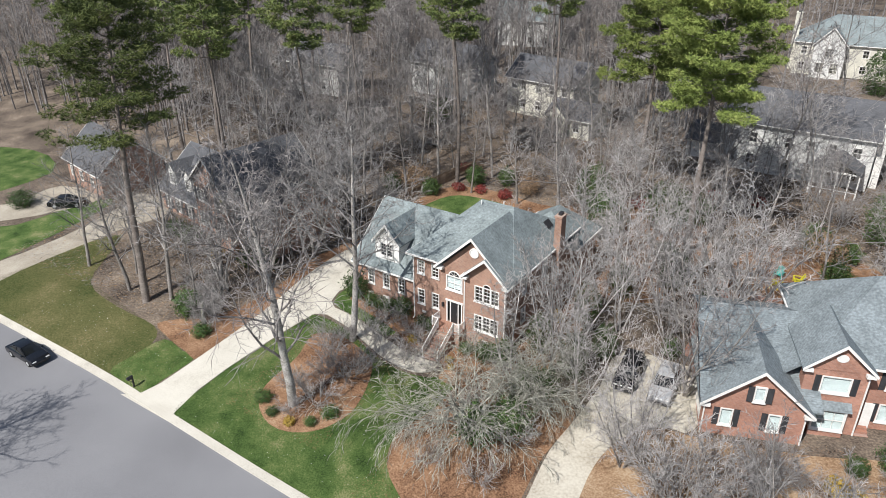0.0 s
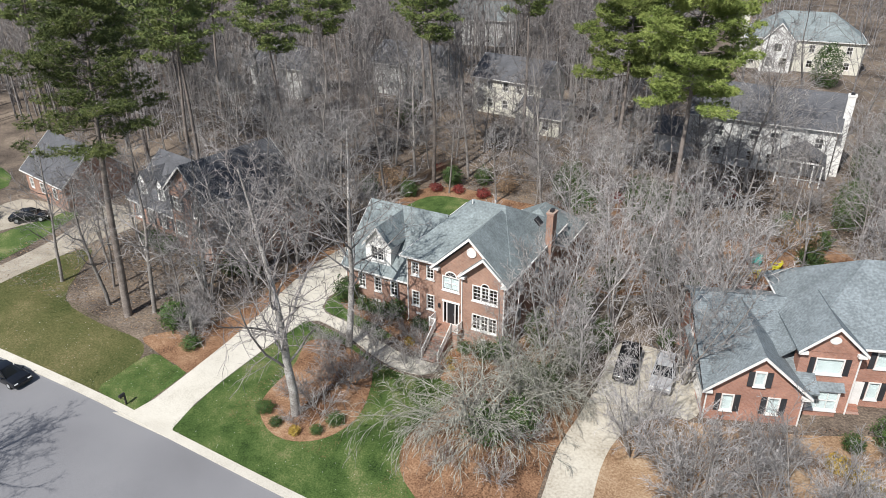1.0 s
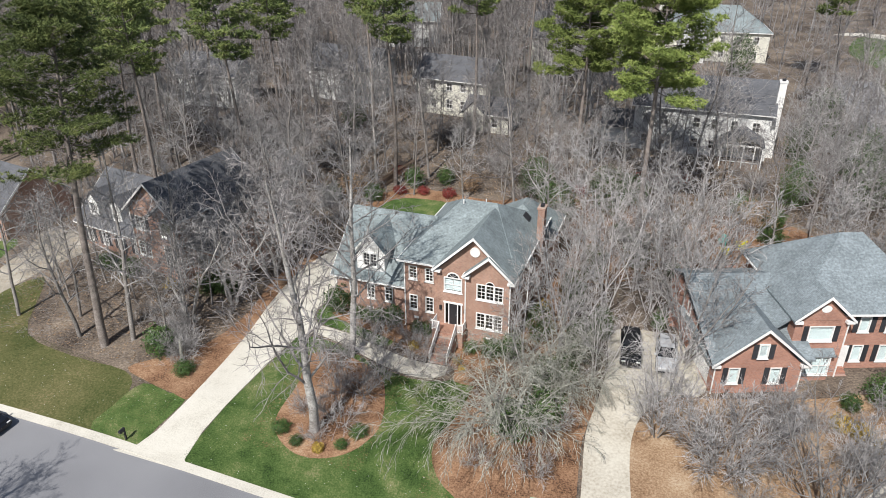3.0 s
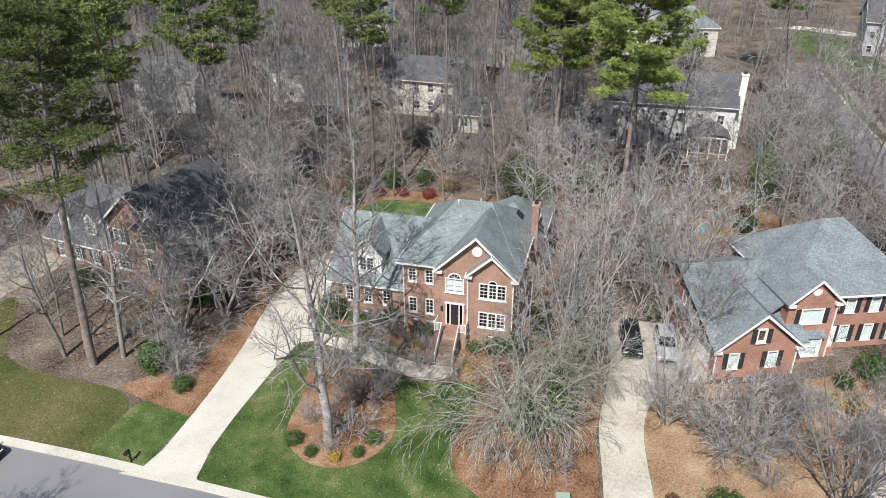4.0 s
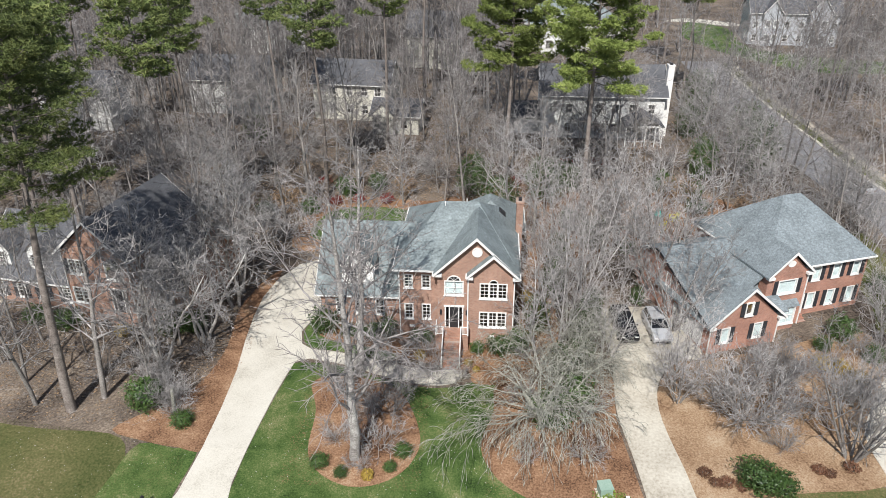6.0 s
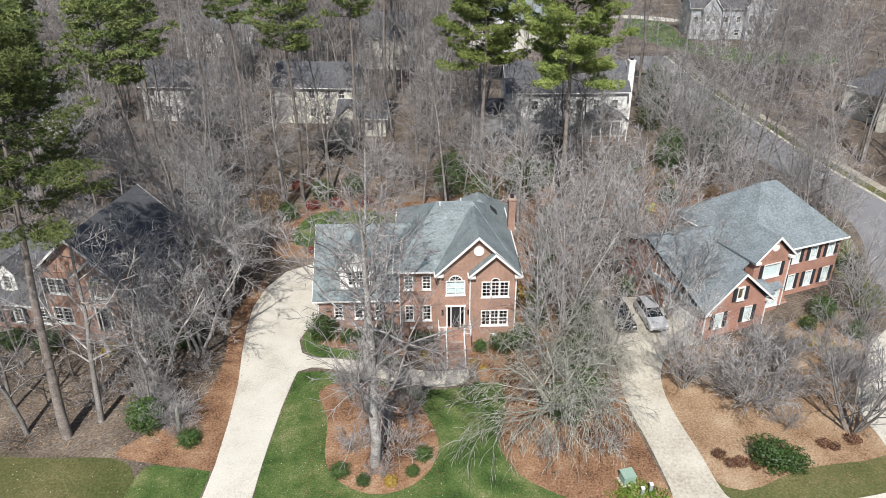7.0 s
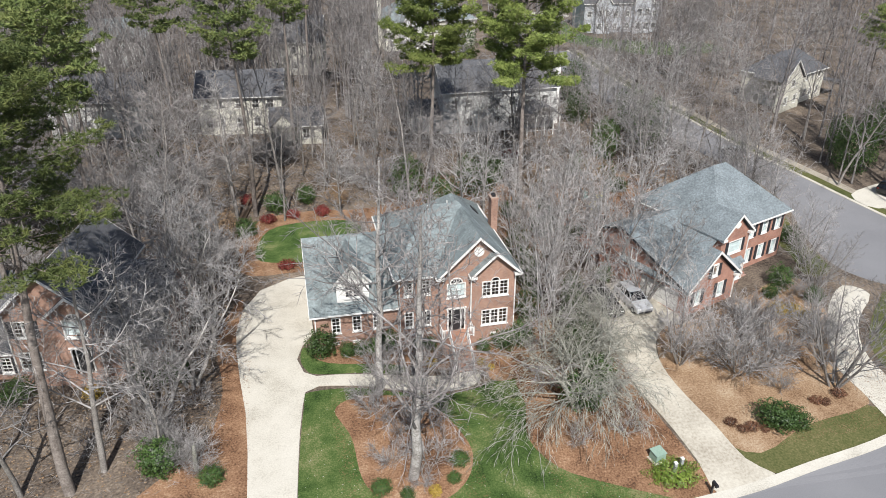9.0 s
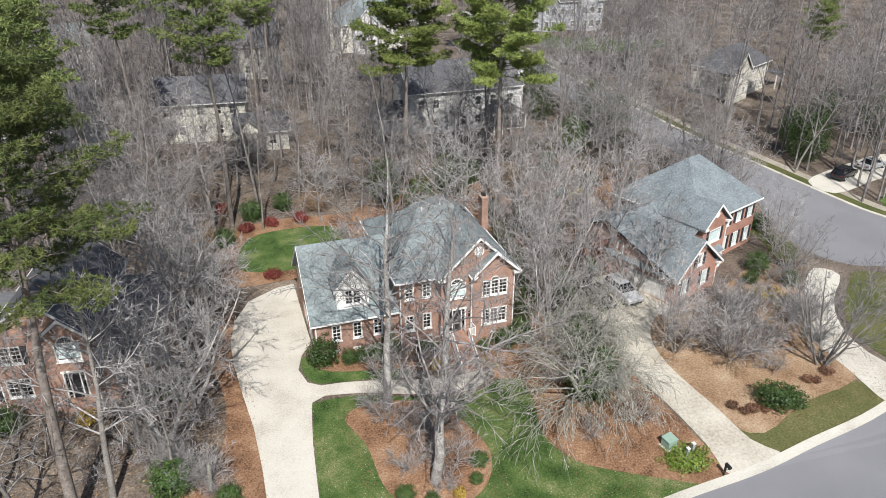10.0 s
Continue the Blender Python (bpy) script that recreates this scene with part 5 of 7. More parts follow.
def grow(rng, kind):
    """The segments of a bare tree, by order of branching. kind: a dict of lists by order."""
    segs = []
    bend = kind.get("bend", (0, 0, 0, 0))
    last = len(kind["steps"]) - 1

    def turn(d, amount):
        r = Vector((rng.gauss(0, 1), rng.gauss(0, 1), rng.gauss(0, 1)))
        return (d + r * amount).normalized()

    def branch(p, d, length, r, order):
        steps = kind["steps"][order]
        p, d = Vector(p), Vector(d)
        pts = [(p.copy(), d.copy(), r)]
        for i in range(steps):
            d = turn(d, kind["wander"][order])
            d = (d + Vector((0, 0, kind["rise"][order] + bend[order] * i / steps))).normalized()
            q = p + d * (length / steps)
            r1 = max(kind["least"], r * (1 - kind["taper"][order] * (i + 1) / steps))
            tip = order == last and i == steps - 1
            segs.append((tuple(p), tuple(q), pts[-1][2], r1, 1 if tip and kind["sides"][order] == 2 else kind["sides"][order], order))
            p = q
            pts.append((p.copy(), d.copy(), r1))
        if order + 1 >= len(kind["steps"]):
            return
        n = kind["count"][order]
        first = kind["first"][order]
        spin = rng.uniform(0, 6.28)
        for k in range(n):
            f = first + (1 - first) * (k + rng.uniform(0.1, 0.9)) / n
            x = f * steps
            i = min(steps - 1, int(x))
            a, b = pts[i], pts[i + 1]
            at = a[0].lerp(b[0], x - i)
            axis = a[1]
            spin += 2.4 + rng.uniform(-0.5, 0.5)
            side = axis.cross(Vector((0, 0, 1)) if abs(axis.z) < 0.9 else Vector((1, 0, 0))).normalized()
            side = Matrix.Rotation(spin, 3, axis) @ side
            ang = radians(kind["angle"][order] * rng.uniform(0.75, 1.25))
            d2 = axis * math.cos(ang) + side * math.sin(ang)
            shape = 1 - kind["cone"][order] * (f - first) / (1 - first + 1e-6)
            if order == 0 and kind.get("bulge"):
                shape *= 0.55 + 0.45 * math.sin(math.pi * min(1, 0.15 + (f - first) / (1 - first)))
            ln = length * kind["ratio"][order] * shape * rng.uniform(0.75, 1.2)
            branch(at, d2, ln, max(kind["least"], (a[2] * (1 - x + i) + b[2] * (x - i)) * kind["thin"][order]), order + 1)

    for stem in range(kind.get("stems", 1)):
        lean = kind.get("lean", 0.03)
        t = 2 * math.pi * stem / max(1, kind.get("stems", 1)) + rng.uniform(-0.3, 0.3)
        if kind.get("mixed"):
            lean *= rng.uniform(0.2, 1.15)
        d = Vector((math.cos(t) * lean, math.sin(t) * lean, 1)).normalized()
        off = kind.get("spread", 0.0)
        branch(Vector((math.cos(t) * off, math.sin(t) * off, -0.4)), d, kind["height"] * rng.uniform(0.9, 1.1), kind["radius"], 0)
    return segs


FOREST = dict(height=21, radius=0.19, least=0.02, steps=[8, 4, 2, 1], wander=[0.085, 0.17, 0.22, 0.25], rise=[0.03, 0.09, 0.05, 0.05], taper=[0.85, 0.75, 0.5, 0.3], sides=[6, 4, 3, 2], count=[20, 9, 6], first=[0.28, 0.15, 0.12], angle=[54, 48, 48], ratio=[0.40, 0.45, 0.5], cone=[0.45, 0.4, 0.3], thin=[0.46, 0.55, 0.6], bulge=True)
LAWN_TREE = dict(height=22, radius=0.36, least=0.014, steps=[8, 7, 4, 2], wander=[0.09, 0.16, 0.2, 0.25], rise=[0.04, 0.06, 0.03, 0.0], taper=[0.85, 0.8, 0.7, 0.4], sides=[9, 6, 4, 2], count=[22, 10, 13], first=[0.36, 0.15, 0.12], angle=[56, 46, 44], ratio=[0.46, 0.42, 0.40], cone=[0.45, 0.4, 0.3], thin=[0.42, 0.5, 0.5], bulge=True)
WEEPING = dict(height=3.6, radius=0.25, least=0.015, stems=3, lean=0.4, spread=0.15, steps=[4, 10, 8, 5], wander=[0.12, 0.10, 0.12, 0.11], rise=[0.05, 0.05, -0.02, -0.12], bend=[0, -0.20, -0.34, -0.5], taper=[0.35, 0.84, 0.75, 0.5], sides=[7, 6, 3, 2], count=[9, 12, 10], first=[0.25, 0.2, 0.12], angle=[62, 40, 34], ratio=[1.9, 0.5, 0.46], cone=[0.1, 0.3, 0.3], thin=[0.36, 0.45, 0.55])
FOUNTAIN = dict(height=5.0, radius=0.06, least=0.014, stems=17, lean=0.85, mixed=True, spread=0.35, steps=[6, 4, 3], wander=[0.06, 0.10, 0.13], rise=[0.02, 0.03, 0.0], bend=[-0.14, -0.08, -0.15, 0], taper=[0.75, 0.6, 0.4], sides=[5, 3, 2], count=[17, 9], first=[0.15, 0.1], angle=[32, 36], ratio=[0.40, 0.45], cone=[0.35, 0.3], thin=[0.5, 0.55])
CROOKED = dict(height=11, radius=0.18, least=0.016, stems=3, lean=0.36, spread=0.3, steps=[8, 7, 4, 2], wander=[0.14, 0.21, 0.22, 0.2], rise=[0.05, 0.05, 0.03, 0.0], taper=[0.78, 0.78, 0.6, 0.4], sides=[7, 5, 3, 2], count=[10, 9, 9], first=[0.25, 0.18, 0.12], angle=[54, 46, 42], ratio=[0.5, 0.46, 0.42], cone=[0.4, 0.35, 0.3], thin=[0.5, 0.48, 0.55])
UPRIGHT = dict(height=11, radius=0.10, least=0.015, stems=4, lean=0.24, spread=0.2, steps=[7, 4, 3, 2], wander=[0.07, 0.13, 0.17, 0.22], rise=[0.05, 0.09, 0.06, 0.03], taper=[0.8, 0.75, 0.6, 0.3], sides=[5, 4, 3, 2], count=[12, 6, 6], first=[0.18, 0.15, 0.15], angle=[44, 40, 40], ratio=[0.38, 0.5, 0.5], cone=[0.5, 0.4, 0.3], thin=[0.55, 0.55, 0.6])
BRUSH = dict(height=3.0, radius=0.04, least=0.013, stems=8, lean=0.6, spread=0.25, steps=[4, 3, 2], wander=[0.12, 0.18, 0.2], rise=[0.03, 0.03, 0.0], taper=[0.7, 0.6, 0.3], sides=[4, 3, 2], count=[10, 8], first=[0.15, 0.12], angle=[42, 42], ratio=[0.55, 0.5], cone=[0.4, 0.3], thin=[0.6, 0.6])
FAR = dict(height=20, radius=0.19, least=0.032, steps=[4, 2, 1], wander=[0.04, 0.14, 0.2], rise=[0.03, 0.12, 0.08], taper=[0.85, 0.8, 0.3], sides=[4, 3, 2], count=[16, 10], first=[0.3, 0.15], angle=[50, 44], ratio=[0.34, 0.45], cone=[0.45, 0.4], thin=[0.4, 0.5], bulge=True)


def bare_tree(name, label, kind, seed, m, bark=None, twig=None, group="", category="bare tree"):
    """A leafless tree: its trunk (or stems) and its crown of limbs and twigs."""
    rng = random.Random(seed)
    segs = grow(rng, kind)
    t = thing(name, label, category, m, group)
    v, f = tubes([s[:5] for s in segs if s[5] == 0])
    o = new("trunk", quick_mesh("trunk", v, f, bark or BARK, True))
    o.parent = t
    v, f = tubes([s[:5] for s in segs if s[5] > 0])
    o = new("crown", quick_mesh("crown", v, f, twig or TWIG))
    o.parent = t
    return t


def needle_tufts(rng, centres, size, blades, width):
    """Tufts of fine pointed needles about many centres."""
    c = np.repeat(np.array(centres), blades, 0)
    d = rng.normal(size=c.shape)
    d[:, 2] = d[:, 2] * 0.7 + 0.3
    d /= np.linalg.norm(d, axis=1)[:, None]
    s = np.cross(d, rng.normal(size=c.shape))
    s /= np.linalg.norm(s, axis=1)[:, None]
    ln = size * rng.uniform(0.6, 1.25, (len(c), 1))
    v = np.stack([c - s * width, c + s * width, c + d * ln], 1).reshape(-1, 3)
    return v, np.arange(len(v)).reshape(-1, 3)


def pine(label, seed, m, height=27, bare=0.52, spread=4.6, limbs=40, clump=(0.7, 20), mat=None, group="", lean=0.02, blade=(0.28, 9, 0.02), girth=0.27):
    """A tall pine: a bare trunk, stubs and limbs, and a crown of flattened clumps of needle tufts with gaps between."""
    r = random.Random(seed)
    g = np.random.default_rng(seed)
    t = thing("pine_tree", label, "pine tree", m, group)
    segs, pts = [], []
    p, d = Vector((0, 0, -0.4)), Vector((r.gauss(0, lean), r.gauss(0, lean), 1)).normalized()
    n = 12
    for i in range(n):
        q = p + d * (height / n)
        segs.append((tuple(p), tuple(q), girth * (1 - 0.85 * i / n), girth * (1 - 0.85 * (i + 1) / n), 9))
        pts.append(p.copy())
        p = q
        d = (d + Vector((r.gauss(0, 0.02), r.gauss(0, 0.02), 0.02))).normalized()
    pts.append(p.copy())
    bars, clumps = [], []
    for k in range(limbs):
        f = bare + (0.99 - bare) * (k + r.random()) / limbs
        x = f * n
        i = min(n - 1, int(x))
        b = pts[i].lerp(pts[i + 1], x - i)
        a = k * 2.4 + r.uniform(-0.4, 0.4)
        rel = (f - bare) / (1 - bare)
        ln = spread * (0.35 + 0.75 * math.sin(math.pi * min(1, 0.25 + 0.72 * rel))) * r.uniform(0.5, 1.1)
        dd = Vector((math.cos(a), math.sin(a), r.uniform(-0.2, 0.3) + 0.45 * rel)).normalized()
        for s in range(4):
            e = b + dd * ln / 4
            bars.append((tuple(b), tuple(e), 0.065 * (1 - 0.2 * s), 0.065 * (0.8 - 0.2 * s), 4))
            b = e
            if s >= 1:
                clumps.append((e + Vector((0, 0, 0.15)), clump[0] * r.uniform(0.6, 1.2)))
                side = Vector((-dd.y, dd.x, 0.25)).normalized() * r.choice((-1, 1)) * ln * r.uniform(0.15, 0.3)
                side.z = abs(side.z)
                bars.append((tuple(e), tuple(e + side), 0.03, 0.012, 3))
                clumps.append((e + side, clump[0] * r.uniform(0.5, 1.0)))
            dd = (dd + Vector((r.gauss(0, 0.18), r.gauss(0, 0.18), 0.08))).normalized()
    for k in range(9):
        z = height * r.uniform(0.25, bare)
        a = r.uniform(0, 6.28)
        at = pts[min(n - 1, int(z / height * n))]
        bars.append((tuple(at), tuple(at + Vector((math.cos(a), math.sin(a), 0.1)) * r.uniform(0.4, 1.4)), 0.03, 0.012, 3))
    centres = []
    for c, rad in clumps:
        for _ in range(max(3, int(clump[1] * (rad / clump[0]) ** 2))):
            o = Vector((r.gauss(0, 1), r.gauss(0, 1), r.gauss(0, 1))).normalized() * r.uniform(0.55, 1.0) ** 0.5
            centres.append(tuple(c + Vector((o.x * rad, o.y * rad, o.z * rad * 0.45))))
    v, f = tubes(segs)
    o = new("trunk", quick_mesh("trunk", v, f, PINEBARK, True))
    o.parent = t
    v, f = tubes(bars)
    o = tagged(new("branchwork", quick_mesh("branchwork", v, f, PINEBARK)), kind="stuff")
    o.parent = t
    v, f = needle_tufts(g, centres, *blade)
    o = new("crown", quick_mesh("crown", v, f, mat or NEEDLE))
    o.parent = t
    return t


def leafy(name, label, m, rx, ry, rz, leaves, mat, seed, leaf=0.09, base=0.0, category="shrub", group="", lumps=0.25):
    """An evergreen shrub or small tree: stems under a shell of many small leaves with an uneven outline."""
    g = np.random.default_rng(seed)
    r = random.Random(seed)
    t = thing(name, label, category, m, group)
    d = g.normal(size=(leaves, 3))
    d /= np.linalg.norm(d, axis=1)[:, None]
    rad = np.array([1 + lumps * noise.noise(Vector(x) * 2.3 + Vector((seed, 0, 0))) + 0.5 * lumps * noise.noise(Vector(x) * 6 + Vector((0, seed, 0))) for x in d])
    depth = 1 - 0.45 * g.random(leaves) ** 2
    c = d * np.array([[rx, ry, rz]]) * (rad * depth)[:, None] + np.array([[0, 0, base + rz * 0.92]])
    c[:, 2] = np.maximum(c[:, 2], 0.03)
    nrm = d + g.normal(size=d.shape) * 0.6
    nrm /= np.linalg.norm(nrm, axis=1)[:, None]
    u = np.cross(nrm, g.normal(size=d.shape))
    u /= np.linalg.norm(u, axis=1)[:, None]
    w = np.cross(nrm, u)
    s = leaf * g.uniform(0.6, 1.3, (leaves, 1))
    v = np.stack([c - u * s, c - w * s * 0.5, c + u * s, c + w * s * 0.5], 1).reshape(-1, 3)
    o = new("leaves", quick_mesh("leaves", v, np.arange(len(v)).reshape(-1, 4), mat))
    o.parent = t
    segs = []
    for k in range(6):
        a = k * 1.05
        segs.append(((0.05 * math.cos(a), 0.05 * math.sin(a), -0.15), (rx * 0.5 * math.cos(a), ry * 0.5 * math.sin(a), base + rz), 0.03, 0.012, 4))
    v, f = tubes(segs)
    o = new("stems", quick_mesh("stems", v, f, BARK))
    o.parent = t
    return t


def on_ground(x, y, rz=0.0, sink=0.0):
    return pose(x, y, lie(x, y) - sink, 0, 0, rz)


def scaled(x, y, rz, s, sz=None):
    return on_ground(x, y, rz) @ Matrix.Diagonal((s, s, sz or s, 1))


def copy_scaled(ob, x, y, rz, s, sz=None):
    o = copy_thing(ob, on_ground(x, y, rz))
    o.scale = (s, s, sz or s)
    return o


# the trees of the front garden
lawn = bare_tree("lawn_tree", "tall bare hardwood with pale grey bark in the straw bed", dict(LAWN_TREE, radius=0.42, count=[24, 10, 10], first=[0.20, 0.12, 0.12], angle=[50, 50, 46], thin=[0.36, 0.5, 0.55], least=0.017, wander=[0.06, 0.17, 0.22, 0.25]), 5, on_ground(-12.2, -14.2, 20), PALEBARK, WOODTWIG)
lawn2 = bare_tree("lawn_tree", "tall leaning bare hardwood beside the garden path", dict(LAWN_TREE, height=21, radius=0.34, first=[0.3, 0.15, 0.12], count=[24, 10, 11], least=0.016), 11, on_ground(-13.4, -5.0, 80), PALEBARK, TWIG)
weeping = bare_tree("weeping_tree", "low wide bare tree with pale drooping branches", WEEPING, 3, on_ground(2.4, -10.0), PALETWIG, PALETWIG)
weeping.scale = (1.12, 1.12, 1.0)
o = copy_scaled(weeping, 5.6, -4.6, 150, 0.62, 0.95)
tagged(o, "bare tree with drooping twigs beside the house", "bare tree")
fountain = bare_tree("arching_tree", "dense bare tree of many arching stems in the straw bed", FOUNTAIN, 4, on_ground(18.4, -8.4), BARK, TWIG)
fountain.scale = (1.3, 1.3, 1.2)
for x, y, s in ((22.6, -3.4, 0.75), (28.2, -6.2, 0.8), (-28.5, -9.3, 0.5), (-30.4, -7.0, 0.45)):
    tagged(copy_scaled(fountain, x, y, x * 47 % 360, s), "dense bare tree of arching grey stems", "bare tree", "arching trees")
multi = bare_tree("multi_stem_tree", "bare multi-stemmed tree by the curving driveway", dict(UPRIGHT, height=10.5, lean=0.45, stems=6, radius=0.13), 8, on_ground(25.3, -12.0))
for i, (x, y, s) in enumerate(((15.2, 3.4, 0.9), (14.6, 9.6, 1.15), (16.0, 14.6, 1.2), (13.6, -6.6, 0.6), (33.6, 1.4, 0.6), (35.6, 6.0, 0.6))):
    tagged(copy_scaled(multi, x, y, 83 * i, s), "bare multi-stemmed tree in fallen leaves", "bare tree", "multi-stemmed trees")
crooked = bare_tree("crooked_tree", "pale crooked bare tree with forked stems beside the drive", CROOKED, 14, on_ground(-31.0, -4.8, 30), PALEBARK, TWIG, group="crooked trees")
for x, y, s in ((-28.7, -0.9, 0.95), (-27.6, 5.0, 1.05), (-29.8, 9.6, 1.1)):
    tagged(copy_scaled(crooked, x, y, x * 61 % 360, s), "pale crooked bare tree at the woodland edge", "bare tree", "crooked trees")

# upright trees between the two brick houses
up = [bare_tree("slender_tree", "slender bare tree with upright grey twigs", dict(UPRIGHT, height=h, stems=s), 20 + i, on_ground(x, y, 40 * i), SILVERTWIG, SILVERTWIG, group="slender trees between the houses") for i, (x, y, h, s) in enumerate(((5.2, 2.6, 11.5, 3), (7.4, 9.0, 12.5, 4), (3.4, 5.8, 10.5, 3)))]
for i, (x, y, s) in enumerate(((4.4, 12.5, 0.95), (9.6, 14.0, 1.0), (11.4, 10.5, 0.85), (6.0, 18.5, 0.95), (8.1, -2.4, 0.7), (2.4, -2.6, 1.05), (4.2, 0.4, 1.1), (13.8, -5.2, 0.75), (12.5, 19, 0.95), (37.6, 9.6, 0.6), (38.0, 16.2, 0.75), (39.6, 22.5, 0.85), (39.0, 29.0, 0.9), (36.4, 20.4, 0.8))):
    copy_scaled(up[i % 3], x, y, 73 * i, s)

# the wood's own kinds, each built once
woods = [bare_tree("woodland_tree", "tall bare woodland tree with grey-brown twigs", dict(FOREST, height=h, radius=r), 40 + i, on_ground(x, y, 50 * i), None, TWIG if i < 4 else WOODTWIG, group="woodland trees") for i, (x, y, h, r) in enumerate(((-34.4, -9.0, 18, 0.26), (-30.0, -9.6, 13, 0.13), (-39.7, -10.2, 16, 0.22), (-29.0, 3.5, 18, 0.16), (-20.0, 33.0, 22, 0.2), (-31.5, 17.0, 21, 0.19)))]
brush = bare_tree("bare_shrub", "tangled bare shrub of thin grey stems", BRUSH, 60, on_ground(-28.3, -9.6), group="bare shrubs", category="bare shrub")

OUT = [  # kept free of chance trees: x0, y0, x1, y1
    (-26.5, -30, 4.5, 18), (-24.5, 14, -10.5, 27.5), (8, -30, 18, 7.5), (16, -5, 37, 17), (-54, -1.5, -29.5, 15), (3, 48.5, 25, 63), (-33, 50, -11, 68), (-55, 57, -38, 70), (-76, 47, -60, 59),
    (-24, 90, -8, 103), (1, 66, 34, 122), (-62, 98, -40, 114), (42, 84, 80, 132), (58, 42, 84, 66), (-76, 0, -60, 15), (-90, -30, -52, 2), (13, 20, 26, 28), (48, 90, 60, 101)]


def side_street(x, y):
    line = SIDE_NEAR + SIDE_FAR
    mid = [((a[0] + b[0]) / 2, (a[1] + b[1]) / 2) for a, b in zip(SIDE_NEAR, SIDE_FAR)]
    return any(math.hypot(x - (a[0] + (b[0] - a[0]) * t), y - (a[1] + (b[1] - a[1]) * t)) < 6.0 for a, b in zip(mid, mid[1:]) for t in (0, 0.25, 0.5, 0.75, 1))


def free(x, y, pad=0.0):
    if y < -6 and x > -28 and x < 60:
        return False
    if x > 30 and y < 12:
        return False
    return not any(x0 - pad < x < x1 + pad and y0 - pad < y < y1 + pad for x0, y0, x1, y1 in OUT) and not side_street(x, y)


rng = random.Random(7)
placed = [(-34.4, -8.4), (-30, -9.6), (-39.7, -10.2), (-29, 3.5), (-20, 33), (-31.5, 17), (-36.4, -10.6), (8.7, 24.9)]


def scatter(count, box, gap, tries=6000):
    out = []
    for _ in range(tries):
        if len(out) >= count:
            break
        x, y = rng.uniform(box[0], box[2]), rng.uniform(box[1], box[3])
        if free(x, y) and all(math.hypot(x - a, y - b) > gap for a, b in placed):
            placed.append((x, y))
            out.append((x, y))
    return out


for i, (x, y, s) in enumerate(((-33.0, -3.4, 0.8), (-30.6, -1.8, 0.8), (-28.4, -0.6, 0.75), (-30.4, -5.6, 0.75), (-27.6, 7.5, 0.85), (-28.0, 11.5, 0.9), (-48.8, -3.4, 0.7))):
    copy_scaled(woods[i % 4], x, y, 61 * i, s)
    placed.append((x, y))
for x, y in scatter(9, (-50, -12, -25.5, 17), 3.0):
    copy_scaled(rng.choice(woods), x, y, rng.uniform(0, 360), rng.uniform(0.5, 0.85))
for x, y in scatter(130, (-70, 15, 40, 52), 3.2):
    copy_scaled(rng.choice(woods), x, y, rng.uniform(0, 360), rng.uniform(0.5, 1.0))
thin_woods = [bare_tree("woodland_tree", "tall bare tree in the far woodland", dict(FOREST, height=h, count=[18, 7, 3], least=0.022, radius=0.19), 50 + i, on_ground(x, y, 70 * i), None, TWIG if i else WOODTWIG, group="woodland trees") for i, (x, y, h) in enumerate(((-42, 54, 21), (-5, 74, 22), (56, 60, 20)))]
placed += [(-42, 54), (-5, 74), (56, 60)]
for x, y in scatter(52, (-95, 45, 50, 90), 4.8):
    copy_scaled(rng.choice(thin_woods), x, y, rng.uniform(0, 360), rng.uniform(0.7, 1.1))
for x, y in scatter(24, (27, 17, 46, 60), 3.0):
    copy_scaled(rng.choice(woods), x, y, rng.uniform(0, 360), rng.uniform(0.55, 0.9))
for x, y in scatter(52, (50, 20, 90, 80), 3.2):
    copy_scaled(rng.choice(thin_woods), x, y, rng.uniform(0, 360), rng.uniform(0.6, 1.0))
across = copy_scaled(lawn, -33.5, -39.5, 40, 0.85)
tagged(across, "tall bare tree across the street", "bare tree")

for i, (x, y) in enumerate(((-27.2, -10.8), (-29.4, -8.2), (-31.0, -6.5), (-33.0, -4.4), (-28.0, -3.0), (-35.5, -6.6), (-12.8, -3.2), (-10.6, -3.9), (-9.2, -1.2), (-7.8, -1.6), (-12.0, -0.6), (-14.6, -5.6), (-11.0, -7.8), (-9.4, -6.9), (-13.9, -7.4), (1.6, -2.2), (3.8, -3.8), (0.8, -7.0), (5.6, -8.6), (5.4, -13.2), (1.0, -13.6), (19.6, -3.6), (22.6, -2.2), (25.4, -2.4), (28.0, -1.0), (30.6, 1.4), (16.0, -6.2), (21.8, -5.0), (28.6, -4.4), (31.8, -1.0), (-10.6, -13.0), (-13.6, -12.6), (-11.6, -15.0), (-12.4, -9.6), (-10.2, -9.2), (-6.0, -3.4), (-4.6, -4.6), (-6.8, -5.0), (23.2, -7.8), (20.6, -11.2), (27.4, -9.0))):
    copy_scaled(brush, x, y, 47 * i, (0.55, 0.8, 1.0, 0.7)[i % 4])
for i, (x, y) in enumerate(scatter(34, (-60, 15, 34, 48), 2.2)):
    copy_scaled(brush, x, y, 47 * i, rng.uniform(0.6, 1.5))

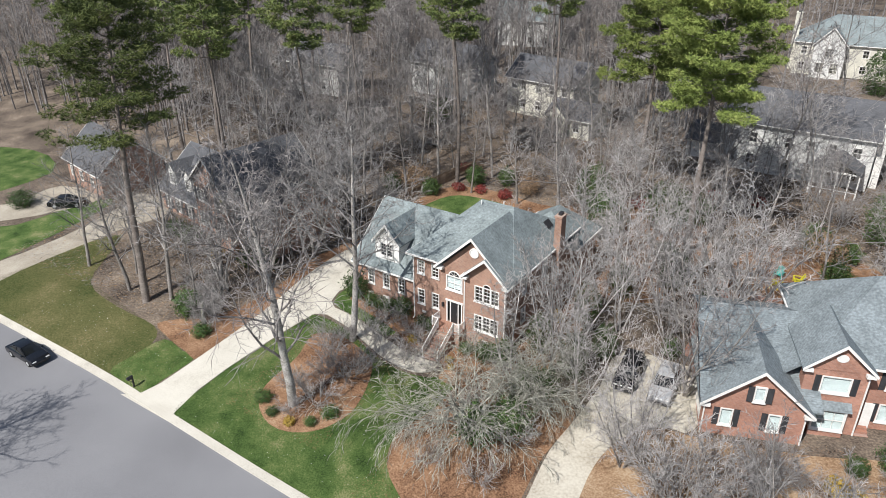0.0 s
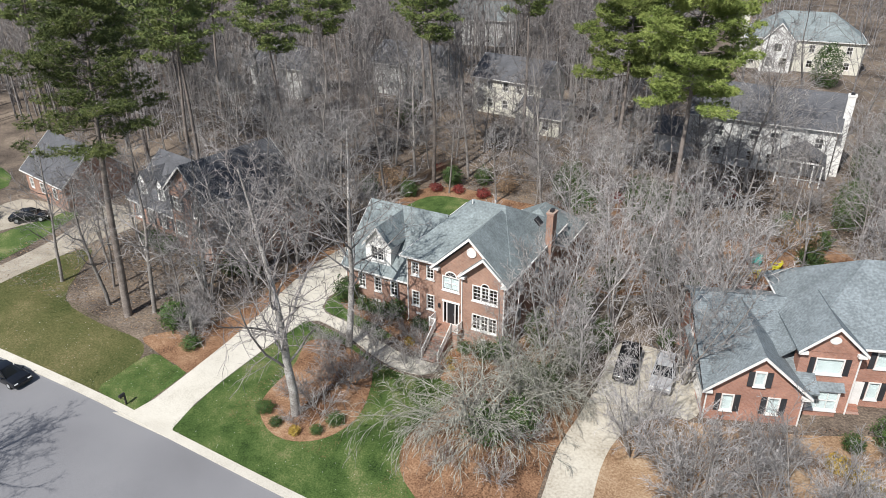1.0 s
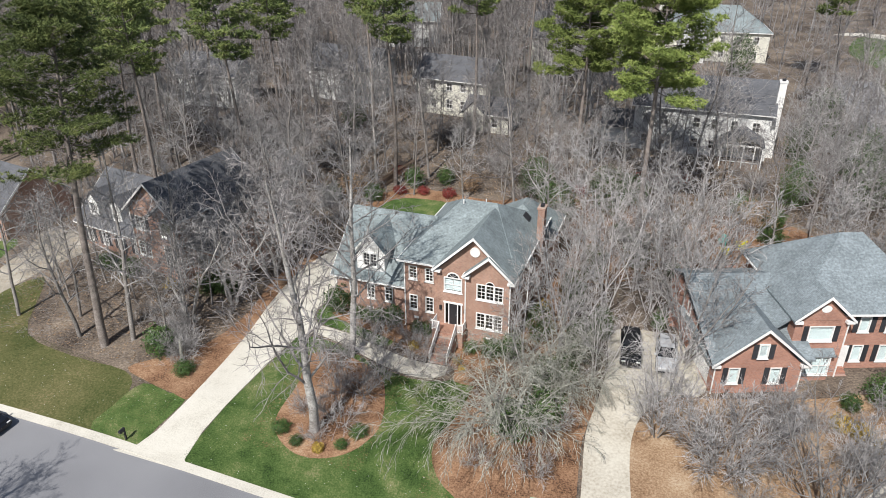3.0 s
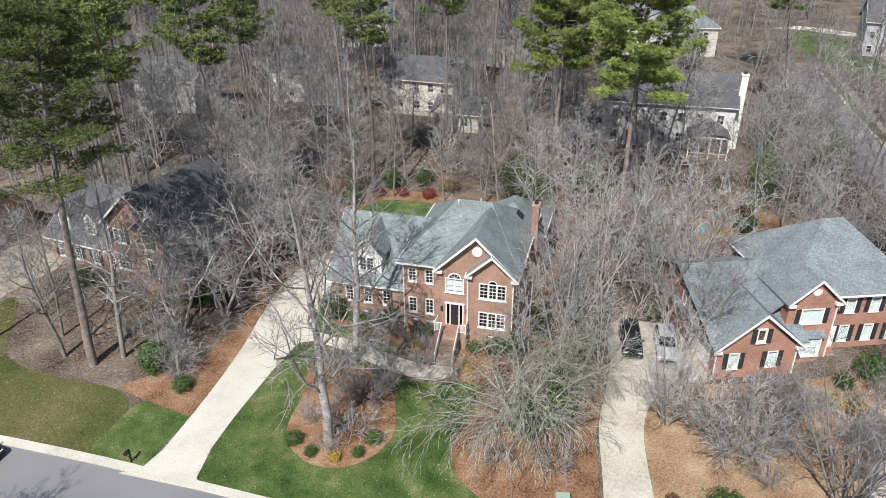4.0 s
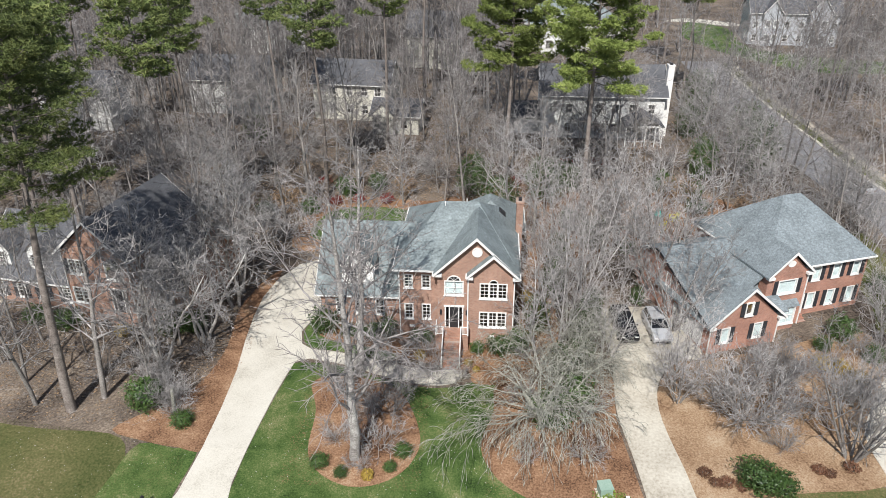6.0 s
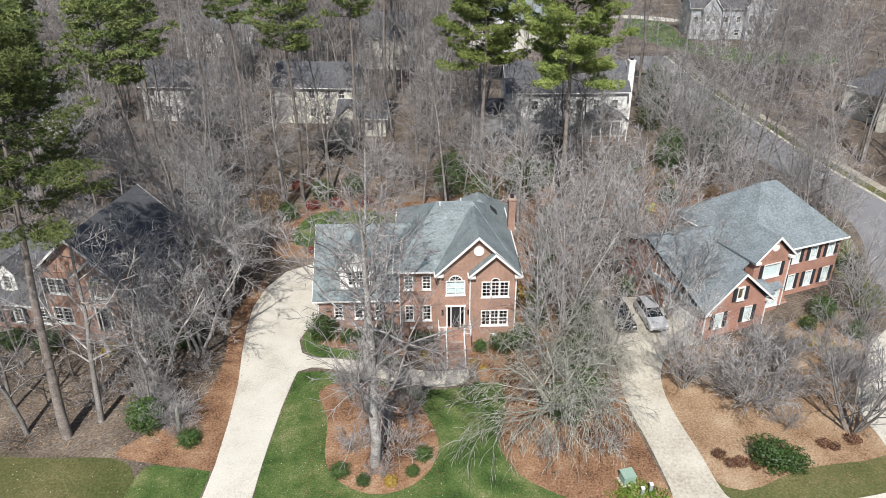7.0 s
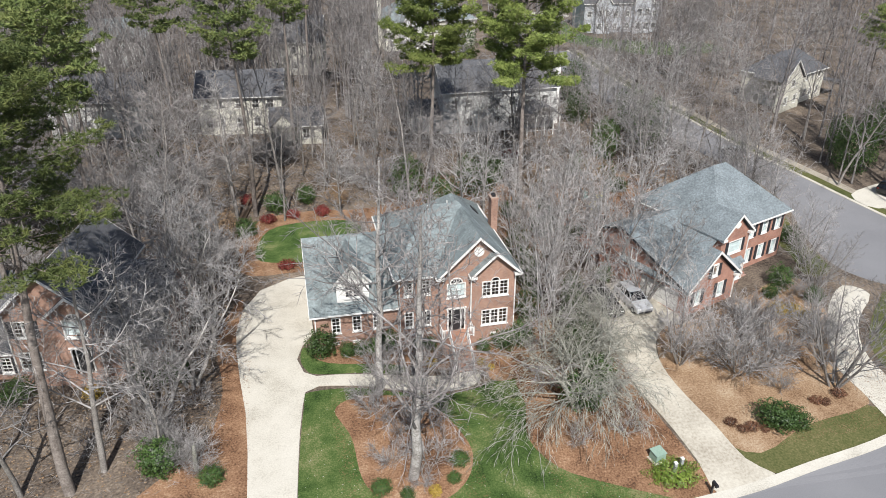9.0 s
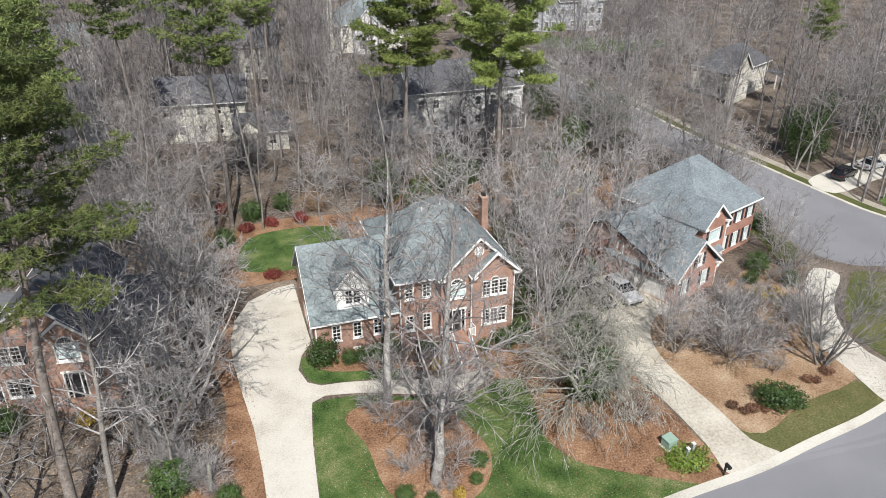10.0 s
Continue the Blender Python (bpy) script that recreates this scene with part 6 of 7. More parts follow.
# pines
pine_r = pine("tall pine with a dense sunlit yellow-green crown", 70, on_ground(8.7, 24.9, 180), 30, 0.56, 6.2, 66, (1.0, 46), blade=(0.36, 10, 0.042), girth=0.36)
pine_l = pine("tall pine with a dark green crown over the neighbour's lawn", 71, on_ground(-36.4, -10.6), 31, 0.58, 6.4, 50, (0.95, 40), NEEDLE_DARK, lean=0.05, blade=(0.34, 10, 0.032), girth=0.42)
tagged(copy_scaled(pine_r, -0.5, 34.5, 70, 0.94), "tall pine with a dense yellow-green crown in the back garden", "pine tree")
far_pine = pine("tall woodland pine with a thin green crown", 72, on_ground(-23.5, 29.5), 28, 0.68, 4.2, 28, (0.85, 16), PINEGREEN, group="woodland pines", blade=(0.44, 7, 0.062), girth=0.3)
for i, (x, y, s) in enumerate(((-38.5, 17.5, 1.02), (-44, 8.0, 1.04), (-53, 15, 1.0), (-57, 26, 1.05), (-33, 44, 1.0), (-46, 40, 1.0), (-18, 47, 0.98), (-62, 44, 1.0), (-14, 66, 1.0), (-70, 30, 1.0), (-30, 72, 1.0), (3, 68, 1.0), (-50, 80, 1.0), (30, 68, 0.9), (-64, 17, 1.0), (-80, 56, 1.0), (31, 90, 1), (-41, 30, 0.95), (-90, 30, 1.0), (-84, 16, 1.05), (88, 60, 1.0), (70, 40, 0.7))):
    copy_scaled(far_pine, x, y, 67 * i, s)

# the far woods, past counting
gx = random.Random(99)
protos = [tubes([s[:5] for s in grow(random.Random(200 + i), dict(FAR, height=18 + i))]) for i in range(5)]
vs, fs, k, n = [], [], 0, 0
while n < 1300:
    a, rr = radians(gx.uniform(-60, 72)), math.sqrt(gx.uniform(95 ** 2, 300 ** 2)) if n % 3 else gx.uniform(75, 150)
    x, y = -rr * math.sin(a), -50 + rr * math.cos(a)
    if not free(x, y, 1.0) or (y < 52 and -66 < x < 52) or (x < -50 and y < 18) or (x > 25 and (y < 62 and x < 54 or gx.random() < 0.5)):
        continue
    v, f = protos[n % 5]
    t, s = gx.uniform(0, 6.28), gx.uniform(0.75, 1.15)
    c, q = math.cos(t) * s, math.sin(t) * s
    w = np.stack([v[:, 0] * c - v[:, 1] * q + x, v[:, 0] * q + v[:, 1] * c + y, v[:, 2] * s + lie(x, y)], 1)
    vs.append(w)
    fs += [q + k for q in f]
    k += len(v)
    n += 1
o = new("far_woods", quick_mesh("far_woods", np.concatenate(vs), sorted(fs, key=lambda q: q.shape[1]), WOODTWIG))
tagged(o, "far grey-brown leafless woods", "woods", "", "stuff")

# ---- shrubs and beds ----
bush = leafy("shrub", "clipped round evergreen shrub by the driveway corner", on_ground(-17.6, 1.0), 1.3, 1.3, 1.5, 2600, LEAF, 1, 0.105, lumps=0.55)
for x, y, s, sz, lab in ((0.5, -0.9, 0.85, 0.9, "round evergreen shrub at the house corner"), (-15.4, 0.5, 0.55, 0.5, "low evergreen foundation shrub"), (-14.2, 0.5, 0.55, 0.5, "low evergreen foundation shrub"), (-12.9, 0.4, 0.6, 0.55, "low evergreen foundation shrub"),
                         (-11.6, 0.6, 0.7, 0.75, "loose green foundation shrub"), (-8.9, 0.1, 0.5, 0.45, "low evergreen foundation shrub"), (-7.9, 0.0, 0.5, 0.45, "low evergreen foundation shrub"), (-3.2, -1.2, 0.5, 0.4, "low evergreen foundation shrub"), (-1.2, -1.1, 0.85, 0.6, "spreading evergreen foundation shrub"),
                         (-14.7, -15.1, 0.55, 0.36, "small dark evergreen at the bed's edge"), (-12.9, -15.9, 0.4, 0.27, "small dark evergreen at the bed's edge"), (-9.3, -15.2, 0.38, 0.28, "small dark evergreen at the bed's edge"), (-8.5, -13.7, 0.55, 0.34, "small dark evergreen at the bed's edge"),
                         (30.4, 2.9, 1.0, 0.85, "large round evergreen before the brick house"), (28.0, 1.0, 0.6, 0.55, "round evergreen before the brick house"), (17.5, -15.0, 1.15, 0.75, "spreading evergreen in the straw bed"), (19.0, -15.4, 0.9, 0.55, "spreading evergreen in the straw bed"), (31.8, -0.5, 0.7, 0.6, "evergreen before the brick house"),
                         (-24.5, 24.6, 0.9, 0.8, "dark evergreen by the garden fence"), (-21.0, 30.2, 1.0, 0.9, "dark evergreen by the garden fence"), (-17.2, 32.0, 0.9, 0.8, "dark evergreen by the garden fence"), (-29.5, 23.0, 0.9, 0.9, "dark evergreen at the woodland edge"), (7.0, 23.2, 0.9, 0.8, "evergreen in the back garden"),
                         (23.4, 31.9, 1.0, 0.8, "evergreen in the back garden"), (20.0, 33.5, 1.1, 1.0, "evergreen in the back garden"), (23.0, 27.6, 1.1, 0.7, "evergreen in the back garden"), (13.2, 17.5, 0.7, 0.6, "evergreen by the brick house"), (12.6, 7.8, 0.6, 0.7, "evergreen by the driveway"), (37.9, 11.4, 1.0, 0.7, "evergreen at the street corner"),
                         (-30.3, -9.9, 1.1, 1.0, "ivy-covered evergreen among bare stems"), (-26.6, -11.6, 0.7, 0.4, "low evergreen by the driveway"), (-32.0, 0.2, 1.1, 0.9, "evergreen before the neighbouring house"), (-30.0, 0.4, 0.9, 0.8, "evergreen before the neighbouring house"), (-42.5, 0.2, 1.0, 0.7, "evergreen before the neighbouring house"), (-46.0, 1.0, 0.9, 0.6, "evergreen before the neighbouring house"),
                         (3.0, -9.4, 1.4, 0.9, "dark evergreen under the wide bare tree"), (5.0, -7.8, 1.2, 1.1, "dark evergreen under the wide bare tree"), (4.3, -4.2, 1.0, 1.2, "dark evergreen beside the house"), (-70.5, -4.5, 1.2, 0.8, "evergreen by the far driveway")):
    o = copy_scaled(bush, x, y, x * 37 % 360, s, sz)
    tagged(o, lab, "shrub", "evergreen shrubs")
gold = leafy("shrub", "small orange-yellow shrub at the bed's edge", on_ground(-10.9, -16.0), 0.5, 0.5, 0.38, 600, YELLOWLEAF, 2, 0.07)
for x, y, s in ((-3.9, -3.0, 0.8), (-3.2, -3.8, 0.7), (-8.3, -2.3, 1.1), (27.0, -1.5, 1.7), (28.3, -2.2, 1.8), (29.5, -3.2, 1.5), (-36.6, -0.6, 1.6), (1.6, 7.6, 1.5)):
    tagged(copy_scaled(gold, x, y, x * 53 % 360, s), "yellow-leaved shrub in a straw bed", "shrub", "yellow shrubs")
holly = leafy("evergreen_tree", "broad light green evergreen in the back garden", on_ground(-1.0, 26.0), 2.3, 2.3, 2.6, 4500, LEAF, 4, 0.11, category="evergreen tree")
for x, y, s, sz in ((-4.5, 30.6, 1.0, 1.2), (5.6, -3.8, 0.62, 0.75), (6.3, 0.6, 0.6, 0.9), (2.3, 2.4, 0.55, 0.8), (62, 34, 0.9, 1.1), (70, 36, 1.0, 1.3), (88, 46, 1.2, 1.5), (4.2, 8.6, 0.6, 0.9), (7.6, 4.6, 0.5, 0.7), (9.4, 18.4, 0.7, 0.9), (5.2, 14.8, 0.6, 0.8), (4.6, 30.6, 1.2, 1.1), (33.5, 40.0, 1.3, 1.6), (34.2, 47.5, 1.1, 1.5), (31, 62, 1.2, 1.6), (58.5, 27.0, 1.4, 1.5), (77, 32, 1.5, 1.6), (20, 98, 1.2, 1.6), (27.5, 52.5, 0.9, 1.0), (-38, 47, 0.9, 0.9), (7.2, 33, 0.9, 0.8), (26, 38, 0.9, 1.2)):
    tagged(copy_scaled(holly, x, y, x * 29 % 360, s, sz), "broad dark evergreen tree at the garden edge", "evergreen tree", "garden evergreens")
tan = leafy("shrub", "large shrub with dry pale tan leaves", on_ground(21.3, 30.4), 2.4, 2.0, 1.9, 3000, TANLEAF, 6, 0.10)
for x, y, s in ((-27.5, 25.5, 0.9), (13.0, 31.5, 0.8), (29.5, 27.5, 0.8), (-13.5, 31, 0.7)):
    tagged(copy_scaled(tan, x, y, x * 31 % 360, s), "shrub with dry pale tan leaves", "shrub", "dry tan shrubs")
red = leafy("shrub", "dark red leaved shrub in the back garden", on_ground(-20.2, 17.0), 1.0, 0.8, 0.55, 1000, REDLEAF, 7, 0.08)
for x, y, s in ((-22.0, 27.5, 1.0), (-19.0, 28.2, 1.0), (-15.5, 28.3, 1.1), (-2.5, 33.0, 1.1), (0.5, 34.0, 1.2), (8.0, 40.0, 1.3), (12.5, 41, 1.2), (-24.5, 33.0, 1.1)):
    tagged(copy_scaled(red, x, y, x * 41 % 360, s), "dark red leaved shrub in the back garden", "shrub", "red shrubs")
clump = leafy("shrub", "small withered brown shrub in the straw bed", on_ground(13.9, -14.3), 0.55, 0.5, 0.34, 420, BROWNLEAF, 12, 0.07)
for x, y, s in ((14.5, -15.1, 0.9), (15.3, -15.1, 1.1), (16.3, -15.4, 0.8), (22.4, -13.5, 1.0), (23.1, -13.8, 0.85), (24.8, -13.2, 1.15)):
    tagged(copy_scaled(clump, x, y, x * 71 % 360, s), "small withered brown shrub in the straw bed", "shrub", "withered shrubs")
ivy = leafy("ivy_patch", "mound of bright green ivy round the utility boxes", on_ground(6.9, -17.9), 1.9, 1.5, 0.38, 3600, IVYLEAF, 9, 0.085, lumps=0.5)

# ---- loose things ----


def car(label, m, paint, tall=1.45, length=4.6, suv=False):
    """A parked car with rounded body, cabin glass, lamps and wheels; it points along its own x."""
    c = thing("car", label, "car", m)
    w, L = 0.9, length / 2
    low, belt = 0.26, 0.95 if not suv else 1.08
    prof = [(-L, low + 0.16), (-L + 0.03, belt - 0.1), (-L + 0.2, belt), (L * 0.40, belt), (L - 0.3, belt - 0.16), (L, belt - 0.38), (L, low + 0.12), (L - 0.15, low), (-L + 0.15, low)]
    body = part("body", Geo().extrude([(x, -w, z) for x, z in prof], (0, 2 * w, 0)), paint, c)
    rounded(body.data, 0.13)
    if suv:
        b0, b1, t0, t1 = -L + 0.12, L * 0.46, -L + 0.42, L * 0.10
    else:
        b0, b1, t0, t1 = -L * 0.80, L * 0.50, -L * 0.36, L * 0.10
    zb, zt = belt - 0.04, tall
    v = [(b0, -w * 0.92, zb), (b1, -w * 0.92, zb), (b1, w * 0.92, zb), (b0, w * 0.92, zb), (t0, -w * 0.70, zt - 0.04), (t1, -w * 0.70, zt - 0.04), (t1, w * 0.70, zt - 0.04), (t0, w * 0.70, zt - 0.04)]
    gl = Geo()
    for q in ((0, 1, 5, 4), (1, 2, 6, 5), (2, 3, 7, 6), (3, 0, 4, 7), (4, 5, 6, 7), (3, 2, 1, 0)):
        gl.poly([v[i] for i in q])
    cabin = part("cabin_glass", gl, DARKGLASS, c, "dark tinted windows all round")
    rounded(cabin.data, 0.08)
    roof = part("roof", Geo().box(t0 - 0.04, -w * 0.71, zt - 0.085, t1 + 0.02, w * 0.71, zt), paint, c)
    rounded(roof.data, 0.035)
    for s in (-1, 1):
        for xx, xt in ((b0 + 0.05, t0 + 0.02), (b1 - 0.04, t1 - 0.02), ((b0 + b1) / 2 - 0.1, (t0 + t1) / 2 - 0.05)):
            part("pillar", Geo().bar((xx, s * w * 0.915, zb), (xt, s * w * 0.715, zt - 0.05), 0.04, 6), paint, c)
        part("headlight", Geo().box(L - 0.22, s * w * 0.70 - 0.17, belt - 0.44, L - 0.02, s * w * 0.70 + 0.17, belt - 0.30), WHITE, c, "clear headlight")
        part("tail_light", Geo().box(-L - 0.01, s * w * 0.72 - 0.15, belt - 0.34, -L + 0.1, s * w * 0.72 + 0.15, belt - 0.17), REDLEAF, c, "red tail light")
        mir = part("wing_mirror", Geo().box(b1 - 0.30, s * (w + 0.1) - 0.09, belt, b1 - 0.16, s * (w + 0.1) + 0.09, belt + 0.13), paint, c)
        rounded(mir.data, 0.03)
        for x in (-L * 0.6, L * 0.62):
            wh = part("wheel", Geo().bar((x, s * (w - 0.22), 0.33), (x, s * (w + 0.012), 0.33), 0.33, 20), RUBBER, c, "black tyre")
            part("rim", Geo().bar((x, s * (w - 0.01), 0.33), (x, s * (w + 0.022), 0.33), 0.21, 14), METAL, wh, "alloy rim")
    part("bumper", Geo().box(L - 0.06, -w * 0.8, low + 0.06, L + 0.03, w * 0.8, low + 0.22), DARKPAINT, c)
    return c


DARKGLASS = material("dark_car_glass", [(0.3, (0.01, 0.012, 0.014)), (0.7, (0.016, 0.018, 0.02))], 1.0, 0.06, 0.0, 10, 0.6)
up_road = 0.03
car("black sedan parked at the kerb", pose(-38.7, -22.0, lie(0, -22.0) + up_road, 0, 0, 0), BLACKCAR)
car("silver car parked on the shaded driveway", pose(13.6, 2.9, lie(0, 2.9) + 0.07, 1.0, 0, -86), SILVER, 1.65, 4.7, True)
car("black car parked on the shaded driveway", pose(10.5, 2.9, lie(0, 2.9) + 0.07, 0, 0, -84), BLACKCAR, 1.7, 4.7, True)
car("silver-grey car parked along the side street", pose(45.4, 35.0, lie(0, 35.0) + 0.03, 0, 0, 103), SILVER)
car("dark car on the driveway across the side street", pose(59.5, 20.2, lie(0, 20.2) + 0.1, 0, 0, 20), BLACKCAR, 1.7, 4.7, True)
car("silver-grey car across the side street", pose(66.0, 21.6, lie(0, 21.6) + 0.1, 0, 0, 10), SILVER)

car("dark car parked on the farther driveway", pose(-64.9, -1.5, lie(0, -1.5) + 0.07, 0, 0, 40), BLACKCAR)


def mailbox(label, m):
    b = thing("mailbox", label, "mailbox", m)
    part("post", Geo().box(-0.06, -0.06, -0.3, 0.06, 0.06, 1.25).box(-0.05, -0.45, 0.95, 0.05, 0.06, 1.04), DARKPAINT, b)
    n = 10
    pts = [(-0.12, -0.5, 1.04), (0.12, -0.5, 1.04)] + [(0.12 * math.cos(math.pi * i / n), -0.5, 1.18 + 0.12 * math.sin(math.pi * i / n)) for i in range(n + 1)]
    part("box", Geo().extrude(pts, (0, 0.52, 0)), DARKPAINT, b, "black rounded letter box")
    part("brace", Geo().bar((0, 0, 0.5), (0, -0.35, 0.95), 0.025, 5), DARKPAINT, b)


mailbox("black mailbox on a post at the driveway mouth", on_ground(-26.3, -19.5))
mailbox("black mailbox on a post in the straw bed", on_ground(8.9, -19.9))

tr = thing("transformer_box", "pale green utility transformer box in the straw bed", "utility box", on_ground(6.4, -16.3, 12))
part("cabinet", Geo().extrude([(-0.45, -0.4, 0.1), (0.45, -0.4, 0.1), (0.45, -0.4, 0.68), (0.4, -0.4, 0.75), (-0.4, -0.4, 0.75), (-0.45, -0.4, 0.68)], (0, 0.8, 0)), GREENBOX, tr)
part("lid", Geo().extrude([(-0.5, -0.45, 0.75), (0.5, -0.45, 0.75), (0.5, 0.45, 0.85), (-0.5, 0.45, 0.85)], (0, 0, 0.05)), GREENBOX, tr)
part("plinth", Geo().box(-0.6, -0.55, -0.15, 0.6, 0.55, 0.1), CONCRETE, tr, "concrete plinth")
for x, y in ((7.1, -17.7), (7.8, -17.4)):
    pd = thing("cable_pedestal", "pale plastic cable pedestal in the ivy", "utility post", on_ground(x, y), "cable pedestals")
    part("post", Geo().box(-0.11, -0.11, -0.2, 0.11, 0.11, 0.95), METAL, pd)
    part("cap", Geo().extrude([(-0.13, -0.13, 0.95), (0.13, -0.13, 0.95), (0.13, 0.13, 0.95), (-0.13, 0.13, 0.95)], (0, 0, 0.08)), WHITE, pd)

snag = thing("tree_stump", "tall pale broken tree stump in the straw", "tree stump", on_ground(-27.8, -10.3))
part("stem", Geo().bar((0, 0, -0.3), (0.08, 0, 1.2), 0.2, 10, 0.16).bar((0.08, 0, 1.2), (0.15, 0.03, 2.3), 0.16, 10, 0.12), PALETWIG, snag)
part("splinter", Geo().bar((0.17, 0.06, 2.25), (0.2, 0.08, 2.6), 0.07, 5, 0.01), PALETWIG, snag)


def garden_chair(label, m, mat):
    """A slatted low garden chair with a raked fan back."""
    c = thing("garden_chair", label, "garden chair", m, "chairs in the back garden")
    for k in range(5):
        y = -0.25 + k * 0.125
        part("seat_slat", Geo().box(-0.3, y - 0.055, 0.36 - k * 0.03, 0.3, y + 0.055, 0.385 - k * 0.03), mat, c)
    for k in range(5):
        x = -0.24 + k * 0.12
        part("back_slat", Geo().extrude([(x - 0.055, 0.3, 0.25), (x + 0.055, 0.3, 0.25), (x + 0.055, 0.62, 1.05 - abs(k - 2) * 0.05), (x - 0.055, 0.62, 1.05 - abs(k - 2) * 0.05)], (0, 0.025, 0)), mat, c)
    for s in (-1, 1):
        part("arm", Geo().box(s * 0.38 - 0.07, -0.35, 0.56, s * 0.38 + 0.07, 0.42, 0.585), mat, c)
        part("leg", Geo().box(s * 0.34 - 0.03, -0.3, 0.0, s * 0.34 + 0.03, -0.2, 0.56), mat, c)
        part("leg", Geo().extrude([(s * 0.34 - 0.03, -0.2, 0.3), (s * 0.34 - 0.03, -0.2, 0.4), (s * 0.34 - 0.03, 0.75, 0.1), (s * 0.34 - 0.03, 0.75, 0.0)], (0.06, 0, 0)), mat, c)


garden_chair("teal slatted garden chair on the straw", scaled(18.0, 25.6, -10, 1.05), BLUEPLASTIC)
garden_chair("yellow slatted garden chair on the straw", scaled(19.8, 25.4, -70, 1.05), YELLOWPLASTIC)
garden_chair("yellow slatted garden chair on the straw", scaled(18.2, 23.8, 170, 1.05), YELLOWPLASTIC)

# low steps and edging behind the gabled house
for k in range(4):
    st = thing("garden_step", "low brick garden step behind the gabled house", "step", on_ground(17.6 + 0.2 * k, 19.0 + 0.7 * k, 15), "garden steps")
    part("tread", Geo().box(-1.4, -0.2, -0.3, 1.4, 0.2, 0.14), BRICK_ROSE, st)

sheet("brick_path", ribbon([(14.0, 8.6), (14.2, 12.5), (14.0, 16.5), (13.7, 20.6)], 1.5), 0.07, BRICK_ROSE, "rose brick path beside the gabled house", skirt=0.1)
grill = thing("outdoor_grill", "brick outdoor grill with a pale stone top", "grill", on_ground(13.5, 21.6, 12))
part("base", Geo().box(-0.55, -0.4, -0.2, 0.55, 0.4, 0.95), BRICK_ROSE, grill)
part("top", Geo().box(-0.62, -0.47, 0.95, 0.62, -0.22, 1.05).box(-0.62, 0.22, 0.95, 0.62, 0.47, 1.05).box(-0.62, -0.22, 0.95, -0.36, 0.22, 1.05).box(0.36, -0.22, 0.95, 0.62, 0.22, 1.05), CONCRETE, grill, "pale stone rim round the fire pit")
part("grate", Geo().box(-0.36, -0.22, 0.955, 0.36, 0.22, 0.98), DARKPAINT, grill, "black grate")

# board fence along the back of the garden
fence = thing("fence", "dark weathered board fence at the back garden", "fence", None)
rngf = random.Random(4)
line = [(-26.3, 22.0), (-25.2, 26.5), (-24.2, 31.0), (-22.8, 35.5)]
for (xa, ya), (xb, yb) in zip(line, line[1:]):
    n = 28
    for k in range(n):
        x, y = xa + (xb - xa) * k / n, ya + (yb - ya) * k / n
        z = lie(x, y)
        part("board", Geo().extrude([(x - 0.012, y - 0.07, z - 0.1), (x - 0.012, y + 0.07, z - 0.1), (x - 0.012, y + 0.07, z + 1.6 + rngf.uniform(-0.03, 0.03)), (x - 0.012, y - 0.07, z + 1.6)], (0.025, 0, 0)), WOOD, fence)
    part("rail", Geo().bar((xa + 0.05, ya, lie(xa, ya) + 0.4), (xb + 0.05, yb, lie(xb, yb) + 0.4), 0.045, 4), WOOD, fence)
    part("rail", Geo().bar((xa + 0.05, ya, lie(xa, ya) + 1.3), (xb + 0.05, yb, lie(xb, yb) + 1.3), 0.045, 4), WOOD, fence)

# ---- grass blades, fallen twigs and leaves ----


def inside(poly, x, y):
    hit = np.zeros(len(x), bool)
    px, py = np.array([p[0] for p in poly]), np.array([p[1] for p in poly])
    for i in range(len(poly)):
        j = i - 1
        c = (py[i] > y) != (py[j] > y)
        t = np.where(c, (px[j] - px[i]) * (y - py[i]) / (py[j] - py[i] + 1e-12) + px[i], 0)
        hit ^= c & (x < t)
    return hit


HX = np.array([h[0] for h in HEIGHTS], float)
HZ = np.array([h[1] for h in HEIGHTS], float)


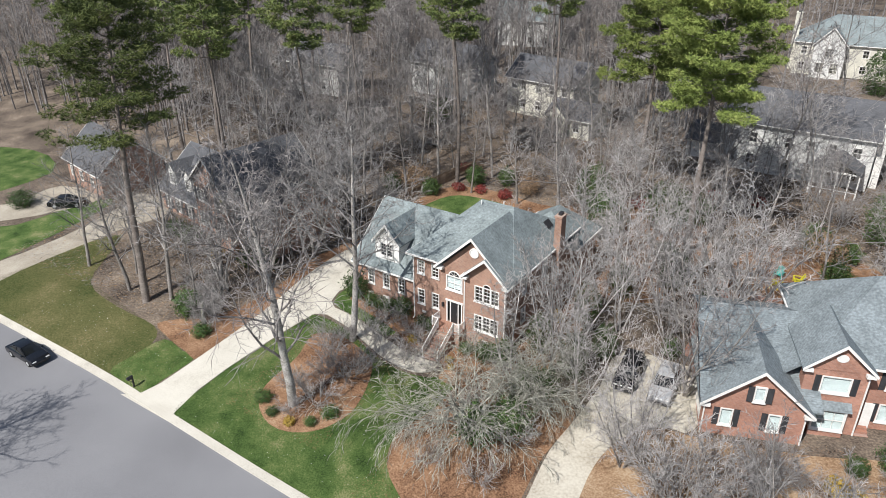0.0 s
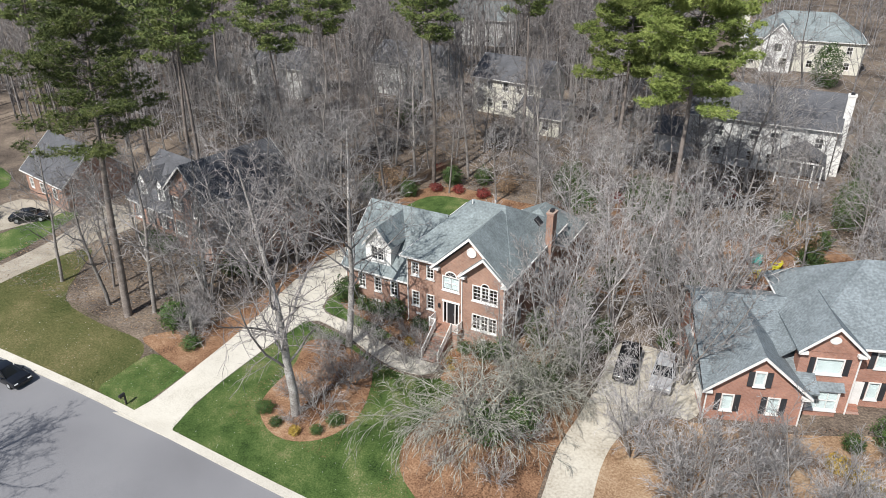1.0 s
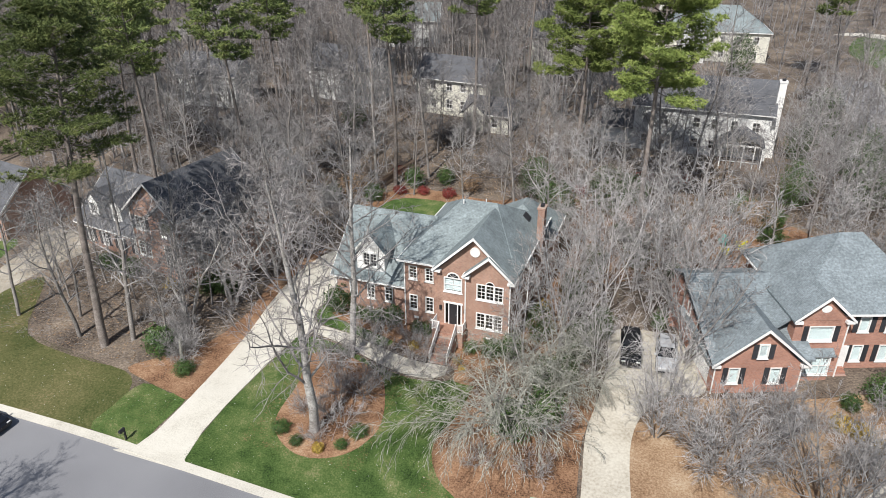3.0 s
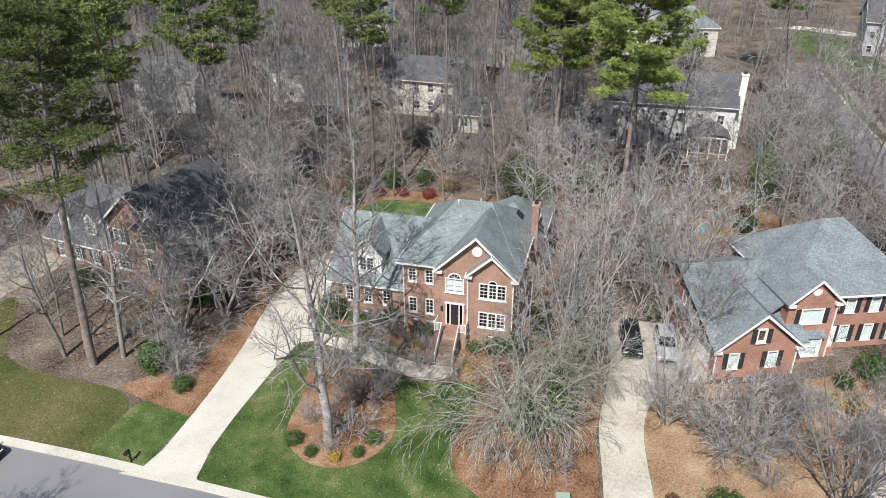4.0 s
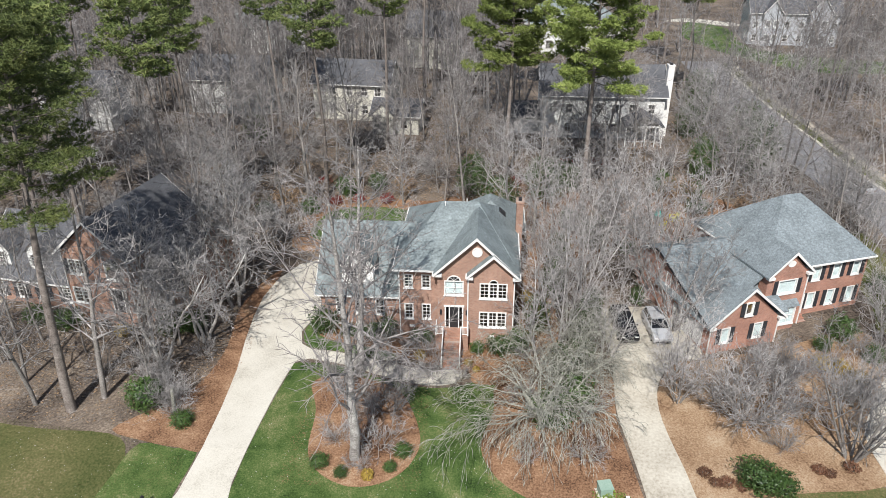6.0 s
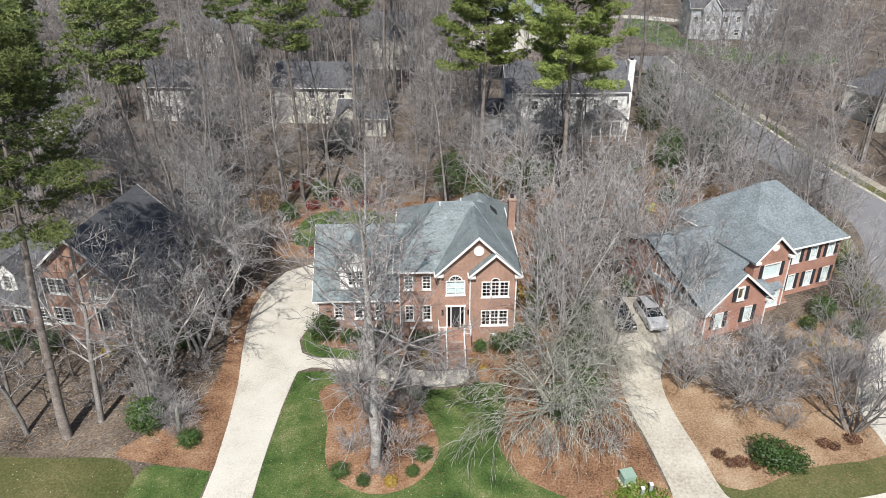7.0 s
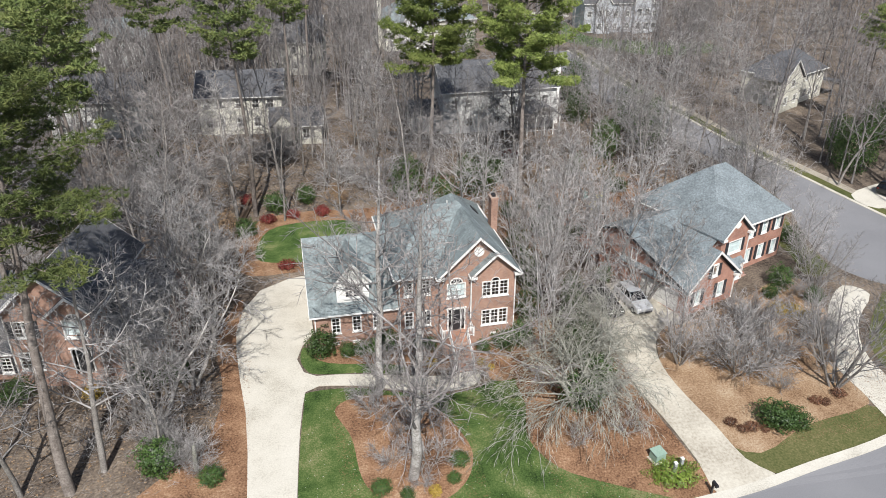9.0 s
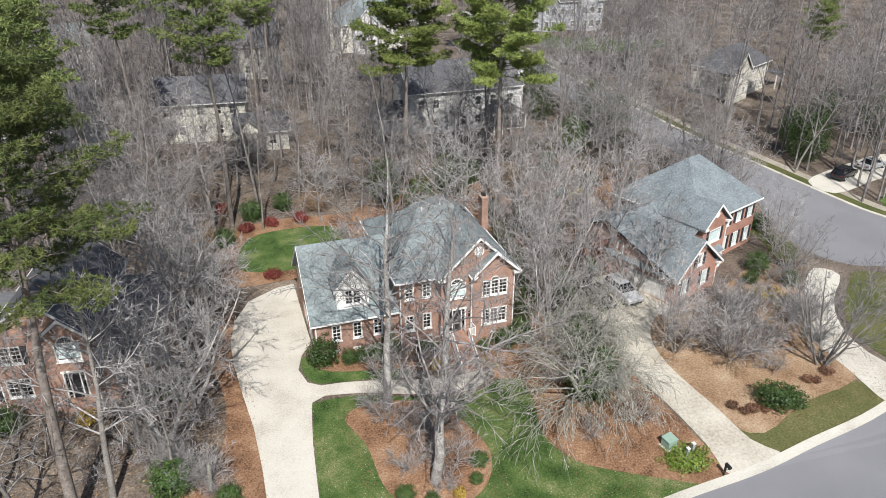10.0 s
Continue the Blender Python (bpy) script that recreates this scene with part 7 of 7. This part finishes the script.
def strew(name, label, category, boxes, polys, holes, count, mat, size, width, flat, seed, up):
    """Many small blades or twigs strewn over an area, as one thing past counting."""
    g = np.random.default_rng(seed)
    xs, ys = [], []
    for (x0, y0, x1, y1) in boxes:
        n = int(count * (x1 - x0) * (y1 - y0) / sum((b[2] - b[0]) * (b[3] - b[1]) for b in boxes))
        xs.append(g.uniform(x0, x1, n))
        ys.append(g.uniform(y0, y1, n))
    x, y = np.concatenate(xs), np.concatenate(ys)
    ok = np.zeros(len(x), bool)
    for p in polys:
        ok |= inside(p, x, y)
    if not polys:
        ok[:] = True
    for p in holes:
        ok &= ~inside(p, x, y)
    x, y = x[ok], y[ok]
    c = np.stack([x, y, np.interp(y, HX, HZ) + up], 1)
    d = g.normal(size=c.shape)
    d[:, 2] = np.abs(d[:, 2]) * (0.15 if flat else 2.0)
    d /= np.linalg.norm(d, axis=1)[:, None]
    s = np.cross(d, g.normal(size=c.shape))
    s /= np.linalg.norm(s, axis=1)[:, None]
    ln = size * g.uniform(0.5, 1.4, (len(c), 1))
    w = width * g.uniform(0.6, 1.3, (len(c), 1))
    v = np.stack([c - s * w, c + s * w, c + d * ln + s * w * 0.4, c + d * ln - s * w * 0.4], 1).reshape(-1, 3)
    ob = new(name, quick_mesh(name, v, np.arange(len(v)).reshape(-1, 4), mat))
    return tagged(ob, label, category, "", "stuff")


lawn_poly = curve_points(FRONT_LAWN, 3, True)
mulch_poly = curve_points(MULCH, 5, True)
path_poly = curve_points(WALK_TOP, 4) + curve_points(WALK_BOTTOM, 4)
shared_poly = curve_points(SHARED, 3, True)
strew("grass_blades", "short green grass of the front lawn", "grass", [(-21, -21, 9, -3)], [lawn_poly], [mulch_poly], 90000, GRASS, 0.09, 0.014, False, 1, 0.03)
strew("grass_blades", "dry grass of the neighbouring lawn", "grass", [(-56, -20, -25, -3)], [[(-30, -19.6), (-25.4, -19.6), (-24.6, -14.2), (-32, -13), (-45, -11.4), (-51.5, -3), (-54.2, -11), (-56, -19)]], [], 60000, DRYGRASS, 0.09, 0.014, False, 2, 0.03)
strew("leaf_litter", "fallen brown leaves and straw in the beds", "leaf litter", [(-17.5, -17, -7, -4.5), (-27, -14, -24, 10), (-2.2, -20, 9, -3), (12, -17, 31, 3)], [], [shared_poly], 30000, STRAW, 0.13, 0.012, True, 3, 0.07)
strew("fallen_twigs", "fallen grey twigs on the woodland floor", "twigs", [(-60, -12, -26, 18), (-45, 15, 36, 60)], [], [[(-26, 15), (-25, 29), (-9, 29), (-10, 15)], shared_poly], 26000, TWIG, 0.7, 0.012, True, 4, 0.05)
strew("leaf_litter", "dry leaves scattered over the woodland floor", "leaf litter", [(-60, -12, -26, 18), (-45, 15, 36, 60)], [], [[(-24, 18), (-22.5, 26.5), (-11, 26), (-11, 19)], shared_poly], 34000, TANLEAF, 0.16, 0.05, True, 5, 0.04)
strew("fallen_petals", "pale scraps and small flowers on the lawn", "petals", [(-21, -21, 9, -3), (-50, -20, -25, -12)], [lawn_poly, [(-50, -19.5), (-25.5, -19.5), (-25.0, -14), (-45, -12)]], [mulch_poly], 900, WHITE, 0.05, 0.022, True, 6, 0.08)
